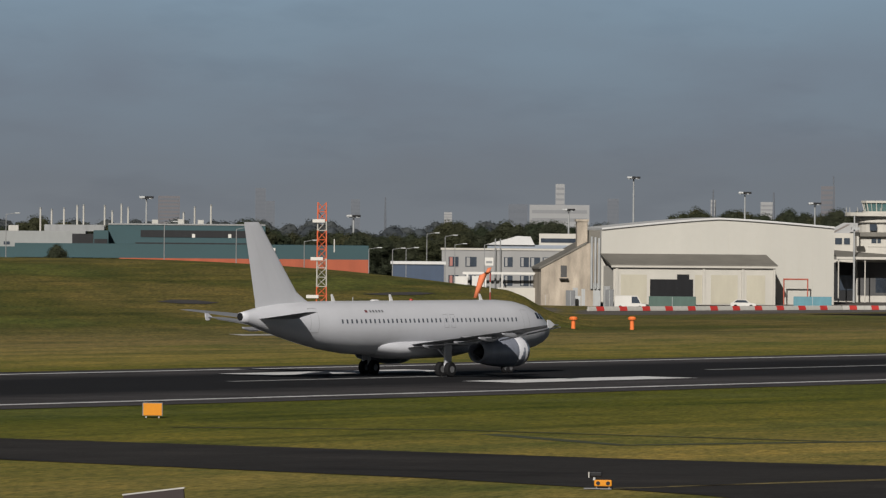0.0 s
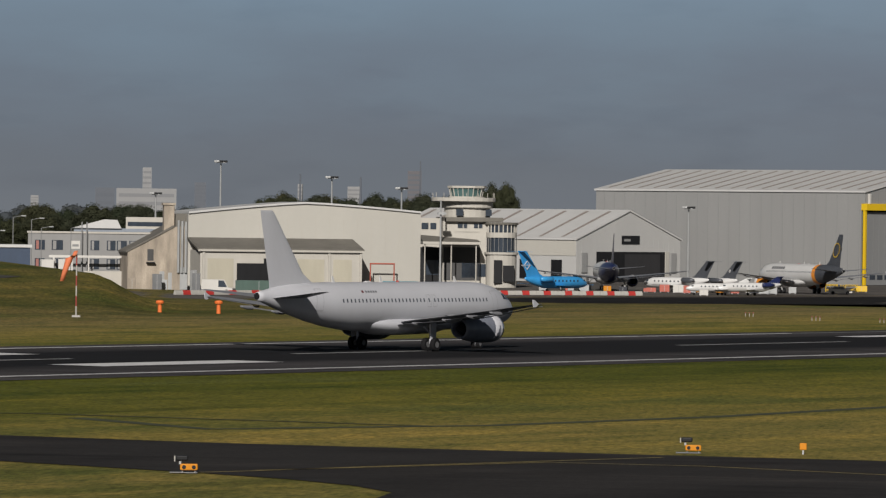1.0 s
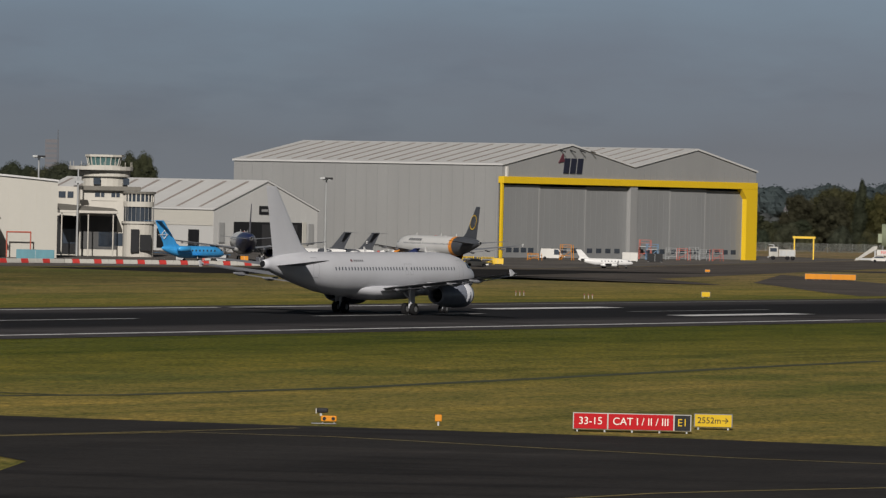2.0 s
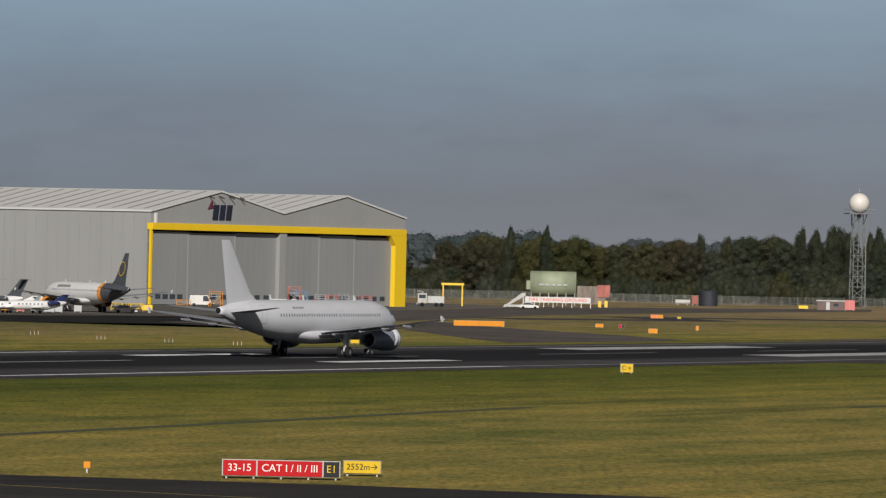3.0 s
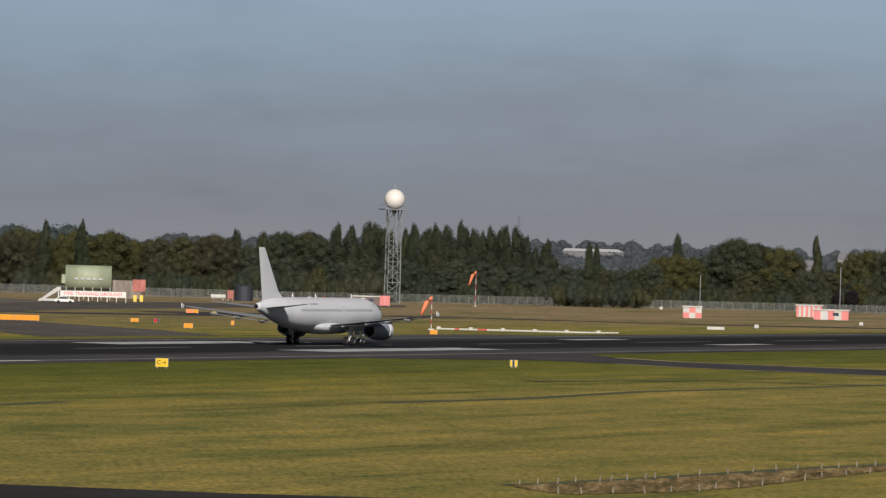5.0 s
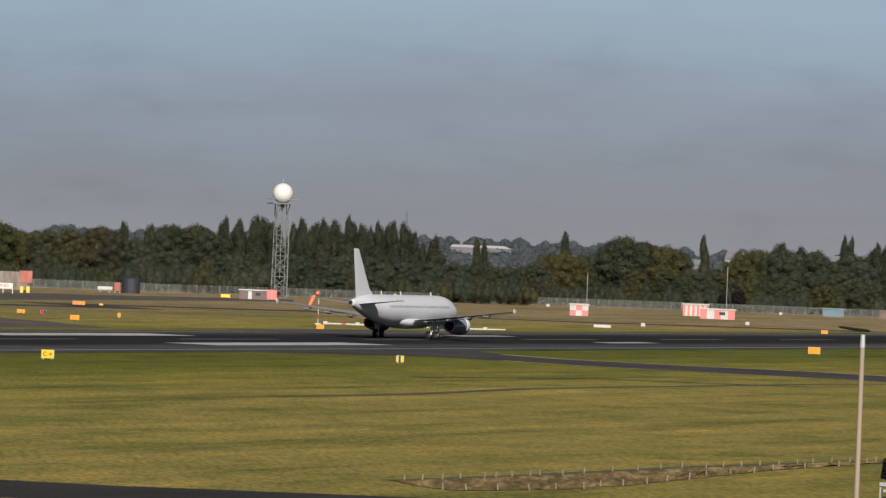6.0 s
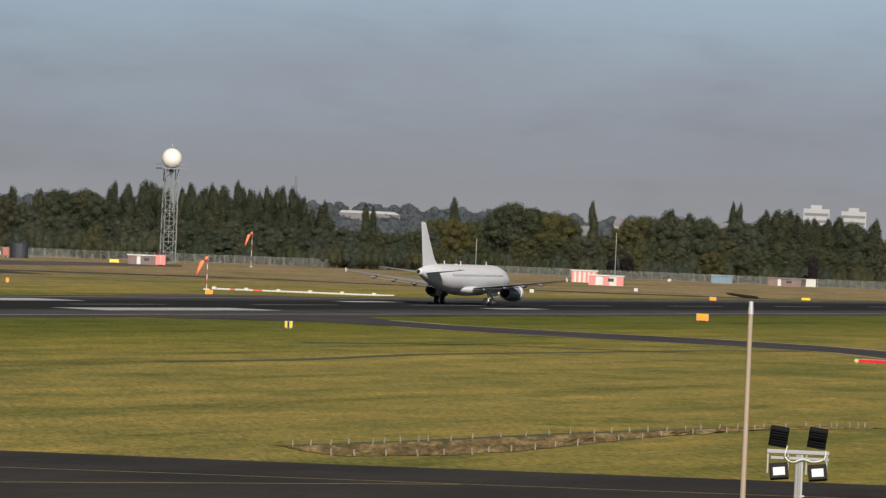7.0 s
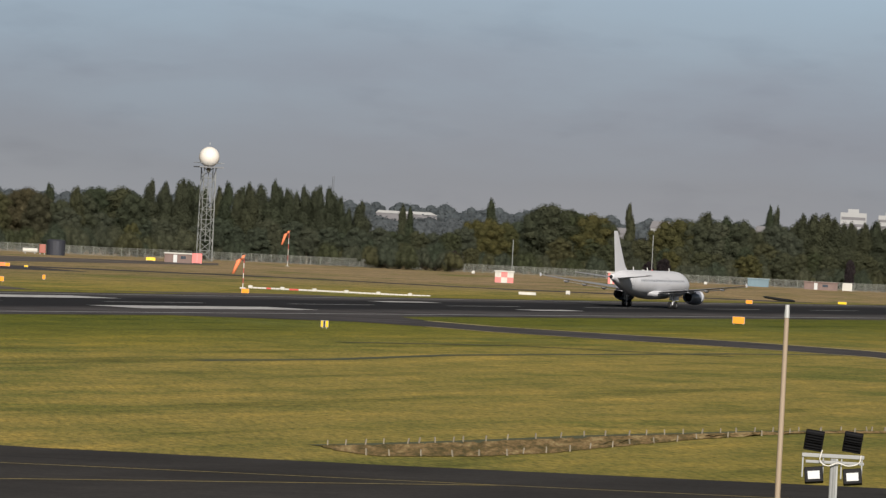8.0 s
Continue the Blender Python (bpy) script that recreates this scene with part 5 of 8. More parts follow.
for k in range(9):
    y = 4 + k * 6.4
    b = part("rooflight", loft(bmesh.new(), [[(-0.2 + (L / 2) * f, y0, ze2 + 0.22 + (zp2 - ze2 + 0.12) * f) for y0 in (y, y + 0.9)] + [(-0.2 + (L / 2) * f, y0, ze2 + 0.27 + (zp2 - ze2 + 0.12) * f) for y0 in (y + 0.9, y)] for f in (0.04, 0.94)]), ROOF_LIGHT, top)
part("side_cladding", boxes((-0.12, -0.01, 0.1, 58, ze2 * 0.62, ze2 - 0.15)), SHEET_WHITE, top)
f0, f1 = 0.19, 0.85
zd = 4.58 + 1.8
# wall is uncut: flat black here imitates the hangar's dark interior
part("hangar_doorway_shade", boxes((L * f0, L * f1, -0.05, -0.01, 0, zd)), BLACK, top)
part("door_leaf", boxes((L * 0.46, L * 0.80, -0.12, -0.055, 0, zd - 0.5)), plain("door_grey_dark", (0.022, 0.022, 0.024), 0.6), top)
part("door_jamb", boxes((L * 0.85, L * 0.885, -0.25, 0, 0, zd + 0.1)), SHEET_WHITE, top)
part("sign_panel", boxes((L * 0.43, L * 0.60, -0.15, -0.01, zd + 1.6, zd + 3.4)), BLACK, top, "black sign panel with pale bars")
part("sign_bar", boxes((L * 0.45, L * 0.51, -0.18, -0.151, zd + 2.2, zd + 2.7)), SHEET_GREY, top)
for f in (0.07, 0.93):
    part("wall_unit", boxes((L * f - 0.9, L * f + 0.9, -0.3, -0.01, zd - 4.4, zd - 0.2), bevel=0.1), SHEET_GREY, top)
ribs(top, 0, L, 0.3, ze2, -0.001, 1.6, PALE_GABLE, w=0.06, deep=0.02)
for k in range(5):
    part("side_window", boxes((-0.16, -0.02, 4 + k * 9, 7 + k * 9, 0.6, 4.6)), BLACK, top)

# twin-gabled maintenance hangar with a yellow door frame
C3, R3 = (-579.1, 1004.9), (-564.4, 1092.4)
top, L = house("maintenance_hangar", C3, R3, -1.8, "huge grey twin-gabled hangar with yellow door frame", "hangar")
DEEP = 76.0
e0, e1 = 17.66 + 1.8, 17.8 + 1.8
p0, p1 = 22.22 + 1.8, 22.15 + 1.8
vz = 17.97 + 1.8
ez = (e0 + e1) / 2
x1, xv, x2 = L * 0.26, L * 0.505, L * 0.755
beam0, beam1 = 13.93 + 1.8, 15.36 + 1.8
gable = [(0, ez), (x1, p0), (xv, vz), (x2, p1), (L, ez)]
# walls: the front is a frame round the door opening
part("side_wall", boxes((0.02, 0.5, 1.0, DEEP, 0, ez - 0.02)), SHEET_GREY, top)
part("side_wall", boxes((L - 0.5, L - 0.02, 1.0, DEEP, 0, ez - 0.02)), SHEET_GREY, top)
part("back_wall", boxes((0.5, L - 0.5, DEEP - 0.5, DEEP, 0, ez)), SHEET_GREY, top)
part("gable_wall", prism(bmesh.new(), [(0, beam1), (L, beam1)] + gable[::-1], 0, 1.0), SHEET_GREY, top)
part("roof", prism(bmesh.new(), [(x, z + 0.02) for x, z in [(-0.3, ez - 0.1)] + gable[1:4] + [(L + 0.3, ez - 0.1)]] + [(x, z + 0.4) for x, z in ([(-0.3, ez - 0.1)] + gable[1:4] + [(L + 0.3, ez - 0.1)])[::-1]], -0.3, DEEP + 0.3), ROOF_PALE, top)
for xa, za_, xb, zb_ in ((0, ez, x1, p0), (xv, vz, x2, p1)):
    for k in range(17):
        y = 2.5 + k * 4.4
        part("rooflight", loft(bmesh.new(), [[(xa + (xb - xa) * f, y0, za_ + (zb_ - za_) * f + dz) for y0, dz in ((y, 0.41), (y + 0.55, 0.41), (y + 0.55, 0.48), (y, 0.48))] for f in (0.05, 0.93)]), ROOF_LIGHT, top)
part("lintel_beam", boxes((0.0, L, -0.5, 1.0, beam0, beam1), bevel=0.05), BRIGHT_YELLOW, top, "bright yellow door beam")
part("door_post", boxes((0.0, 0.55, -0.1, 0.45, 0, beam0)), BRIGHT_YELLOW, top, "yellow steel door post")
xr = L * 0.955
bm = prism(bmesh.new(), [(xr, 0), (L - 0.02, 0), (L - 0.02, beam0 - 0.01), (xr - 1.8, beam0 - 0.01), (xr, beam0 - 2.2)], -0.5, 1.0)
part("door_post", bm, BRIGHT_YELLOW, top, "broad yellow steel door post")
part("middle_pier", boxes((xv - 1.2, xv + 1.2, -0.2, 1.0, 0, beam0 - 0.02)), SHEET_GREY, top)
doors = [(0.0125, 0.145), (0.145, 0.325), (0.325, 0.49), (0.52, 0.655), (0.655, 0.80), (0.80, 0.955)]
for k, (f0, f1) in enumerate(doors):
    d = part("sliding_door", boxes((L * f0 + 0.3, L * f1 + 0.4, 0.40 + 0.2 * (k % 3), 0.58 + 0.2 * (k % 3), 0.1, beam0 - 0.35 - 0.2 * (k % 2))), SHEET_MID, top)
    ribs(d, L * f0 + 0.3, L * f1 + 0.4, 0.2, beam0 - 1.4, 0.40 + 0.2 * (k % 3), 1.9, SHEET_MID, "door_rib", 0.04, 0.02)
    part("door_edge", boxes((L * f1 - 0.05, L * f1 + (0.2 if k == 2 else 0.45), 0.32 + 0.2 * (k % 3), 0.395 + 0.2 * (k % 3), 0.1, beam0 - 1.0)), SHEET_GREY, d)
    for q in range(4):
        xx = L * f0 + 1.2 + q * (L * (f1 - f0) - 2) / 4
        part("low_window", boxes((xx, xx + 1.8, 0.36 + 0.2 * (k % 3), 0.395 + 0.2 * (k % 3), 1.2, 2.2)), GLASS_DARK, d)
# brand mark on the gable as plain slanted bars, with lamps over it
NAVY = plain("navy_mark", (0.012, 0.014, 0.028), 0.5)
zm = 17.94 + 1.8
for k in range(3):
    xx = x1 - 2.4 + k * 2.25
    part("brand_mark_bar", prism(bmesh.new(), [(xx - 0.35, zm - 1.6), (xx + 1.35, zm - 1.6), (xx + 1.85, zm + 1.6), (xx + 0.15, zm + 1.6)], -0.22, -0.01), NAVY, top)
part("brand_mark_swoosh", prism(bmesh.new(), [(x1 - 4.4, zm + 0.6), (x1 - 2.4, zm + 0.9), (x1 - 3.0, zm + 2.6)], -0.2, -0.01), plain("swoosh_red", (0.08, 0.02, 0.03), 0.5), top)
for k in range(4):
    part("wall_lamp", tube(bmesh.new(), (x1 - 4 + k * 3.4, -0.02, zm + 3.4 + 0.0), (x1 - 3.6 + k * 3.4, -1.3, zm + 2.9), 0.12), BLACK, top)
part("downpipe", boxes((1.0, 1.5, -0.5, -0.02, beam1 - 0.4, ez - 0.3)), WHITE, top)
ribs(top, 0, L, beam1 + 0.1, ez - 0.2, -0.001, 2.2, SHEET_MID, w=0.05, deep=0.03)
part("side_ribs", boxes(*[(-0.03, 0.018, 1.5 + k * 3.0, 1.56 + k * 3.0, 0.2, ez - 0.4) for k in range(25)]), SHEET_MID, top)

# teal and brick building behind the mound
EA, EB = (-623.2, 656.2), (-574.0, 699.7)
top, L = house("teal_building", EA, EB, -1.8, "long teal clad building on an orange brick base", "building")
fz = lambda f: L * f
zt, zm2, zb3, zb4 = 11.73 + 1.8, 8.45 + 1.8, 6.14 + 1.8, 9.42 + 1.8
part("west_teal_wall", boxes((fz(0.022), fz(0.12), 1.7, 1.95, zb3 - 1.0, zm2 - 0.6)), TEAL, top)
part("brick_base", boxes((fz(0.38), fz(1.0), 0, 20, 0, zb3)), BRICK, top, "orange brick lower wall")
part("parapet_wall", boxes((fz(0.12), fz(1.0), 0.1, 20, zb3, zm2)), TEAL, top)
part("upper_wall", boxes((fz(0.351), fz(0.744), 6, 22, zm2 - 0.5, zt)), TEAL, top)
part("window_band", boxes((fz(0.432), fz(0.742), 5.9, 5.99, 9.55 + 1.8, 10.70 + 1.8)), BLACK, top)
part("lower_window_band", boxes((fz(0.419), fz(0.742), 5.85, 5.98, zm2 - 0.4, zm2 + 0.22)), BLACK, top)
part("grey_wing", boxes((fz(0.0), fz(0.295), 2, 20, 0, 10.43 + 1.8)), plain("grey_panels", (0.20, 0.208, 0.205), 0.6, vary=0.06), top)
# solid black block stands in for a deep loading bay in shade
part("bay_shade_block", boxes((fz(0.262), fz(0.315), 1.5, 14, 0.2, 10.02 + 1.8)), BLACK, top)
part("teal_bay_wall", boxes((fz(0.315), fz(0.352), 1.4, 16, zm2 - 0.4, 10.6 + 1.8)), TEAL, top)
# black sheet paints the dark of a small opening beside it
part("bay_opening_shade", boxes((fz(0.317), fz(0.35), 1.3, 1.395, zm2 - 0.2, zm2 + 0.75)), BLACK, top)
part("roof_plant", boxes((fz(0.19), fz(0.34), 9, 14, 10.43 + 1.8, 11.5 + 1.8)), DULL, top)
for f0, f1, hh in ((0.10, 0.125, 0.9), (0.525, 0.537, 0.8), (0.575, 0.59, 0.7), (0.46, 0.475, 0.7)):
    part("roof_unit", boxes((fz(f0), fz(f1), 10, 12, (10.43 if f0 < 0.3 else 11.73) + 1.79, (10.43 if f0 < 0.3 else 11.73) + 1.8 + hh)), WEATHERED, top)
part("coping", boxes((fz(0.351), fz(0.744), 5.85, 5.99, zt - 0.18, zt + 0.06)), DULL, top)
for px in (0.065, 0.092):
    part("window", boxes((fz(px + 0.0), fz(px + 0.015), 1.9, 2.0, 8.19 + 1.8, 8.65 + 1.8)), GLASS_DARK, top)
for f in (0.18, 0.208, 0.239, 0.272, 0.288, 0.341, 0.36, 0.383, 0.4, 0.539, 0.567, 0.608):
    hgt = 14.31 + 1.8 + random.uniform(-0.9, 0.5)
    fl = part("flue", tube(bmesh.new(), (fz(f), 10, zm2), (fz(f), 10, hgt), 0.17, 0.15, 8), WEATHERED, top)
    part("flue_cap", tube(bmesh.new(), (fz(f), 10, hgt), (fz(f), 10, hgt + 0.25), 0.19, 0.17, 8), DULL, fl)
for f in (0.56, 0.65, 0.76):
    part("wall_lamp", boxes((fz(f), fz(f) + 0.5, -0.3, 0, zt - 2.2 if f < 0.7 else zm2 - 1, zt - 1.6 if f < 0.7 else zm2 - 0.5)), WHITE, top)

# office block
OA, OB = (-602.1, 754.1), (-585.0, 767.5)
top, L = house("office_block", OA, OB, -1.8, "two-storey pale panelled office block with dark windows", "building")
zo = 7.68 + 1.8
part("wall", boxes((0, L, 0, 14, 0, zo)), OFFICE, top)
part("roof_edge", boxes((-0.2, L + 0.2, -0.2, 14.2, zo, zo + 0.3)), RENDER_WHITE, top)
for f0, f1 in ((0.055, 0.135), (0.19, 0.28), (0.50, 0.57), (0.63, 0.70), (0.71, 0.79), (0.81, 0.92)):
    for za_, zb_ in ((zo - 2.9, zo - 1.2), (zo - 6.2, zo - 4.4)):
        w = part("window", boxes((L * f0, L * f1, -0.08, -0.01, za_, zb_)), GLASS_DARK, top)
        part("blind", boxes((L * f0 + 0.2, L * f0 + (f1 - f0) * L * 0.4, -0.1, -0.081, za_ + 0.1, zb_ - 0.1)), plain("red_blind", (0.28, 0.12, 0.1), 0.8) if f0 < 0.1 else OFFICE, w)
part("white_walkway", boxes((L * 0.17, L * 0.80, -3, -2.7, zo - 4.2, zo - 3.8), (L * 0.2, L * 0.215, -3, -2.7, 0, zo - 4.2), (L * 0.78, L * 0.80, -3, -2.7, 0, zo - 4.2), (L * 0.48, L * 0.49, -3, -2.7, 0, zo - 4.2)), WHITE, top)
part("low_wall", boxes((L * 0.45, L * 0.9, -3.6, -3.3, 0, 3.0)), RENDER_WHITE, top)
part("store_box", boxes((L * 0.10, L * 0.21, -4.6, -3.4, 0, 4.9), (L * 0.245, L * 0.36, -4.6, -3.4, 0, 5.0)), WHITE, top, "white storage boxes")
for f in (0.43, 0.47):
    part("mast_tube", tube(bmesh.new(), (L * f, -0.6, 0), (L * f, -0.6, zo + 2.0), 0.12, n=6), DULL, top)
part("wall_panel", boxes((L * 0.345, L * 0.415, -0.06, -0.005, zo - 2.7, zo - 1.3)), WHITE, top, "white wall panel with grey bars")
part("panel_bar", boxes((L * 0.355, L * 0.405, -0.08, -0.061, zo - 2.3, zo - 1.9)), DULL, top)

# white-roofed building farther back
QA, QB = (-648.4, 825.9), (-635.4, 835.9)
top, L = house("white_roofed_building", QA, QB, -1.8, "low modern building with a bright white roof", "building")
zq = 8.39 + 1.8
part("wall", boxes((0, L, 0, 12, 0, zq)), plain("blue_grey_panels", (0.20, 0.23, 0.27), 0.5), top)
part("roof", prism(bmesh.new(), [(-0.4, zq), (L * 0.55, zq), (L * 0.5, zq + 1.6), (L * 0.35, zq + 1.7)], -0.5, 12), ROOF_PALE, top)
part("upper_storey", boxes((L * 0.6, L * 1.05, 1, 12, zq, zq + 2.2)), RENDER_WHITE, top)
part("window_band", boxes((L * 0.62, L * 1.03, 0.9, 0.99, zq + 0.5, zq + 1.3)), GLASS_DARK, top)

# red and white lattice mast
MA = (-427.4, 512.1)
MAST_RED = plain("mast_orange_red", (0.50, 0.10, 0.035), 0.6, vary=0.15)
mast_h = 14.4 - gz(*MA)
top = thing("lattice_mast", facing(MA, gz(*MA) - 0.05), "red and white painted steel lattice mast", "radio mast")
n = 14
for k in range(n):
    z0, z1 = mast_h * k / n, mast_h * (k + 1) / n
    w0, w1 = 0.62 - 0.12 * k / n, 0.62 - 0.12 * (k + 1) / n
    bm = bmesh.new()
    for sx, sy in ((-1, -1), (1, -1), (1, 1), (-1, 1)):
        tube(bm, (sx * w0, sy * w0, z0), (sx * w1, sy * w1, z1), 0.085, n=5)
    for (ax, ay), (bx, by) in (((-1, -1), (1, -1)), ((1, -1), (1, 1)), ((1, 1), (-1, 1)), ((-1, 1), (-1, -1))):
        tube(bm, (ax * w0, ay * w0, z0), (bx * w1, by * w1, z1), 0.05, n=4)
        tube(bm, (ax * w0, ay * w0, z0), (bx * w0, by * w0, z0), 0.05, n=4)
    part("lattice_section", bm, WEATHERED if 5 <= k < 8 or k == 11 else MAST_RED, top)
for zz, xo in ((12.17 - gz(*MA), -0.4), (7.61 - gz(*MA), -0.6), (3.05 - gz(*MA), -1.1)):
    part("aerial_array", boxes((xo - 0.75, xo + 0.75, -0.9, -0.6, zz - 0.2, zz + 0.2), bevel=0.03), WHITE, top)
part("whip_aerial", tube(bmesh.new(), (1.5, 0, mast_h * 0.62), (1.5, 0, mast_h * 0.72), 0.07), WHITE, top)

# chequered hut by the mast
HA = (-429.9, 518.3)
top = thing("equipment_hut", facing(HA, gz(*HA) - 0.05), "red and white chequered airfield equipment hut", "hut")
hw, hh = 4.22, 2.74
part("body", boxes((0.02, hw - 0.02, 0.02, 2.6, 0, hh - 0.02)), WEATHERED, top)
part("roof", boxes((-0.12, hw + 0.12, -0.12, 2.72, hh, hh + 0.12)), STEEL, top)
part("plinth", boxes((-0.3, hw + 0.3, -0.3, 2.9, -0.3, -0.01)), CONCRETE, top)
PINK = plain("faded_red", (0.40, 0.10, 0.085), 0.6, vary=0.12)
for i in range(4):
    for j in range(2):
        part("chequer_panel", boxes((hw * i / 4, hw * (i + 1) / 4, -0.02, 0.02, hh * j / 2, hh * (j + 1) / 2)), (PINK, WEATHERED)[(i + j + 1) % 2], top)
part("aerial", tube(bmesh.new(), (hw * 0.42, 1, hh), (hw * 0.42, 1, hh + 1.4), 0.06), STEEL, top)

# ---- trees ----
def leaf_material(name, dark, lite):
    """Foliage: tone by leaf, by clump and by tree, with light passing through the leaves."""
    m, n, l, b = material(name, 0.75, 0, 0.15)
    geo = n.new("ShaderNodeNewGeometry")
    info = n.new("ShaderNodeObjectInfo")
    clump = noise_node(n, l, 0.9, 4, (1, 1, 0.7), 0.6)
    a = ramp(n, l, clump.outputs["Fac"], [(0.32, dark), (0.68, lite)])
    speck = ramp(n, l, geo.outputs["Random Per Island"], [(0.0, (0.86, 0.86, 0.86)), (1.0, (1.14, 1.14, 1.12))])
    hue = ramp(n, l, info.outputs["Random"], [(0.0, (0.78, 0.88, 0.82)), (0.5, (1, 1, 1)), (1.0, (1.2, 1.12, 0.98))])
    c = mixed(n, l, 1.0, mixed(n, l, 1.0, a.outputs["Color"], speck.outputs["Color"], "MULTIPLY"), hue.outputs["Color"], "MULTIPLY")
    l.new(c, b.inputs["Base Color"])
    thin = n.new("ShaderNodeBsdfTranslucent")
    l.new(c, thin.inputs["Color"])
    both = n.new("ShaderNodeMixShader")
    both.inputs["Fac"].default_value = 0.42
    l.new(b.outputs["BSDF"], both.inputs[1])
    l.new(thin.outputs["BSDF"], both.inputs[2])
    l.new(both.outputs["Shader"], n["Material Output"].inputs["Surface"])
    return m


LEAF_DARK = leaf_material("dark_leaves", (0.035, 0.041, 0.026), (0.061, 0.068, 0.042))
LEAF_OLIVE = leaf_material("olive_leaves", (0.042, 0.045, 0.026), (0.072, 0.075, 0.040))
LEAF_AUTUMN = leaf_material("autumn_leaves", (0.047, 0.050, 0.022), (0.080, 0.077, 0.031))
LEAF_PURPLE = leaf_material("copper_leaves", (0.016, 0.013, 0.016), (0.034, 0.026, 0.028))
# distance haze is painted into these leaves as a pale blue-grey
LEAF_HAZED = leaf_material("hazed_leaves", (0.064, 0.076, 0.088), (0.078, 0.089, 0.099))
LEAF_RUST = leaf_material("rusty_leaves", (0.041, 0.039, 0.024), (0.070, 0.065, 0.040))
LEAF_WILLOW = leaf_material("willow_leaves", (0.041, 0.049, 0.035), (0.068, 0.076, 0.053))
BARK = plain("bark", (0.10, 0.085, 0.065), 0.9, vary=0.25, scale=2.0)


def leaf_cloud(lobes, count, size, rng, inner=0.70, outer=1.28):
    """Small leaf clumps scattered through the outer shell of ellipsoid lobes (x, y, z, rx, rz)."""
    vol = np.array([l[3] * l[3] * l[4] for l in lobes]) ** 0.67
    pick = rng.choice(len(lobes), count, p=vol / vol.sum())
    d = rng.normal(size=(count, 3))
    d /= np.linalg.norm(d, axis=1)[:, None]
    r = inner + (outer - inner) * rng.random(count) ** 0.8
    lo = np.array(lobes)[pick]
    c = lo[:, :3] + d * r[:, None] * np.stack([lo[:, 3], lo[:, 3], lo[:, 4]], 1)
    nrm = d + rng.normal(size=(count, 3)) * 0.48 + np.array((0, 0, 0.25))
    nrm /= np.linalg.norm(nrm, axis=1)[:, None]
    t1 = np.cross(nrm, rng.normal(size=(count, 3)))
    t1 /= np.linalg.norm(t1, axis=1)[:, None]
    t2 = np.cross(nrm, t1)
    s = size * (0.55 + 0.9 * rng.random(count))[:, None]
    bulge = nrm * s * 0.28
    v = np.stack([c - t1 * s - bulge, c - t2 * s * 0.8, c + t1 * s - bulge, c + t2 * s * 0.8], 1).reshape(-1, 3)
    v[:, 2] = np.maximum(v[:, 2], 0.05)
    f = np.arange(count * 4).reshape(-1, 4).tolist()
    # dense inner mass of each lobe
    ring, rows = 9, 6
    vs, base = [v], len(v)
    for lx, ly, lz, rx, rz in lobes:
        pts = []
        for j in range(rows + 1):
            th = math.pi * j / rows
            for i in range(ring):
                ph = 2 * math.pi * (i + 0.5 * (j % 2)) / ring
                q = 0.80 * (0.90 + 0.20 * rng.random())
                pts.append((lx + q * rx * math.sin(th) * math.cos(ph), ly + q * rx * math.sin(th) * math.sin(ph), max(0.04, lz + q * rz * math.cos(th))))
        for j in range(rows):
            for i in range(ring):
                k = (i + 1) % ring
                f.append([base + j * ring + i, base + (j + 1) * ring + i, base + (j + 1) * ring + k, base + j * ring + k])
        vs.append(np.array(pts))
        base += len(pts)
    return np.concatenate(vs), f


def crown_part(name, v, f, mat, parent=None):
    me = bpy.data.meshes.new(name)
    me.from_pydata(v.tolist(), [], f)
    me.materials.append(mat)
    ob = new(name, me)
    if parent:
        ob.parent = parent
    return ob


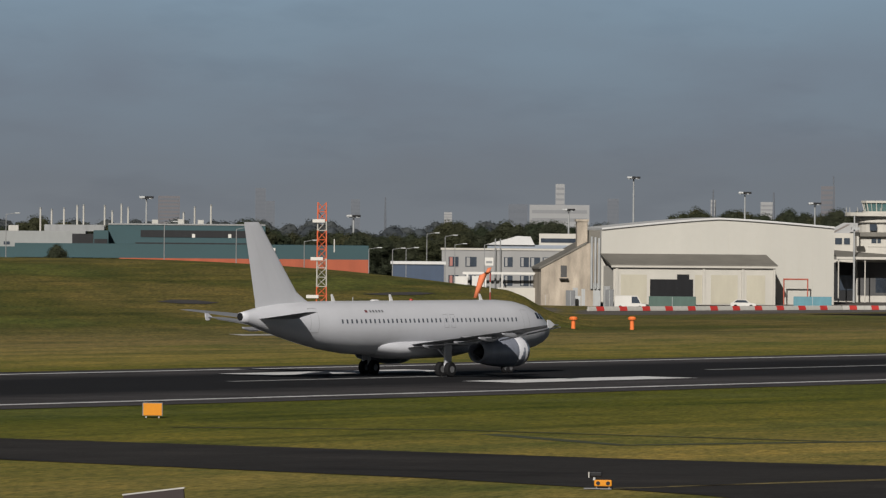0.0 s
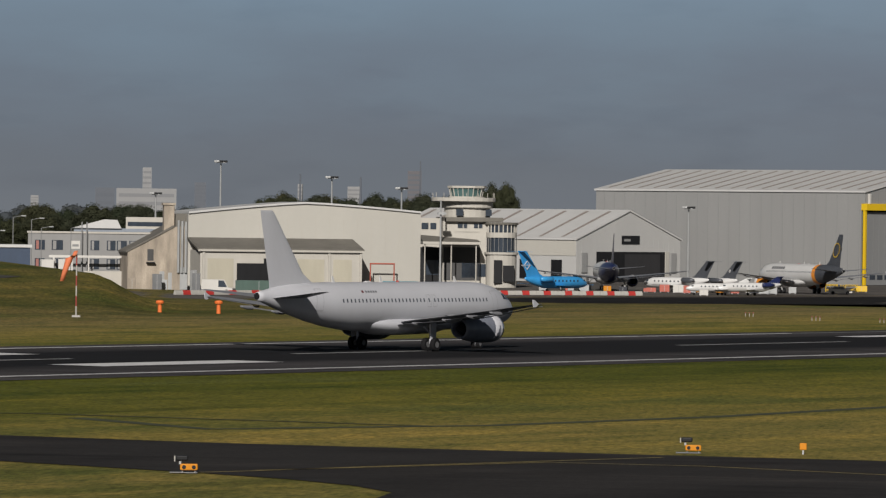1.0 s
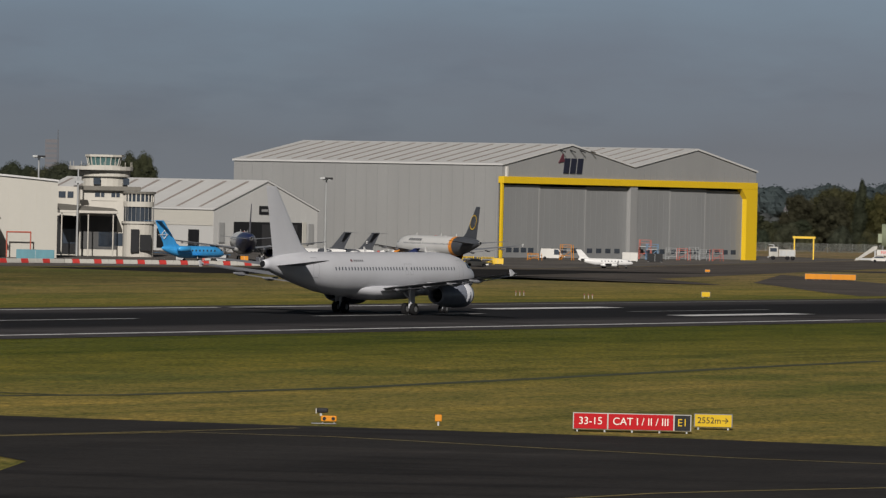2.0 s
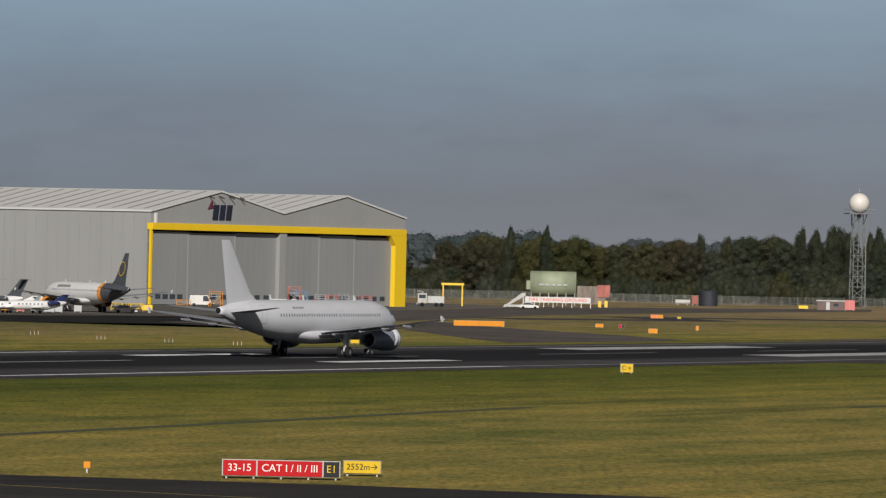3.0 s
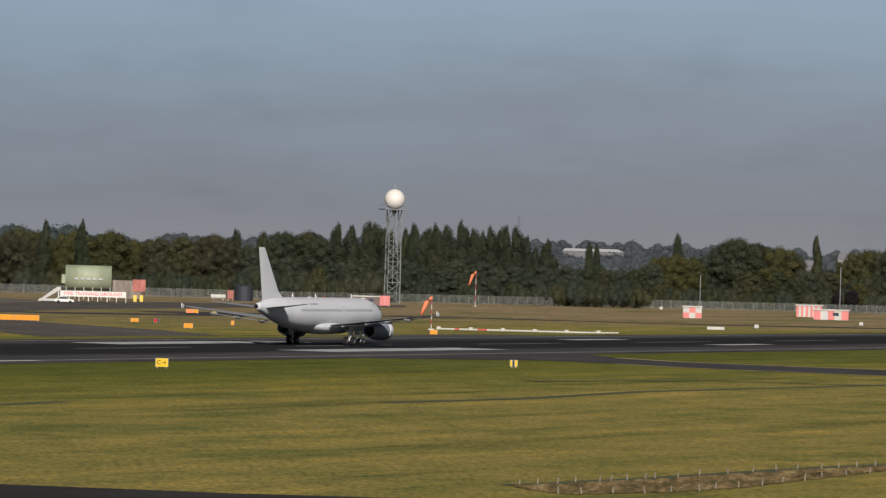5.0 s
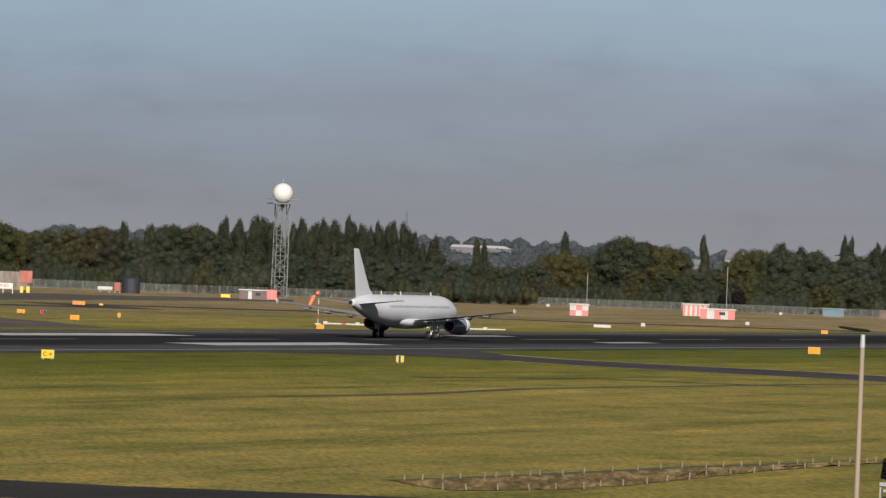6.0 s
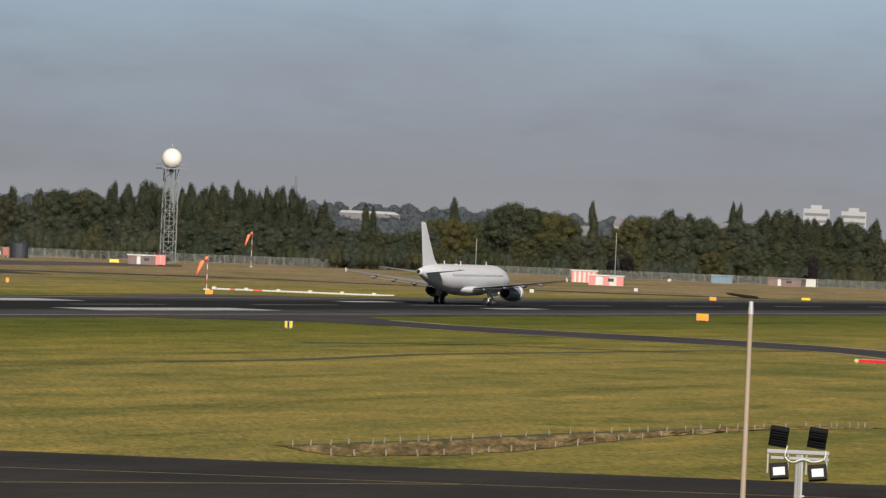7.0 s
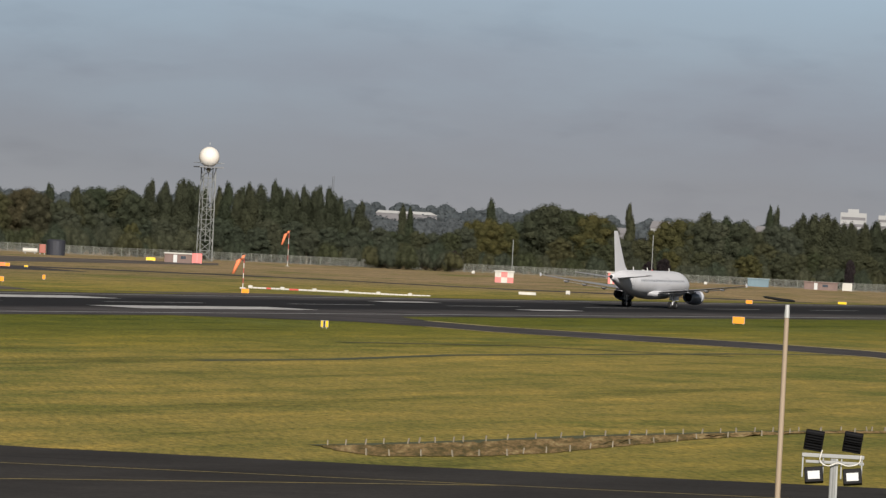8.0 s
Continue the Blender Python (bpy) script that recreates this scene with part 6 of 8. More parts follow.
def tree(kind, mat, seed, label, m, count=24000):
    """A tree 10 m high, to be scaled: trunk with limbs, and a crown of leaf clumps."""
    rng = np.random.default_rng(seed)
    top = thing("poplar_tree" if kind == "poplar" else "tree" if kind == "broad" else "bush", m, label, "tree" if kind != "bush" else "bush", "trees along the airfield edge" if kind != "bush" else "bushes along the fence")
    bm = bmesh.new()
    lobes = []
    if kind == "poplar":
        tube(bm, (0, 0, -0.1), (0, 0, 8.5), 0.22, 0.04, 7)
        for i in range(22):
            z = 1.0 + 8.0 * i / 21
            w = 1.15 * (1 - (i / 22.8) ** 4.2) * (0.70 + 0.4 * rng.random())
            a = rng.random() * 6.28
            lobes.append((0.45 * w * math.cos(a), 0.45 * w * math.sin(a), z, 0.10 + 0.62 * w, 1.15))
            if i < 19:
                tube(bm, (0, 0, z - 0.9), (0.8 * w * math.cos(a), 0.8 * w * math.sin(a), z + 0.3), 0.06, 0.015, 5)
        size = 0.072
    elif kind == "broad":
        lean = rng.normal(size=2) * 0.15
        tube(bm, (0, 0, -0.1), (lean[0], lean[1], 4.5), 0.30, 0.15, 8)
        for i in range(38):
            a = i * 2.4 + rng.random()
            z = 1.6 + 7.2 * (i + 0.5) / 38
            reach = (3.1 if z < 5.2 else 3.1 * math.sqrt(max(0.05, 1 - ((z - 5.2) / 4.3) ** 2))) * (0.55 + 0.5 * rng.random())
            x, y = reach * 0.78 * math.cos(a), reach * 0.78 * math.sin(a)
            lobes.append((x, y, z, 0.6 + 0.5 * rng.random(), 0.5 + 0.5 * rng.random()))
            if i % 2:
                tube(bm, (lean[0] * 0.6, lean[1] * 0.6, min(4.2, z - 1.2)), (x * 0.85, y * 0.85, z), 0.09, 0.02, 5)
        lobes.append((lean[0], lean[1], 8.7, 1.0, 1.1))
        lobes.append((lean[0], lean[1], 5.6, 2.1, 2.6))
        size = 0.078
    else:
        for i in range(15):
            a = i * 2.4 + rng.random()
            rr = 3.6 * math.sqrt((i + 0.3) / 15)
            x, y = rr * math.cos(a), rr * math.sin(a)
            lobes.append((x, y, 2.4 + 4.6 * rng.random() * (1.2 - rr / 4.0), 1.2 + rng.random(), 1.6 + 1.2 * rng.random()))
            tube(bm, (0, 0, -0.1), (x * 0.8, y * 0.8, 3.0), 0.16, 0.04, 5)
        size = 0.11
    part("trunk", bm, BARK, top)
    v, f = leaf_cloud(lobes, count, size, rng)
    crown_part("crown", v, f, mat, top)
    return top


_hide = pose(-640, 1640, -1.8)
kinds = {
    "broad": [tree("broad", LEAF_DARK, 1, "dark green broadleaf tree at the airfield edge", _hide), tree("broad", LEAF_OLIVE, 2, "olive green broadleaf tree at the airfield edge", pose(-650, 1655, -1.8)),
              tree("broad", LEAF_DARK, 3, "dense dark green tree at the airfield edge", pose(-660, 1670, -1.8))],
    "olive": [tree("broad", LEAF_OLIVE, 4, "olive green broadleaf tree with thinning leaves", pose(-630, 1650, -1.8)), tree("broad", LEAF_AUTUMN, 5, "yellowing autumn tree at the airfield edge", pose(-620, 1660, -1.8))],
    "autumn": [tree("broad", LEAF_AUTUMN, 6, "yellow-brown autumn tree before darker woods", pose(-610, 1670, -1.8))],
    "poplar": [tree("poplar", LEAF_DARK, 7, "tall narrow dark poplar tree", pose(-600, 1680, -1.8), 20000), tree("poplar", LEAF_DARK, 8, "tall slender dark green poplar tree", pose(-590, 1690, -1.8), 20000)],
    "bush": [tree("bush", LEAF_WILLOW, 9, "low grey-green bush behind the fence", pose(-580, 1700, -1.8), 18000), tree("bush", LEAF_OLIVE, 10, "low olive green bush behind the fence", pose(-570, 1705, -1.8), 18000)],
    "rust": [tree("broad", LEAF_RUST, 12, "rusty brown-green broadleaf tree", pose(-550, 1720, -1.8))],
    "willow": [tree("broad", LEAF_WILLOW, 13, "grey-green willow-like tree behind the fence", pose(-540, 1725, -1.8)), tree("broad", LEAF_WILLOW, 14, "soft grey-green broadleaf tree behind the fence", pose(-530, 1730, -1.8))],
    "copper": [tree("broad", LEAF_PURPLE, 11, "dark copper-leaved tree behind the fence", pose(-560, 1710, -1.8))],
}
rnd = random.Random(5)


def grove(az0, az1, count, h0, h1, kind, d0, d1, wide=1.0):
    """Trees spread between two bearings and two distances from the terminal; heights in metres."""
    for i in range(count):
        az = radians(az0 + (az1 - az0) * (i + 0.15 + 0.7 * rnd.random()) / count)
        d = d0 + (d1 - d0) * rnd.random()
        h = h0 + (h1 - h0) * rnd.random()
        s = h / 10.0
        x, y = -d * math.sin(az), d * math.cos(az)
        copy_thing(rnd.choice(kinds[kind]), pose(x, y, gz(x, y) - 0.05, 0, 0, rnd.uniform(0, 360)) @ Matrix.Diagonal((s * wide * rnd.uniform(0.85, 1.15), s * wide * rnd.uniform(0.85, 1.15), s, 1)))


# the long belt behind the far fence, west to east: x, y, height, kind, breadth
def belt(rows):
    for x, y, h, kind, wide in rows:
        s = h / 10.0
        copy_thing(rnd.choice(kinds[kind]), pose(x, y, gz(x, y) - 0.05, 0, 0, rnd.uniform(0, 360)) @ Matrix.Diagonal((s * wide * rnd.uniform(0.92, 1.08), s * wide * rnd.uniform(0.92, 1.08), s, 1)))


for seg in ((27.4, 26.7, 6, 8, 11, "broad", 1500, 1560, 1.2), (26.9, 26.3, 6, 13, 16, "rust", 1500, 1570, 1.15), (26.6, 25.5, 9, 14.5, 18, "olive", 1510, 1580, 1.2), (26.0, 25.4, 5, 14, 18, "broad", 1510, 1570, 1.2), (25.9, 25.85, 1, 20, 20, "poplar", 1500, 1510, 0.9), (26.25, 26.2, 1, 19.5, 19.5, "poplar", 1500, 1510, 0.9)):
    grove(*seg)
belt([
    (-661, 1396, 15.5, "olive", 1.20),
    (-648, 1386, 16.3, "broad", 1.15),
    (-638, 1380, 16.7, "broad", 1.10),
    (-650, 1418, 16.3, "rust", 1.15),
    (-638, 1402, 17.7, "rust", 1.20),
    (-631, 1394, 16.5, "rust", 1.00),
    (-635, 1409, 18.7, "poplar", 1.00),
    (-626, 1396, 14.9, "broad", 1.00),
    (-626, 1407, 18.2, "poplar", 1.15),
    (-628, 1417, 17.1, "broad", 1.00),
    (-628, 1428, 19.0, "broad", 1.25),
    (-622, 1430, 19.4, "broad", 1.25),
    (-613, 1418, 18.0, "broad", 1.00),
    (-622, 1393, 13.0, "willow", 1.10),
])
belt([
    (-615, 1434, 21.3, "poplar", 1.25),
    (-616, 1444, 19.3, "poplar", 0.90),
    (-613, 1440, 20.8, "poplar", 1.10),
    (-607, 1437, 21.9, "poplar", 1.20),
    (-607, 1443, 21.5, "poplar", 1.20),
    (-603, 1439, 20.1, "poplar", 1.20),
    (-605, 1449, 19.8, "poplar", 1.20),
    (-601, 1450, 20.3, "poplar", 1.00),
    (-595, 1442, 21.7, "poplar", 1.10),
    (-596, 1452, 19.7, "poplar", 1.10),
    (-597, 1458, 20.7, "poplar", 1.10),
    (-591, 1449, 21.9, "poplar", 1.20),
    (-590, 1455, 21.5, "poplar", 1.20),
])
belt([
    (-583, 1447, 22.9, "poplar", 1.20),
    (-585, 1457, 21.0, "poplar", 1.10),
    (-581, 1453, 20.7, "poplar", 1.10),
    (-581, 1459, 20.2, "poplar", 1.00),
    (-577, 1455, 21.7, "poplar", 1.10),
    (-576, 1460, 20.4, "poplar", 1.00),
    (-573, 1456, 21.9, "poplar", 1.10),
    (-572, 1462, 21.7, "poplar", 1.30),
    (-571, 1468, 19.2, "poplar", 1.00),
    (-570, 1473, 16.1, "poplar", 1.00),
    (-565, 1470, 18.5, "poplar", 1.40),
    (-563, 1498, 18.1, "poplar", 0.90),
    (-561, 1498, 17.7, "poplar", 0.90),
])
belt([
    (-572, 1483, 11.3, "willow", 1.30),
    (-569, 1495, 11.1, "willow", 1.30),
    (-562, 1488, 10.7, "broad", 1.30),
    (-559, 1499, 11.2, "broad", 1.20),
    (-558, 1510, 10.8, "willow", 1.30),
    (-550, 1503, 11.3, "olive", 1.20),
    (-549, 1513, 13.1, "willow", 1.10),
    (-550, 1524, 15.4, "autumn", 1.15),
    (-546, 1525, 15.8, "olive", 1.10),
    (-545, 1536, 15.2, "autumn", 1.05),
    (-545, 1547, 15.7, "willow", 1.00),
    (-539, 1549, 19.6, "broad", 1.20),
    (-535, 1550, 21.3, "broad", 1.35),
    (-530, 1552, 19.7, "olive", 1.10),
])
belt([
    (-524, 1554, 18.9, "olive", 1.25),
    (-520, 1555, 17.1, "olive", 1.00),
    (-510, 1538, 12.2, "willow", 1.30),
    (-507, 1549, 12.1, "broad", 1.30),
    (-508, 1570, 16.1, "olive", 1.00),
    (-503, 1571, 18.8, "autumn", 1.30),
    (-499, 1573, 18.4, "olive", 1.10),
    (-495, 1574, 20.6, "poplar", 1.60),
    (-496, 1569, 18.5, "broad", 0.90),
    (-491, 1575, 18.8, "willow", 1.10),
    (-489, 1576, 19.7, "poplar", 1.50),
    (-485, 1577, 19.4, "broad", 1.00),
    (-482, 1578, 17.5, "broad", 1.00),
])
belt([
    (-475, 1570, 12.9, "broad", 1.20),
    (-478, 1590, 19.0, "willow", 1.10),
    (-471, 1581, 16.9, "willow", 1.10),
    (-472, 1591, 19.4, "poplar", 1.50),
    (-470, 1592, 21.7, "poplar", 1.50),
    (-467, 1593, 21.8, "poplar", 1.50),
    (-464, 1594, 22.1, "poplar", 1.50),
    (-461, 1595, 20.9, "poplar", 1.60),
    (-458, 1595, 19.6, "poplar", 1.50),
    (-456, 1596, 20.0, "poplar", 1.50),
    (-452, 1597, 19.9, "poplar", 1.60),
    (-449, 1598, 20.7, "poplar", 1.60),
    (-446, 1599, 19.8, "broad", 1.20),
    (-439, 1601, 20.4, "poplar", 1.60),
])
belt([
    (-493, 1535, 9.1, "autumn", 1.30),
    (-493, 1529, 6.7, "copper", 1.30),
    (-497, 1527, 5.7, "copper", 1.10),
    (-471, 1542, 9.2, "autumn", 1.50),
    (-443, 1550, 9.3, "copper", 0.60),
    (-545, 1494, 6.0, "copper", 1.00),
    (-537, 1486, 7.0, "olive", 1.20),
    (-607, 1404, 9.4, "autumn", 0.90),
    (-520, 1723, 24.6, "poplar", 0.80),
    (-518, 1724, 24.3, "poplar", 0.80),
    (-640, 1789, 22.4, "poplar", 1.00),
    (-595, 1804, 23.1, "poplar", 0.80),
    (-510, 1529, 10.1, "olive", 1.10),
])
grove(27.3, 23.2, 40, 6.0, 9.0, "bush", 1490, 1515, 0.95)
grove(23.2, 20.0, 34, 6.0, 9.5, "bush", 1535, 1556, 0.95)
grove(20.2, 17.3, 30, 5.0, 8.0, "bush", 1600, 1625, 0.95)
grove(17.3, 14.5, 28, 6.0, 9.0, "bush", 1620, 1640, 0.95)
grove(25.2, 20.6, 26, 9.0, 12.5, "willow", 1540, 1555, 1.2)
grove(19.0, 14.6, 22, 9.0, 12.0, "broad", 1625, 1640, 1.2)
# trees round the old terminal and the western buildings
grove(43.6, 42.6, 7, 13, 15.5, "broad", 1000, 1060, 1.2)
grove(42.6, 41.0, 12, 11.5, 14.5, "broad", 1050, 1100, 1.2)
grove(42.65, 42.55, 1, 10.4, 10.4, "broad", 880, 884, 0.9)
grove(41.0, 38.4, 30, 10.5, 13.5, "broad", 1040, 1150, 1.2)
grove(40.7, 40.45, 2, 14, 15, "broad", 1000, 1030, 1.1)
grove(39.6, 39.2, 4, 12, 13, "broad", 930, 960, 1.1)
grove(38.6, 36.2, 22, 12.5, 15.5, "broad", 1150, 1250, 1.1)
grove(33.95, 33.6, 2, 21, 22, "broad", 1290, 1300, 0.55)
grove(36.2, 33.9, 18, 16.5, 19, "broad", 1250, 1350, 1.1)
grove(32.55, 32.4, 2, 17, 18, "broad", 1350, 1360, 0.6)


def far_wood(name, az0, az1, d0, d1, count, h, label):
    """Far woods and hedges as one mass of small clumps."""
    rng = np.random.default_rng(int(az0 * 10))
    vs, fs, base = [], [], 0
    for i in range(count):
        az = radians(az0 + (az1 - az0) * rng.random())
        d = d0 + (d1 - d0) * rng.random()
        x, y = -d * math.sin(az), d * math.cos(az)
        hh = h * (0.6 + 0.6 * rng.random())
        lob = [(0, 0, 0.55 * hh, 0.45 * hh, 0.45 * hh), (0.3 * hh, 0.2 * hh, 0.4 * hh, 0.35 * hh, 0.38 * hh), (-0.35 * hh, -0.1 * hh, 0.4 * hh, 0.35 * hh, 0.36 * hh)]
        v, f = leaf_cloud(lob, 190, 0.036 * hh, rng, 0.82, 1.04)
        v += np.array((x, y, gz(x, y)))
        vs.append(v)
        fs += [[i + base for i in q] for q in f]
        base += len(v)
    ob = crown_part(name, np.concatenate(vs), fs, LEAF_HAZED)
    return tagged(ob, label, "woods", kind="stuff")


# the haze over these woods lies in their leaf colour
far_wood("far_woods", 46, 28, 1700, 2600, 420, 12, "haze-dulled green far woods on the skyline")
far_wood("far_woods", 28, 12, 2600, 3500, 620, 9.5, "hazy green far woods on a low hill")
far_wood("far_woods", 28, 12, 1900, 2380, 260, 8, "haze-greyed green hedges and trees among far houses")
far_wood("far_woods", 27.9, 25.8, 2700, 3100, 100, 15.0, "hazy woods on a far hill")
far_wood("far_woods", 21.1, 20.0, 2250, 2390, 60, 11.0, "haze-greyed green trees before a far shed")
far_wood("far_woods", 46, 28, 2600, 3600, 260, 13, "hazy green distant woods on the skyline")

# ---- far skyline ----
# aerial haze is mixed into these wall and window-strip colours
HAZE_BLUE = plain("hazed_blue_concrete", (0.094, 0.106, 0.126), 0.8, vary=0.06, scale=0.05)
HAZE_PALE = plain("hazed_pale_concrete", (0.225, 0.23, 0.235), 0.8, vary=0.06, scale=0.05)
STRIP_PALE = plain("pale_window_strip", (0.165, 0.172, 0.182), 0.8, vary=0.05)
STRIP_BLUE = plain("blue_window_strip", (0.088, 0.100, 0.120), 0.8, vary=0.05)
HAZE_BROWN = plain("hazed_far_brick", (0.108, 0.106, 0.116), 0.85, vary=0.1, scale=0.1)


def tower_block(p, z, w, deep, h, mat, label, floors=10, bays=6, kind="tower_block", housing=True):
    """A far block of storeys with window strips and a roof housing."""
    top = thing(kind, facing(p, z), label, "building")
    part("wall", boxes((-w / 2, w / 2, 0, deep, 0, h)), mat, top)
    if housing:
        part("roof_housing", boxes((-w * 0.22, w * 0.2, deep * 0.3, deep * 0.7, h, h * 1.04 + 1.5)), mat, top)
    for k in range(floors):
        z0 = h * (k + 0.35) / (floors + 0.4)
        part("window_strip", boxes((-w * 0.46, w * 0.46, -0.06, -0.02, z0, z0 + h * 0.38 / floors)), HAZE_BROWN if kind == "block_of_flats" else STRIP_PALE if mat is HAZE_PALE else STRIP_BLUE, top)
    return top


SKY = [
    ((-2845.6, 3223.8), 16.7, 35.41, HAZE_BROWN, "brown far tower block on the skyline"),
    ((-2824.4, 3308.4), 8.0, 42.54, HAZE_BLUE, "blue-grey far tower block on the skyline"),
    ((-2786.2, 3275.2), 7.03, 32.15, HAZE_BLUE, "blue-grey far tower block on the skyline"),
    ((-2735.4, 3317.8), 7.03, 34.04, HAZE_BLUE, "blue-grey far tower block on the skyline"),
    ((-2517.9, 3361.6), 8.59, 35.6, HAZE_BLUE, "blue-grey far tower block on the skyline"),
    ((-1882.2, 2463.2), 5.07, 37.21, HAZE_PALE, "pale far office tower on the skyline"),
    ((-1930.3, 2676.5), 3.04, 30.2, HAZE_PALE, "pale slim far tower on the skyline"),
    ((-1731.0, 2450.3), 7.36, 27.5, HAZE_PALE, "pale far block on the skyline"),
    ((-2442.7, 3538.8), 10.55, 47.2, HAZE_BROWN, "unfinished far tower with cranes"),
    ((-2492.4, 3128.5), 5.72, 23.62, HAZE_PALE, "pale far block on the skyline"),
]
for p, w, ztop, mat, lab in SKY:
    z = gz(*p)
    tower_block(p, z - 2, w, w * 0.8, ztop - z + 2, mat, lab, 12, housing=False)
for p, ztop in (((-2433.4, 3533.1), 55.02), ((-1728.2, 2452.2), 32.73), ((-1924.5, 2668.4), 36.19), ((-2464.6, 3022.5), 33.69), ((-836.9, 2142.4), 28.84)):
    z = gz(*p)
    top = thing("far_mast", facing(p, z), "thin far mast on the skyline", "mast")
    part("shaft", tube(bmesh.new(), (0, 0, -1), (0, 0, ztop - z), 1.0, 0.35, 6), HAZE_BLUE, top)
# long pale block with a dark end
p = (-1826.1, 2380.2)
tower_block((-1821.7, 2383.6), gz(*p), 32.5, 20, 25.03 - gz(*p), HAZE_PALE, "long pale far office slab with window rows", 5, housing=False)
tower_block((-1851.7, 2385.7), gz(*p), 10.49, 20, 25.24 - gz(*p), HAZE_BLUE, "dark end of a far office slab", 5, housing=False)
# two pale flats and a white shed over the eastern trees
for p, w, zt, fl in (((-906.4, 3173.1), 15.51, 30.93, 4), ((-898.4, 3227.3), 15.06, 30.5, 4)):
    tower_block(p, gz(*p), w, 14, zt - gz(*p), HAZE_PALE, "pale far block of flats above the trees", fl, kind="block_of_flats")
for p, w, z0, z1 in (((-854.3, 2264.2), 17.31, 15.05, 16.16), ((-850.4, 2287.0), 12.97, 15.05, 16.3)):
    g = gz(*p)
    top = thing("far_shed", facing(p, g), "long white-roofed far shed among trees", "building")
    part("wall", boxes((-w / 2, w / 2, 0, 20, 0, z0 - g)), HAZE_BROWN, top)
    part("roof", prism(bmesh.new(), [(-w / 2 - 0.3, z0 - g), (w / 2 + 0.3, z0 - g), (w / 2 - 3, z1 - g), (-w / 2 + 1, z1 - g)], -0.3, 20.3), HAZE_PALE, top)
for i, (p, zt) in enumerate((((-831.0, 2568.9), 18.32), ((-817.9, 2468.0), 14.06), ((-724.2, 2392.8), 18.07), ((-637.1, 2105.7), 10.75), ((-1131.7, 2229.2), 10.0), ((-810.7, 2152.4), 9.21))):
    z = gz(*p)
    top = thing("far_house", facing(p, z), "far brick house with a pitched roof among trees", "house", "far houses")
    hh = max(3.5, zt - z)
    part("wall", boxes((-5, 5, 0, 8, 0, hh * 0.7)), (HAZE_PALE, HAZE_BROWN)[i % 2], top)
    part("roof", prism(bmesh.new(), [(-5.4, hh * 0.7), (5.4, hh * 0.7), (4.2, hh), (-4.2, hh)], -0.4, 8.4), HAZE_BROWN, top)


# ---- tall lamp masts ----
def high_mast(p, z, h, label="tall apron floodlight mast with a ring of lamps"):
    top = thing("floodlight_mast", facing(p, z), label, "floodlight mast", "apron floodlight masts")
    part("pole", tube(bmesh.new(), (0, 0, 0), (0, 0, h), 0.28, 0.14, 8), STEEL, top)
    part("head_frame", boxes((-1.1, 1.1, -0.15, 0.15, h - 0.25, h - 0.1), (-0.15, 0.15, -1.1, 1.1, h - 0.25, h - 0.1)), STEEL, top)
    for sx, sy in ((-1, 0), (1, 0), (0, -1), (0, 1), (-0.55, -0.3), (0.55, 0.3)):
        part("lamp", boxes((sx - 0.3, sx + 0.3, sy - 0.3, sy + 0.3, h - 0.15, h + 0.25), bevel=0.08), STEEL if sx < 0 else BLACK, top)


for p, zt in (((-664.8, 747.0), 16.52), ((-636.4, 771.4), 13.48), ((-644.3, 866.8), 21.62), ((-638.3, 895.8), 18.96), ((-638.4, 920.3), 17.05), ((-568.7, 918.2), 13.81), ((-678.6, 891.0), 15.37)):
    high_mast(p, -1.8, zt + 1.8)


def lane_lamp(p, z, h, arm=1.4):
    top = thing("street_lamp", facing(p, z), "slim grey street lamp with a curved arm", "street lamp", "street lamps behind the mound")
    part("pole", tube(bmesh.new(), (0, 0, 0), (0, 0, h), 0.09, 0.06, 6), DULL, top)
    part("arm", tube(bmesh.new(), (0, 0, h), (arm, 0, h + 0.25), 0.05, 0.04, 6), DULL, top)
    part("lantern", boxes((arm - 0.1, arm + 0.7, -0.15, 0.15, h + 0.15, h + 0.32), bevel=0.04), STEEL, top)


for p, zt in (((-558.1, 680.4), 8.01), ((-555.2, 682.8), 7.96), ((-566.1, 699.7), 7.99), ((-566.6, 705.7), 10.41), ((-570.5, 715.4), 10.05), ((-584.8, 736.0), 8.59), ((-583.9, 743.0), 8.62), ((-574.1, 613.2), 12.92), ((-566.0, 673.8), 9.1), ((-563.0, 636.8), 11.85), ((-554.7, 644.1), 10.99)):
    lane_lamp(p, -1.8, zt + 1.8)

# blue low shed and parked cars at the foot of the mound
p = (-564.7, 700.8)
top = thing("blue_shed", facing(p, -1.8), "low blue shed with a pale roof", "building")
part("wall", boxes((-4.0, 4.4, 0, 8, 0, 5.52 + 1.8)), plain("blue_panels", (0.022, 0.042, 0.080), 0.5), top)
part("roof", boxes((-4.3, 4.7, -0.3, 8.3, 5.52 + 1.8, 5.98 + 1.8)), ROOF_PALE, top)


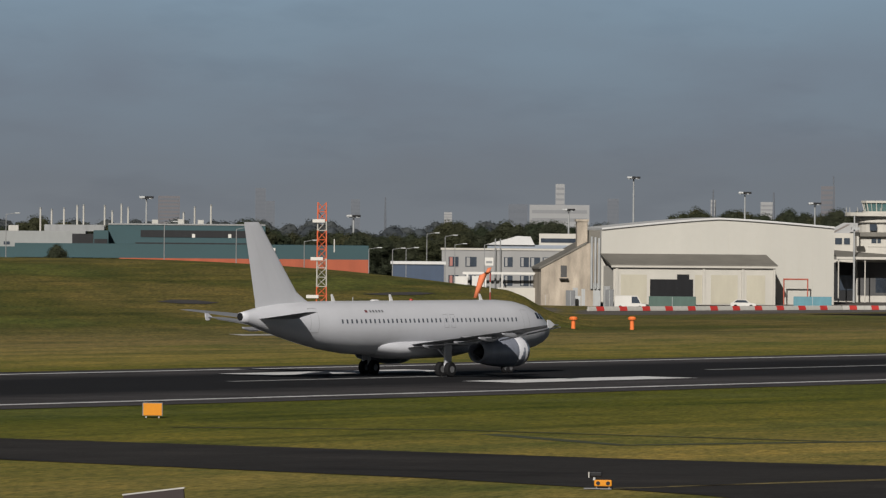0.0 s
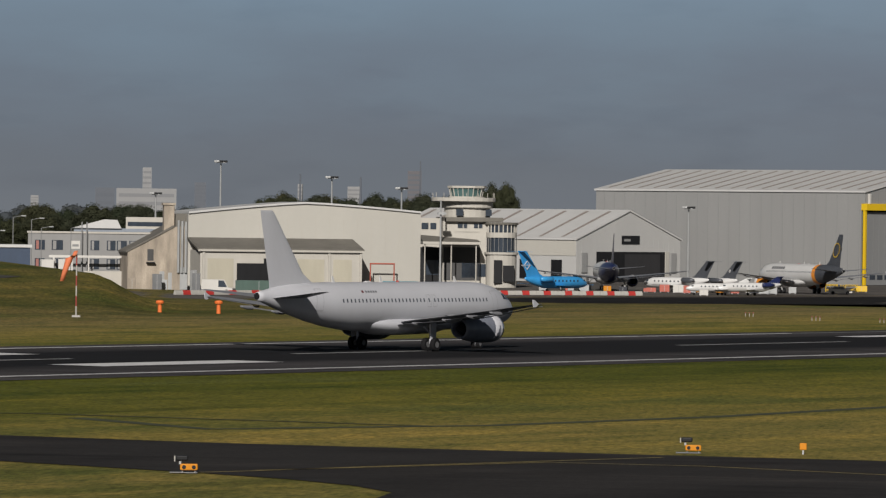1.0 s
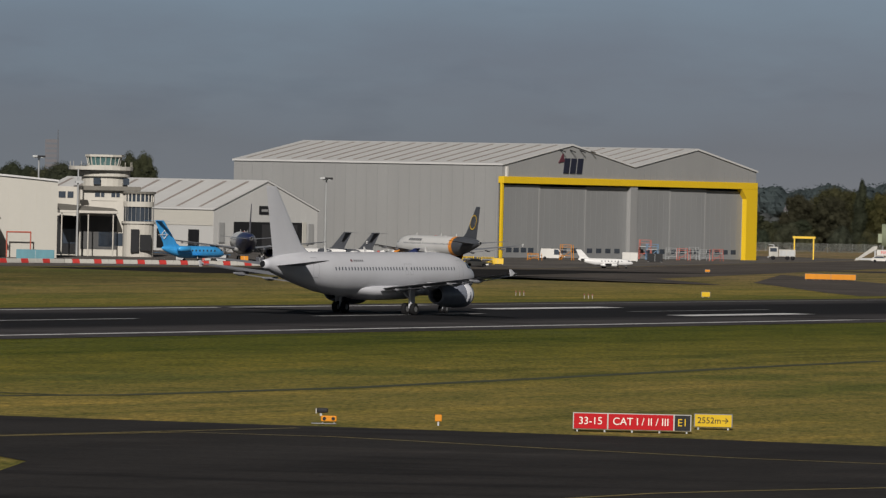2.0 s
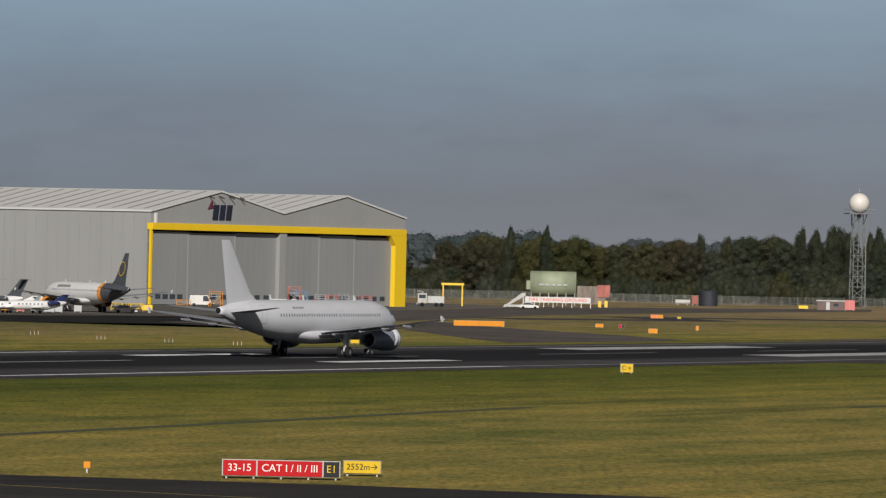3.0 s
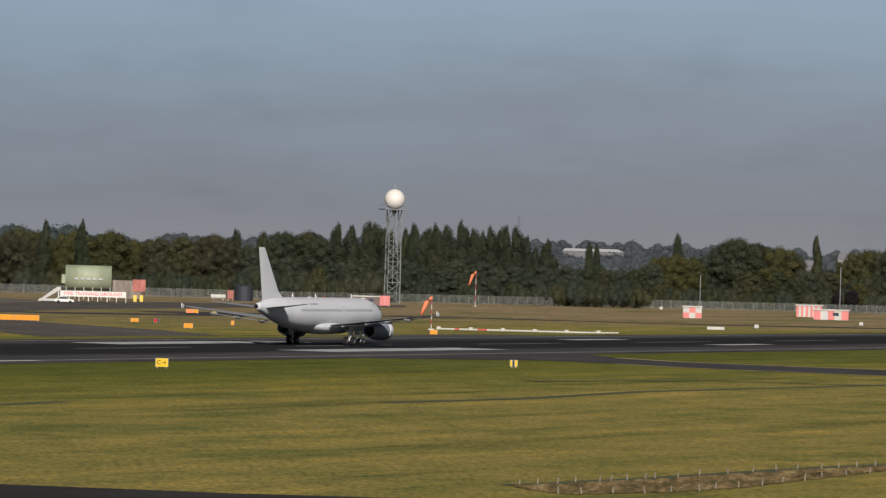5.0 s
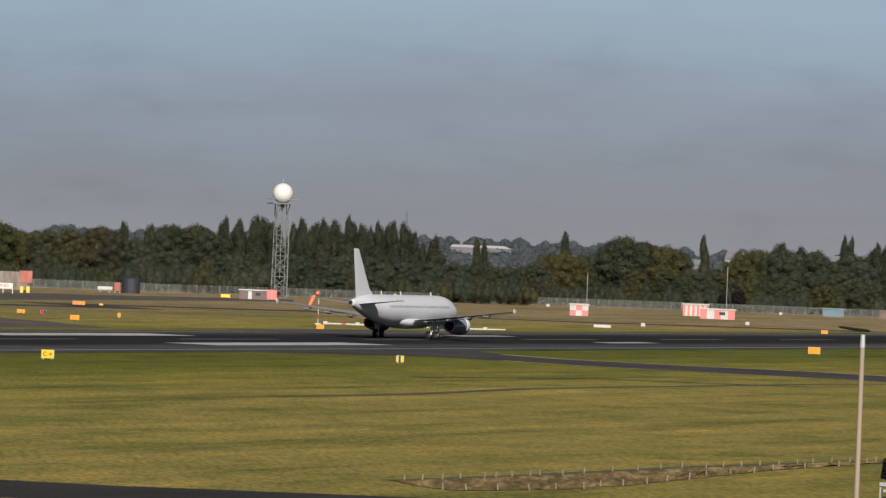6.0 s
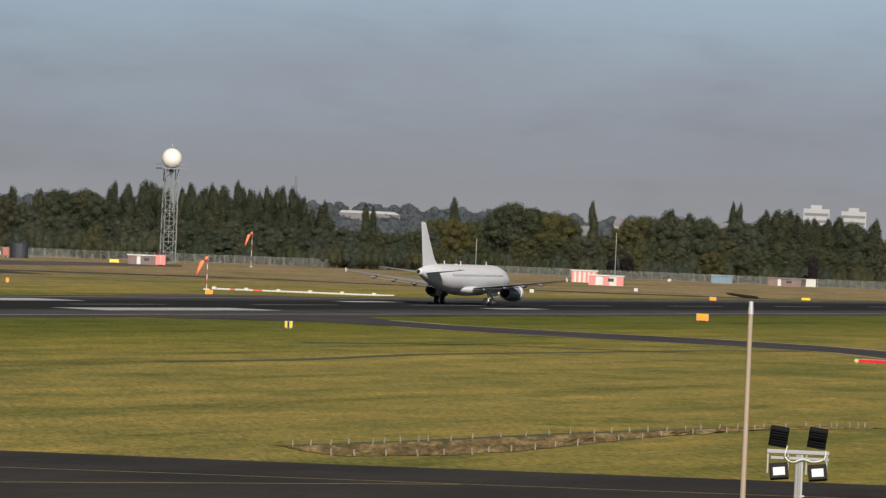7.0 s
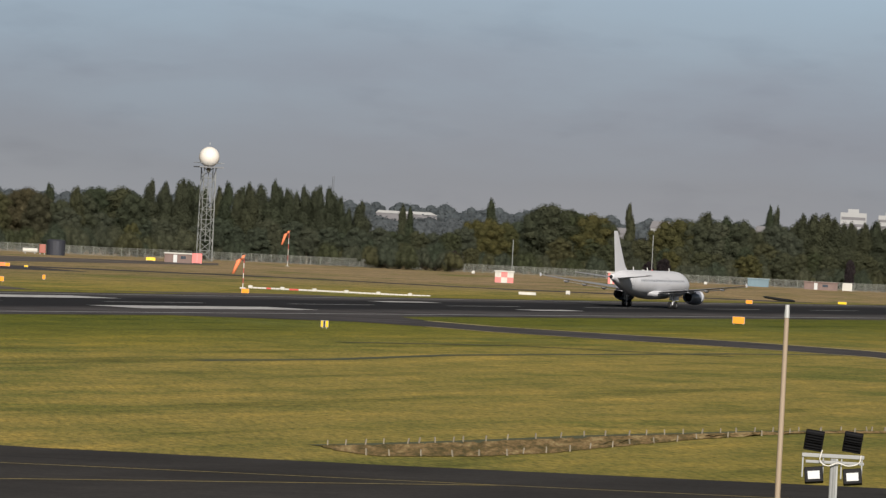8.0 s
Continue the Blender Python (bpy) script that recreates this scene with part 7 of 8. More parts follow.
def car(m, mat, label, van=False, group="parked cars"):
    """A small road vehicle: body, glazing, wheels."""
    top = thing("van" if van else "car", m, label, "vehicle", group)
    l, w, h = (5.2, 1.95, 2.3) if van else (4.3, 1.75, 1.5)
    side = [(-l / 2, 0.35), (l / 2, 0.35), (l / 2, 0.85), (l * 0.36, 1.0), (l * 0.24, h - 0.05), (l * 0.18, h), (-l * 0.47, h), (-l / 2, 1.1)] if van else [(-l / 2, 0.35), (l / 2, 0.35), (l / 2, 0.8), (l * 0.27, 0.95), (l * 0.12, h - 0.04), (-l * 0.25, h), (-l * 0.44, 0.98), (-l / 2, 0.9)]
    part("body", prism(bmesh.new(), side, -w / 2, w / 2), mat, top)
    gl = [(l * 0.33, 1.05), (l * 0.22, h - 0.15), (l * 0.05, h - 0.15), (l * 0.05, 1.05)] if van else [(l * 0.22, 0.98), (l * 0.1, h - 0.1), (-l * 0.24, h - 0.1), (-l * 0.38, 1.0)]
    for s in (-1, 1):
        part("side_window", prism(bmesh.new(), gl, s * (w / 2 + 0.012) - 0.008, s * (w / 2 + 0.012) + 0.008), GLASS_DARK, top)
    for x in (-l * 0.31, l * 0.31):
        for s in (-1, 1):
            bm = bmesh.new()
            loft(bm, [[(x + 0.33 * math.cos(a * 0.5236), s * (w / 2 - 0.1) + dy, 0.33 + 0.33 * math.sin(a * 0.5236)) for a in range(12)] for dy in (-0.12, 0.12)])
            part("wheel", bm, TYRE, top)
    return top


CAR_DARK, CAR_BLUE = plain("dark_car_paint", (0.04, 0.042, 0.05), 0.3), plain("blue_car_paint", (0.012, 0.024, 0.06), 0.4)
car(facing((-559.8, 691.9), gz(*(-559.8, 691.9))), WEATHERED, "white van parked behind the mound")
for px, mt in (((-558.7, 695.4), CAR_DARK), ((-556.0, 695.0), CAR_DARK), ((-554.7, 696.0), CAR_BLUE)):
    car(facing(px, gz(*px)), mt, "dark parked car behind the mound")


# ---- apron edge barrier ----
def barrier_run(a, b, n):
    first = None
    for i in range(n):
        p = (a[0] + (b[0] - a[0]) * i / n, a[1] + (b[1] - a[1]) * i / n)
        ang = math.degrees(math.atan2(b[1] - a[1], b[0] - a[0]))
        w = math.hypot(b[0] - a[0], b[1] - a[1]) / n
        bar = part("barrier", loft(bmesh.new(), [[(x0, -d, z), (x1, -d, z), (x1, d, z), (x0, d, z)] for x0, x1, d, z in ((0.02, w - 0.02, 0.28, 0), (0.02, w - 0.02, 0.26, 0.25), (0.05, w - 0.05, 0.12, 0.68), (0.08, w - 0.08, 0.10, 0.72))]), RED if i % 3 == 1 else WEATHERED)
        bar.matrix_basis = pose(p[0], p[1], -1.78, 0, 0, ang)
        tagged(bar, "red plastic apron barrier block" if i % 3 == 1 else "white plastic apron barrier block", "barrier", "apron edge barriers")


barrier_run((-539.8, 714.1), (-530.1, 772.1), 34)
barrier_run((-530.1, 772.4), (-511.1, 810.2), 30)


# ---- parked aircraft ----
FIN_DARK = plain("charcoal_fin", (0.06, 0.065, 0.075), 0.35)
ORANGE_BAND = plain("orange_livery", (0.72, 0.26, 0.03), 0.35)
NAVY_FIN = plain("navy_livery", (0.018, 0.026, 0.085), 0.3)
SKY_BLUE = plain("sky_blue_livery", (0.04, 0.28, 0.60), 0.3)
parked = jetliner(pose(-517.2, 873.9, -1.78, 0, 0, 56), "white parked airliner with charcoal fin and orange band", PAINT_WHITE, FIN_DARK, ORANGE_BAND, 0.93, registration=False)
for y0, y1, mt, nm in ((-9.2, -10.5, ORANGE_BAND, "orange_band"), (-10.5, -13.0, FIN_DARK, "tail_paint"), (-13.0, -15.5, FIN_DARK, "tail_paint"), (-15.5, -17.5, FIN_DARK, "tail_paint"), (-17.5, -19.2, FIN_DARK, "tail_paint"), (-19.2, -19.85, FIN_DARK, "tail_paint")):
    def at(y):
        for a, b in zip(HULL, HULL[1:]):
            if b[0] <= y <= a[0]:
                t = (a[0] - y) / (a[0] - b[0])
                return oval(y, *(a[i] + (b[i] - a[i]) * t + (0.015 if i > 1 else 0) for i in (1, 2, 3)), 32)
    part(nm, loft(bmesh.new(), [at(y0), at(y1)], caps=False), mt, parked, smooth=True)
for s in (-1, 1):
    for k in range(6):
        part("brand_bar", skin_patch(8.6 - k * 1.0, 9.3 - k * 1.0, 4.75, 5.25, s, 0.015, 2, 2), FIN_DARK, parked)
    ring = bmesh.new()
    for i in range(20):
        a0, a1 = 2 * math.pi * i / 20, 2 * math.pi * (i + 0.9) / 20
        y = -17.0
        q = [(s * (0.24 + 0.0), y - 0.25 * 0 + r * math.cos(a) - (8.8 + r * math.sin(a) - 8.8) * 0.35, 8.7 + r * math.sin(a)) for r, a in ((1.25, a0), (1.45, a0), (1.45, a1), (1.25, a1))]
        ring.faces.new([ring.verts.new(v) for v in q])
    part("fin_emblem", ring, YELLOW, parked, "yellow ring emblem")
navy = jetliner(pose(-552.1, 862.8, -1.78, 0, 0, 37), "white parked airliner with a navy blue tail", PAINT_WHITE, NAVY_FIN, NAVY_FIN, 0.90, fences=False, registration=False)
for y0, y1 in ((-4.0, -5.5), (-5.5, -8.0), (-8.0, -10.5), (-10.5, -13.0), (-13.0, -15.5), (-15.5, -17.5), (-17.5, -19.2), (-19.2, -19.85)):
    part("tail_paint", loft(bmesh.new(), [at(y0), at(y1)], caps=False), NAVY_FIN, navy, smooth=True)


def light_plane(m, label, length, body_mat, tail_mat, t_tail=True, props=True, height=None, name="parked_aircraft", root=1.0, sweep=0.0):
    """A small twin: hull, high or low wing, fin, tailplane, two engines, gear. Origin under its middle, nose along y."""
    k = length / 20.0
    top = thing(name, m, label, "aircraft")
    st = [(10, 1.9, 0.08, 0.08), (9.6, 1.95, 0.45, 0.45), (8.6, 2.05, 0.85, 0.85), (7, 2.2, 1.15, 1.2), (4, 2.25, 1.2, 1.25), (-4, 2.25, 1.2, 1.25), (-7, 2.6, 0.85, 0.9), (-9.6, 3.0, 0.25, 0.35), (-10, 3.05, 0.1, 0.15)]
    part("fuselage", loft(bmesh.new(), [oval(y * k, z * k, w * k, h * k, 20) for y, z, w, h in st]), body_mat, top, smooth=True)
    zt = (height or 7.0) / k
    part("fin", loft(bmesh.new(), [upright_section(z * k, le * k, te * k, 0.10) for z, le, te in ((2.9, -9.4 + 4.4 * root, -9.4), (4.0, -9.6 + 3.0 * root, -9.6), (zt, -10.8 - sweep + 1.9 * root, -10.8 - sweep))]), tail_mat, top)
    zz = zt - 0.15 if t_tail else 3.3
    yy = -9.6 - sweep if t_tail else -8.2
    for s in (-1, 1):
        part("tailplane", loft(bmesh.new(), [wing_section(s * x * k, (yy + a) * k, (yy + b) * k, zz * k, 0.1) for x, a, b in ((0.0, 0.7, -1.0), (3.4, -0.4, -1.2))]), tail_mat, top)
        wz = 3.4 if props and length > 18 else 1.6
        part("wing", loft(bmesh.new(), [wing_section(s * x * k, a * k, b * k, (wz + dz) * k, 0.13) for x, a, b, dz in ((0.3, 1.6, -1.3, 0), (4.0, 1.3, -1.2, 0.05), (10.0, 0.2, -1.0, 0.3))]), body_mat, top)
        if props:
            e = part("engine", loft(bmesh.new(), [oval(y * k, (wz - 0.35) * k, w * k, w * k, 12, s * 3.6 * k) for y, w in ((3.6, 0.15), (3.2, 0.5), (1.5, 0.62), (-1.6, 0.5), (-2.6, 0.2))]), body_mat, top, smooth=True)
            for a in range(4):
                part("blade", boxes((s * 3.6 * k - 0.1, s * 3.6 * k + 0.1, 3.62 * k, 3.68 * k, 0, 1.6 * k)), BLACK, e).matrix_basis = pose(s * 3.6 * k, 0, (wz - 0.35) * k) @ pose(0, 0, 0, 0, 45 + a * 90, 0) @ pose(-s * 3.6 * k, 0, 0)
        else:
            part("engine", loft(bmesh.new(), [oval(y * k, 2.9 * k, w * k, w * k, 12, s * 1.75 * k) for y, w in ((-3.2, 0.45), (-3.6, 0.62), (-5.6, 0.58), (-6.8, 0.36))]), tail_mat, top, smooth=True)
        g = part("main_gear_leg", tube(bmesh.new(), (s * 1.7 * k, -0.6 * k, 1.6 * k), (s * 1.9 * k, -0.6 * k, 0.3 * k), 0.1 * k), STEEL, top)
        part("tyre", wheel_mesh(bmesh.new(), s * 1.9 * k, -0.6 * k, 0.42 * k, 0.42 * k, 0.3 * k, 12), TYRE, g)
        for j in range(7):
            y = 5.6 - j * 1.2
            part("cabin_window", boxes((s * 1.2 * k - 0.02, s * 1.2 * k + 0.02, (y - 0.2) * k, (y + 0.2) * k, 2.4 * k, 2.75 * k)), GLASS_DARK, top)
        part("cockpit_window", boxes((s * 0.62 * k - 0.25 * k, s * 0.62 * k + 0.22 * k, 7.9 * k, 8.5 * k, 2.5 * k, 2.85 * k)), GLASS_DARK, top)
    g = part("nose_gear_leg", tube(bmesh.new(), (0, 7.4 * k, 1.4 * k), (0, 7.5 * k, 0.3 * k), 0.08 * k), STEEL, top)
    part("tyre", wheel_mesh(bmesh.new(), 0, 7.5 * k, 0.35 * k, 0.35 * k, 0.25 * k, 12), TYRE, g)
    return top


blue = light_plane(facing((-532.3, 815.4), -1.78, -40), "sky blue regional airliner parked on the apron", 17, SKY_BLUE, SKY_BLUE, True, False, 7.4, root=1.45, sweep=1.5)
for s in (-1, 1):
    bm = bmesh.new()
    for q in range(4):
        a0, a1 = math.pi / 2 * q, math.pi / 2 * (q + 1)
        tube(bm, (s * 0.21, -8.15 + 0.75 * math.cos(a0), 4.9 + 0.75 * math.sin(a0)), (s * 0.21, -8.15 + 0.75 * math.cos(a1), 4.9 + 0.75 * math.sin(a1)), 0.06, n=5)
    tube(bm, (s * 0.21, -9.2, 4.9), (s * 0.21, -7.1, 4.9), 0.06, n=5)
    part("fin_emblem", bm, PAINT_WHITE, blue, "white outline emblem")
light_plane(facing((-533.4, 857.2), -1.78, 50), "white business jet with a black tail", 15.5, PAINT_WHITE, FIN_DARK, True, False, 5.8, root=1.3, sweep=0.9)
light_plane(facing((-528.8, 859.9), -1.78, 48), "white business jet with a black T-tail", 15.5, PAINT_WHITE, FIN_DARK, True, False, 5.8, root=1.3, sweep=0.9)
light_plane(facing((-509.7, 833.1), -1.78, 110), "small white business jet on the apron", 12, PAINT_WHITE, PAINT_WHITE, True, False, 3.0)
light_plane(facing((-505.2, 836.3), -1.78, 120), "small white jet with a blue tail", 13, PAINT_WHITE, NAVY_FIN, True, False, 3.4)
twin = light_plane(pose(-496.5, 897.9, -1.78, 0, 0, -49), "small white twin propeller aircraft taxiing past the hangar", 10.5, PAINT_WHITE, PAINT_WHITE, False, True, 3.4, name="light_aircraft")


# ---- apron equipment ----
def crate(p, z, w, d, h, mat, label, name="container"):
    top = thing(name, facing(p, z), label, "container")
    part("body", boxes((-w / 2, w / 2, 0, d, 0.12, h), bevel=0.05), mat, top)
    part("skid", boxes((-w / 2 + 0.1, -w / 2 + 0.3, 0.05, d - 0.05, 0, 0.12), (w / 2 - 0.3, w / 2 - 0.1, 0.05, d - 0.05, 0, 0.12)), STEEL, top)
    part("door_joint", boxes((-0.03, 0.03, -0.02, 0.0, 0.2, h - 0.1)), STEEL, top)


crate((-549.1, 1006.7), -1.8, 3.2, 2.4, 1.9, WHITE, "white equipment container by the hangar doors")
crate((-543.9, 1007.9), -1.8, 3.2, 2.2, 1.8, BLACK, "black equipment container by the hangar doors")
crate((-553.5, 755.9), -1.8, 8.0, 2.2, 2.0, plain("green_boards", (0.05, 0.09, 0.075), 0.7), "dark green low container beside the lean-to")
crate((-547.5, 788.8), -1.8, 6.6, 2.2, 1.9, plain("cyan_boards", (0.07, 0.19, 0.23), 0.6), "pale blue-green skip before the white hangar")
car(facing((-564.8, 1001.9), -1.8), WHITE, "white van before the hangar doors", True, "apron vehicles")
car(facing((-507.2, 871.6), -1.8), WHITE, "white apron car beside the airliner", False, "apron vehicles")
car(facing((-548.4, 769.4), -1.8), WHITE, "white car parked by the lean-to", False, "apron vehicles")
car(facing((-548.5, 737.2), -1.8), WHITE, "white van parked by the lean-to", True, "apron vehicles")
car(facing((-585.3, 878.1), -1.8), WHITE, "white apron truck before the terminal", True, "apron vehicles")
car(facing((-601.8, 889.9), -1.8), WHITE, "white van before the terminal", True, "apron vehicles")
def fire_tender(p):
    """A boxy airfield truck: cab with windows, tank body, roof monitor, bumper and wheels."""
    top = thing("fire_tender", facing(p, -1.8), "white boxy airfield truck with a roof monitor", "vehicle", "apron vehicles")
    part("cab", boxes((-3.0, -0.9, -1.2, 1.2, 0.7, 3.0), bevel=0.12), WEATHERED, top)
    part("tank_body", boxes((-0.8, 3.0, -1.2, 1.2, 0.8, 2.4), bevel=0.08), WEATHERED, top)
    part("windscreen", boxes((-2.7, -1.2, -1.23, -1.19, 1.9, 2.7)), GLASS_DARK, top)
    part("monitor", tube(tube(bmesh.new(), (-1.9, 0, 3.0), (-1.9, 0, 3.4), 0.18), (-1.9, 0, 3.4), (-3.1, 0, 3.5), 0.09), STEEL, top)
    part("locker_door", boxes((-0.5, 0.9, -1.23, -1.19, 0.95, 2.1), (1.1, 2.7, -1.23, -1.19, 0.95, 2.1)), STEEL, top)
    part("bumper", boxes((-3.25, -2.95, -1.1, 1.1, 0.45, 0.85)), DULL, top)
    for x in (-2.0, 1.2, 2.4):
        for y in (-1.0, 1.0):
            part("wheel", loft(bmesh.new(), [[(x + 0.5 * math.cos(a * 0.5236), y + dy, 0.5 + 0.5 * math.sin(a * 0.5236)) for a in range(12)] for dy in (-0.2, 0.2)]), TYRE, top)


fire_tender((-566.1, 1109.2))
car(facing((-545.2, 1116.9), -1.8), WHITE, "white car near the training rig", False, "apron vehicles")


def stepladder(p, z, mat, label, h=4.5, w=3.0):
    """A docking stand of tubes with a platform and rails."""
    top = thing("access_stand", facing(p, z, rnd.uniform(-30, 30)), label, "access stand", "access stands on the apron")
    for sx in (-1, 1):
        for sy in (0, 1):
            part("leg", tube(bmesh.new(), (sx * w / 2, sy * 1.5, 0), (sx * w / 2 * 0.9, sy * 1.5, h), 0.07, n=5), mat, top)
    part("platform", boxes((-w / 2, w / 2, 0, 1.5, h * 0.65, h * 0.65 + 0.1)), STEEL, top)
    bm = bmesh.new()
    for zz in (h * 0.3, h * 0.85, h):
        tube(bm, (-w / 2, 0, zz), (w / 2, 0, zz), 0.05, n=5)
    tube(bm, (-w / 2, 0, 0.1), (w / 2, 0, h * 0.65), 0.05, n=5)
    part("rail", bm, mat, top)


RUST, STANDBLUE = plain("red_oxide", (0.40, 0.10, 0.07), 0.6), plain("stand_blue", (0.10, 0.20, 0.33), 0.6)
for px, mt, hh in (((-569.5, 1050.6), RUST, 4.2), ((-564.1, 1043.8), STANDBLUE, 3.4), ((-564.0, 1052.5), STEEL, 2.6), ((-558.7, 1047.7), RUST, 2.6), ((-563.8, 1062.6), STEEL, 2.8), ((-558.5, 1057.7), STEEL, 2.4), ((-553.2, 1053.6), RUST, 2.6), ((-559.7, 998.3), AMBER, 3.2), ((-559.9, 985.0), AMBER, 1.4),
                   ((-593.5, 1117.0), RUST, 2.4), ((-586.3, 1095.5), STEEL, 2.2), ((-589.2, 1118.6), STEEL, 2.0), ((-523.6, 903.9), YELLOW, 1.4), ((-528.2, 904.4), YELLOW, 1.4)):
    stepladder(px, -1.8, mt, "tubular aircraft access stand on the apron", hh, 2.6)
for px, mt in (((-522.2, 842.9), RUST), ((-506.1, 822.5), WHITE), ((-517.3, 851.4), RUST), ((-512.7, 853.8), STEEL), ((-512.6, 856.5), STEEL), ((-526.2, 851.3), STEEL), ((-526.4, 846.8), WHITE), ((-523.4, 907.4), YELLOW), ((-614.5, 804.5), STEEL), ((-604.3, 795.4), plain("terracotta", (0.36, 0.16, 0.10), 0.8)), ((-608.3, 806.6), STEEL)):
    crate(px, -1.8, rnd.uniform(1.2, 2.2), 1.2, rnd.uniform(0.9, 1.7), mt, "small apron equipment cart", "equipment_cart")

SLATE = plain("slate_panels", (0.13, 0.135, 0.14), 0.7, vary=0.2, scale=1.5)
for px, w, h, mt, lab in (((-566.5, 744.5), 1.6, 2.9, SLATE, "grey slatted panel screen beside the shed"), ((-562.0, 749.5), 1.4, 3.1, SLATE, "grey slatted panel screen beside the shed"), ((-569.5, 741.5), 1.3, 2.2, BEIGE, "stained storage box by the shed wall"),
                          ((-567.6, 748.0), 1.0, 1.9, STEEL, "grey steel locker by the shed wall"), ((-564.6, 752.2), 1.2, 3.6, DULL, "tall dull steel cabinet by the shed")):
    crate(px, -1.8, w, 0.8, h, mt, lab, "storage_cabinet")
for k in range(16):
    t = (k + 0.5 * rnd.random()) / 16
    px = (-550.0 + 36.0 * t + rnd.uniform(-2, 2), 836.0 + 30.0 * t + rnd.uniform(-4, 4))
    crate(px, -1.8, rnd.uniform(0.8, 2.0), 1.1, rnd.uniform(0.7, 1.6), rnd.choice((WEATHERED, WEATHERED, RUST, STEEL, AMBER, CAR_DARK)), "small apron equipment cart", "equipment_cart")

# ---- far side of the airfield ----
RB = (-569.6, 1366.2)
rh = 23.14 + 1.8
rr_ = 2.73
top = thing("radar_tower", facing(RB, -1.8, 14), "steel lattice radar tower with a white radome", "radar tower")
w0 = 1.73
LAT = plain("lattice_grey", (0.16, 0.17, 0.168), 0.5, 0.3, vary=0.1)
for sx, sy in ((-1, -1), (1, -1), (1, 1), (-1, 1)):
    part("leg", tube(bmesh.new(), (sx * w0, sy * w0, 0), (sx * w0 * 0.92, sy * w0 * 0.92, rh), 0.15, 0.12, 6), LAT, top)
n = 9
for k in range(n):
    z0, z1 = rh * k / n, rh * (k + 1) / n
    for (ax, ay), (bx, by) in (((-1, -1), (1, -1)), ((1, -1), (1, 1)), ((1, 1), (-1, 1)), ((-1, 1), (-1, -1))):
        s = 1 if k % 2 else -1
        part("diagonal_brace", tube(bmesh.new(), (ax * w0, ay * w0, z0 if s > 0 else z1), (bx * w0, by * w0, z1 if s > 0 else z0), 0.09, n=5), LAT, top)
        part("cross_brace", tube(bmesh.new(), (ax * w0, ay * w0, z0), (bx * w0, by * w0, z0), 0.09, n=5), LAT, top)
part("platform", boxes((-w0 * 1.95, w0 * 1.95, -w0 * 1.95, w0 * 1.95, rh, rh + 0.3)), WING_DARK, top)
part("neck", tube(bmesh.new(), (0, 0, rh - 1.1), (0, 0, rh), 0.5, 0.6, 10), LAT, top)
part("stair_core", tube(bmesh.new(), (0, 0, rh * 0.2), (0, 0, rh), 0.12), LAT, top)
bm = bmesh.new()
for k in range(4):
    a, b = ((-1, -1), (1, -1), (1, 1), (-1, 1))[k], ((-1, -1), (1, -1), (1, 1), (-1, 1))[(k + 1) % 4]
    tube(bm, (a[0] * w0 * 1.95, a[1] * w0 * 1.95, rh + 1.3), (b[0] * w0 * 1.95, b[1] * w0 * 1.95, rh + 1.3), 0.06, n=4)
part("rail", bm, STEEL, top)
bm = bmesh.new()
bmesh.ops.create_uvsphere(bm, u_segments=32, v_segments=18, radius=rr_)
bmesh.ops.translate(bm, verts=bm.verts[:], vec=(0, 0, rh + 0.35 + rr_ * 0.93))
part("radome", bm, plain("radome_white", (0.50, 0.475, 0.44), 0.55, vary=0.04, scale=0.4), top, "white panelled radome", smooth=True)
part("lightning_rod", tube(bmesh.new(), (0, 0, rh + rr_ * 2.2), (0, 0, rh + rr_ * 2.2 + 0.8), 0.08), STEEL, top)


def hut(name, p, z, w, d, h, wall, roof, label, stripes=None, door=True):
    """A flat-roofed airfield hut with door and window."""
    top = thing(name, facing(p, z), label, "hut")
    part("wall", boxes((0, w, 0, d, 0, h)), wall, top)
    part("roof", boxes((-0.25, w + 0.25, -0.25, d + 0.25, h, h + 0.3)), roof, top)
    if stripes:
        n, rows = stripes[1], stripes[2]
        for i in range(n):
            for j in range(rows):
                if (i + j) % 2 == 0:
                    part("stripe_panel", boxes((w * i / n, w * (i + 1) / n, -0.05, -0.005, 0.05 + (h - 0.07) * j / rows, 0.05 + (h - 0.07) * (j + 1) / rows)), stripes[0], top)
    if door:
        part("window", boxes((w * 0.55, w * 0.72, -0.08, -0.01, h * 0.45, h * 0.78)), GLASS_DARK, top)
        part("door", boxes((w * 0.3, w * 0.3 + 0.95, -0.08, -0.01, 0.05, 2.0)), STEEL, top)
    return top


FADED = plain("faded_pink_red", (0.46, 0.13, 0.12), 0.6, vary=0.1)
BROWN_BOARD = plain("brown_boards", (0.11, 0.072, 0.062), 0.7, vary=0.15)
hut("radar_hut", (-543.7, 1278.3), -1.8, 7.4, 3, 2.2, BROWN_BOARD, WEATHERED, "low brown hut with a white roof edge")
crate((-535.9, 1280.8), -1.8, 2.5, 2.4, 2.6, FADED, "faded pink-red equipment cabinet by the tower", "equipment_cabinet")
hut("localiser_hut", (-450.7, 1351.4), -1.8, 6.6, 3, 2.9, WEATHERED, WEATHERED, "red and white striped airfield hut", (FADED, 11, 1), False)
hut("localiser_hut", (-428.5, 1298.3), -1.8, 8.6, 3, 2.3, WEATHERED, WEATHERED, "red and white striped low airfield hut", (FADED, 5, 1))
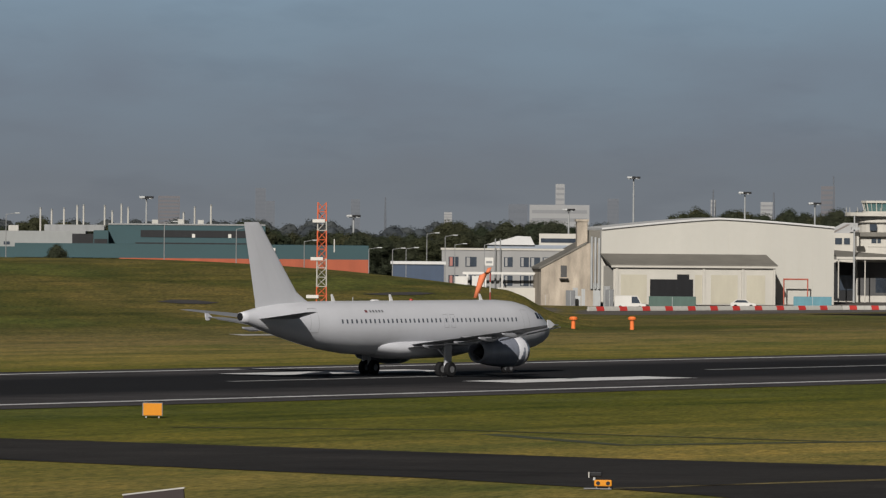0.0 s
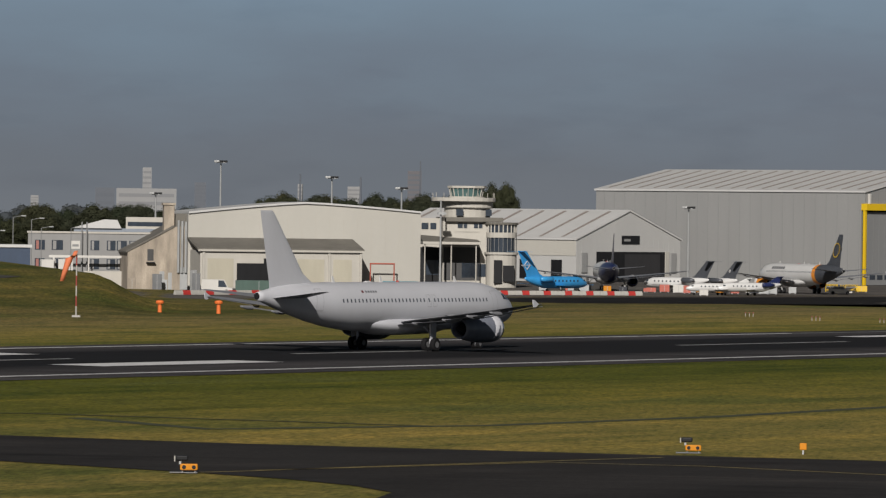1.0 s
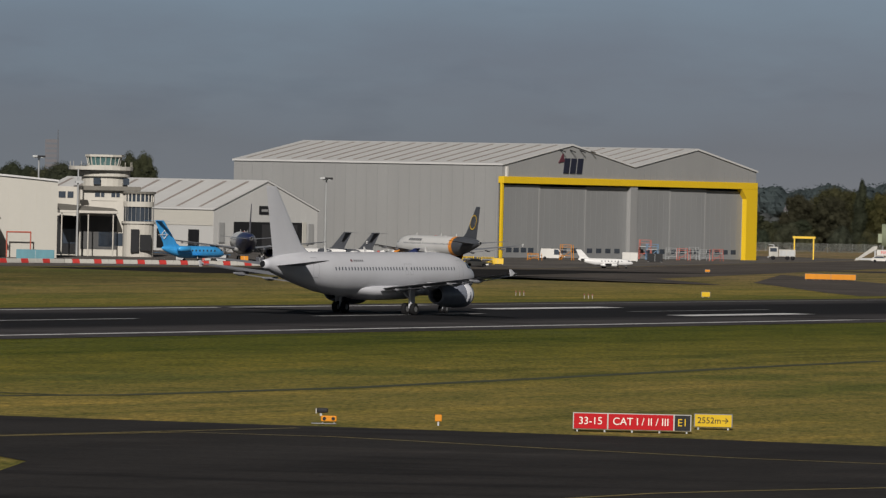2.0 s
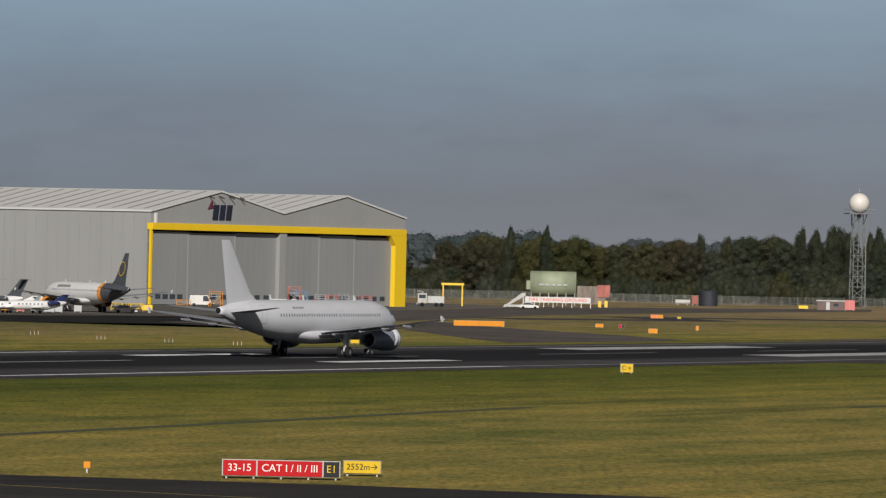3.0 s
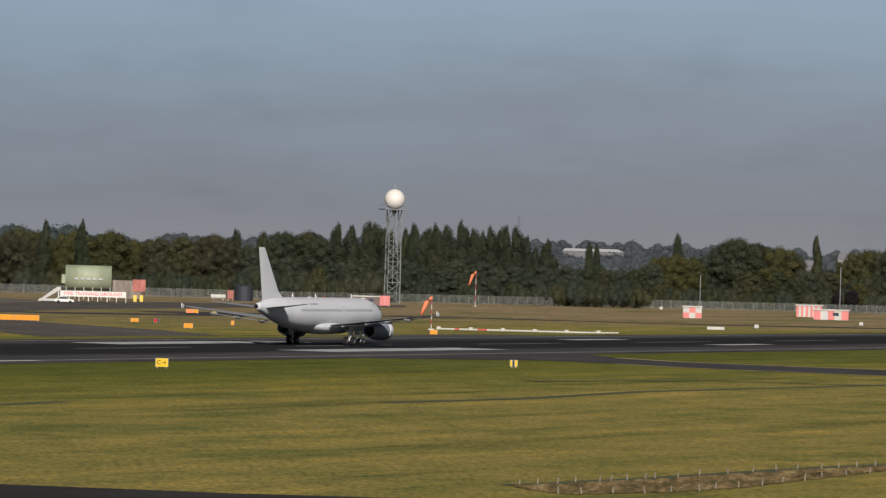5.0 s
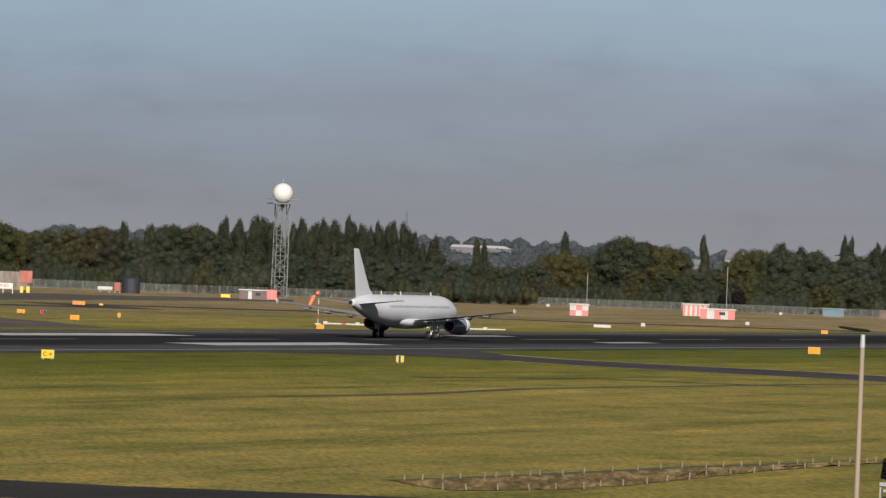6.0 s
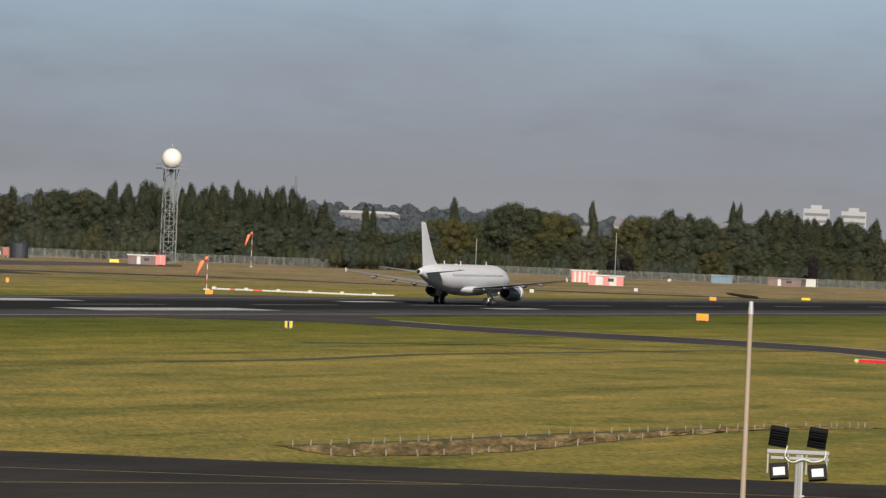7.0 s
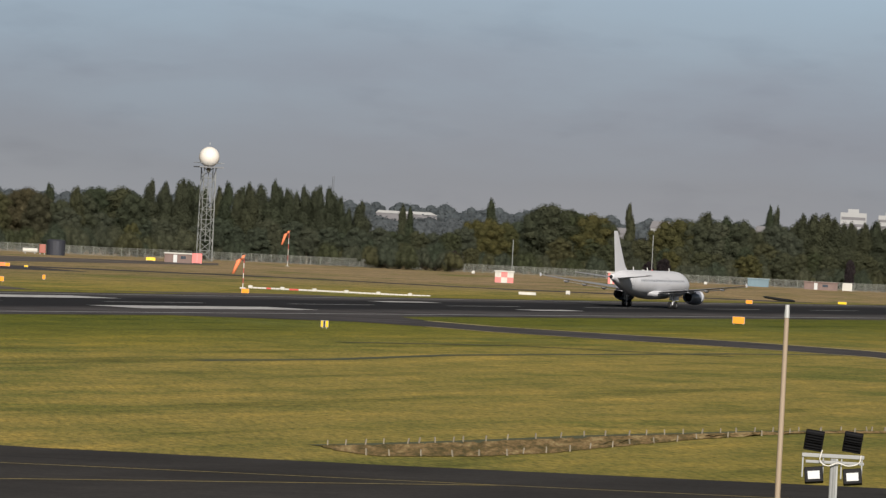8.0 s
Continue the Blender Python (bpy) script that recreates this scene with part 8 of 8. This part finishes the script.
hut("chequered_hut", (-439.7, 1233.9), -1.8, 4.4, 3, 2.6, WEATHERED, WEATHERED, "white hut with a red chequered front", (FADED, 3, 2), False)
hut("blue_hut", (-462.4, 1512.6), -1.8, 6.0, 3, 2.1, plain("blue_hut_paint", (0.075, 0.125, 0.155), 0.6), plain("blue_hut_roof", (0.11, 0.16, 0.18), 0.6), "low grey-blue hut by the fence", None, False)
hut("brick_hut", (-447.0, 1517.4), -1.8, 9.5, 3, 2.0, BROWN_BOARD, BROWN_BOARD, "low brown hut among stored things")
crate((-435.5, 1521.9), -1.8, 2.8, 2.0, 2.3, WEATHERED, "white cabinet by the far fence", "equipment_cabinet")
for p, zt in (((-522.1, 1479.1), 7.97), ((-533.4, 1595.0), 5.75), ((-477.8, 1470.8), 11.3), ((-449.3, 1588.5), 2.74)):
    top = thing("aerial_mast", facing(p, -1.8), "slim grey aerial mast by the fence", "mast")
    part("shaft", tube(bmesh.new(), (0, 0, 0), (0, 0, zt + 1.8), 0.14, 0.10, 6), LAT, top)
    part("top_section", tube(bmesh.new(), (0, 0, zt - 1.2), (0, 0, zt + 1.85), 0.15, 0.11, 6), LAT, top)
for p in ((-382.0, 1191.8), (-367.0, 1075.0), (-467.9, 1490.1), (-515.3, 1428.1)):
    crate(p, -1.8, 0.9, 0.8, 0.8, WEATHERED, "small white field cabinet in the grass", "field_cabinet")

# fire training rig: a pale green mock-up on a platform, banner and walls
FA = (-591.1, 1209.1)
top = thing("fire_training_rig", facing(FA, -1.8), "pale green steel aircraft mock-up for fire training", "training rig")
GREEN = plain("pale_green_steel", (0.20, 0.225, 0.15), 0.6, vary=0.15, scale=0.4)
fw = 12.1
zt0, zt1 = 0.43 + 1.8, 6.48 + 1.8
hull = bmesh.new()
loft(hull, [[(x, 2.4 - 2.4 * math.cos(a), (zt0 + zt1) / 2 + (zt1 - zt0) / 2 * math.sin(a)) for a in [2 * math.pi * i / 16 for i in range(16)]] for x in (0.9, fw)])
part("mock_hull", hull, GREEN, top, smooth=True)
part("nose_panel", boxes((0.0, 0.95, 0.5, 4.2, zt0 + 1.5, zt1 - 2.4)), GREEN, top)
for i in range(6):
    part("support_leg", tube(bmesh.new(), (1.2 + i * (fw - 1.5) / 5, 1.0, 0), (1.2 + i * (fw - 1.5) / 5, 1.0, zt0 + 1.0), 0.14), STEEL, top)
# bare metal strips added along the hull to make its glints
for i in range(5):
    part("glint_strip", boxes((fw * (0.26 + i * 0.12), fw * (0.34 + i * 0.12), -0.12, 0.1, (zt0 + zt1) / 2 - 0.5, (zt0 + zt1) / 2 - 0.1)), BARE_METAL, top)
part("burn_section", boxes((fw + 0.3, fw + 7.2, 1, 4.5, 0.5, zt0 + 2.6)), plain("scorched_steel", (0.16, 0.13, 0.11), 0.8, vary=0.4), top, "scorched brown steel section")
part("red_section", boxes((fw + 5.2, fw + 8.3, 0.8, 4.6, zt0, zt0 + 2.9)), plain("scorched_red", (0.30, 0.10, 0.08), 0.8, vary=0.3), top)
BN = (-567.1, 1159.5)
bw, bz = 15.3, -0.67 + 1.8
top = thing("banner_board", facing(BN, -1.8), "long white board with red capital lettering", "sign")
part("board", boxes((0, bw, 0, 0.15, bz, bz + 1.32)), WHITE, top)
lettering("lettering", "FIRE TRAINING GROUND", 1.05, plain("banner_red", (0.55, 0.05, 0.05), 0.6), top, bw / 2, bz + 0.66, -0.03, 1.12)
for i in range(8):
    part("post", boxes((bw * i / 7 - 0.08, bw * i / 7 + 0.08, 0.02, 0.16, 0, bz)), WHITE, top)
top = thing("mobile_steps", facing((-555.1, 1129.2), -1.8), "white mobile passenger steps", "steps")
part("stair", prism(bmesh.new(), [(-2.6, 0.2), (-1.8, 0.2), (2.6, 2.9), (2.6, 3.5), (1.8, 3.5)], 0, 1.8), WEATHERED, top)
part("chassis", boxes((-2.2, 2.4, 0.1, 1.7, 0.3, 0.8)), STEEL, top)
part("leg", boxes((2.0, 2.3, 0.2, 1.6, 0, 2.6)), STEEL, top)
top = thing("yellow_gantry", facing((-573.2, 1134.0), -1.8), "yellow painted steel gantry frame", "gantry")
gh = 3.0 + 1.8
part("post", boxes((-2.35, -2.05, 0, 0.3, 0, gh)), YELLOW, top)
part("post", boxes((2.05, 2.35, 0, 0.3, 0, gh)), YELLOW, top)
part("beam", boxes((-2.6, 2.6, -0.05, 0.35, gh, gh + 0.5)), YELLOW, top)
TANK_NAVY = plain("scorched_navy", (0.014, 0.016, 0.024), 0.7, vary=0.3)
top = thing("dark_tank", facing((-581.4, 1295.7), -1.8), "dark scorched training tank by the fence", "tank")
part("shell", tube(bmesh.new(), (0, 0, 0), (0, 0, 3.8), 2.4, 2.4, 20), TANK_NAVY, top)
part("lid", tube(bmesh.new(), (0, 0, 3.8), (0, 0, 4.05), 2.4, 1.6, 20), TANK_NAVY, top)
top = thing("training_engine", facing((-586.7, 1299.0), -1.8), "orange-red training mock-up with a white tank", "training rig")
part("body", boxes((-0.8, 0.9, 0, 1.5, 0.3, 2.6), bevel=0.2), plain("faded_orange_red", (0.24, 0.08, 0.06), 0.7), top)
part("tank", tube(bmesh.new(), (-5, 0.5, 0.9), (-1.2, 0.5, 0.9), 0.6, 0.6, 12), WEATHERED, top)
part("leg", boxes((-0.6, -0.4, 0.2, 1.2, 0, 0.3), (0.5, 0.7, 0.2, 1.2, 0, 0.3), (-4.4, -4.2, 0.2, 0.8, 0, 0.5), (-2, -1.8, 0.2, 0.8, 0, 0.5)), STEEL, top)
for i in range(2):
    crate((-560.8, 1186.9) if i else (-561.2, 1191.3), -1.8, 0.8, 0.8, 1.6, YELLOW, "small yellow cabinet near the training ground", "field_cabinet")
crate((-551.2, 1287.1), -1.8, 2.4, 1.4, 0.9, BRIGHT_YELLOW, "yellow stored equipment by the far fence", "equipment_cabinet")


# perimeter fence
WIRE = plain("dull_wire", (0.23, 0.24, 0.22), 0.6, vary=0.1)
def fence(name, pts, h, label):
    m = pose(0, 0, -1.8)
    top = thing(name, m, label, "fence")
    for (ax, ay), (bx, by) in zip(pts, pts[1:]):
        d = math.hypot(bx - ax, by - ay)
        k = int(d / 3.2)
        first = None
        wires = bmesh.new()
        for i in range(k + 1):
            x, y = ax + (bx - ax) * i / k, ay + (by - ay) * i / k
            if first is None:
                first = part("post", tube(bmesh.new(), (0, 0, 0), (0, 0, h), 0.045, 0.04, 5), WIRE, top)
                first.matrix_basis = pose(x, y, 0)
            else:
                share(first, "post", pose(x, y, 0), top)
        for j in range(21):
            tube(wires, (ax, ay, 0.12 + (h - 0.15) * j / 20), (bx, by, 0.12 + (h - 0.15) * j / 20), 0.017, n=4)
        part("wire_mesh", wires, WIRE, top)


fence("perimeter_fence", [(-671.4, 1298.7), (-589.7, 1346.5), (-576.7, 1395.5), (-524.4, 1469.2), (-473.5, 1520.0), (-422.7, 1543.1), (-409.8, 1550.8)], 2.4, "grey chain-link perimeter fence on steel posts")



def motions():
    """The airliner's take-off roll along the runway, and the small twin taxiing."""
    rows = ((0.0, 329.0), (0.5, 355.6), (1.0, 382.6), (1.5, 409.6), (2.15, 446.2), (2.8, 483.3), (3.5, 524.7), (4.0, 555.1), (4.5, 585.4), (5.25, 633.0), (6.0, 681.8), (6.5, 715.0), (7.0, 749.2), (7.5, 783.8), (8.0, 818.7))
    walk(airliner, [(t, pose(-266.0, s, 0.03)) for t, s in rows])
    walk(twin, [(t, pose(-496.5 + 2.19 * (t - 1.5), 897.9 + 1.90 * (t - 1.5), -1.78, 0, 0, -49)) for t in (0.0, 2.0, 4.0, 6.0, 8.0)])


motions()
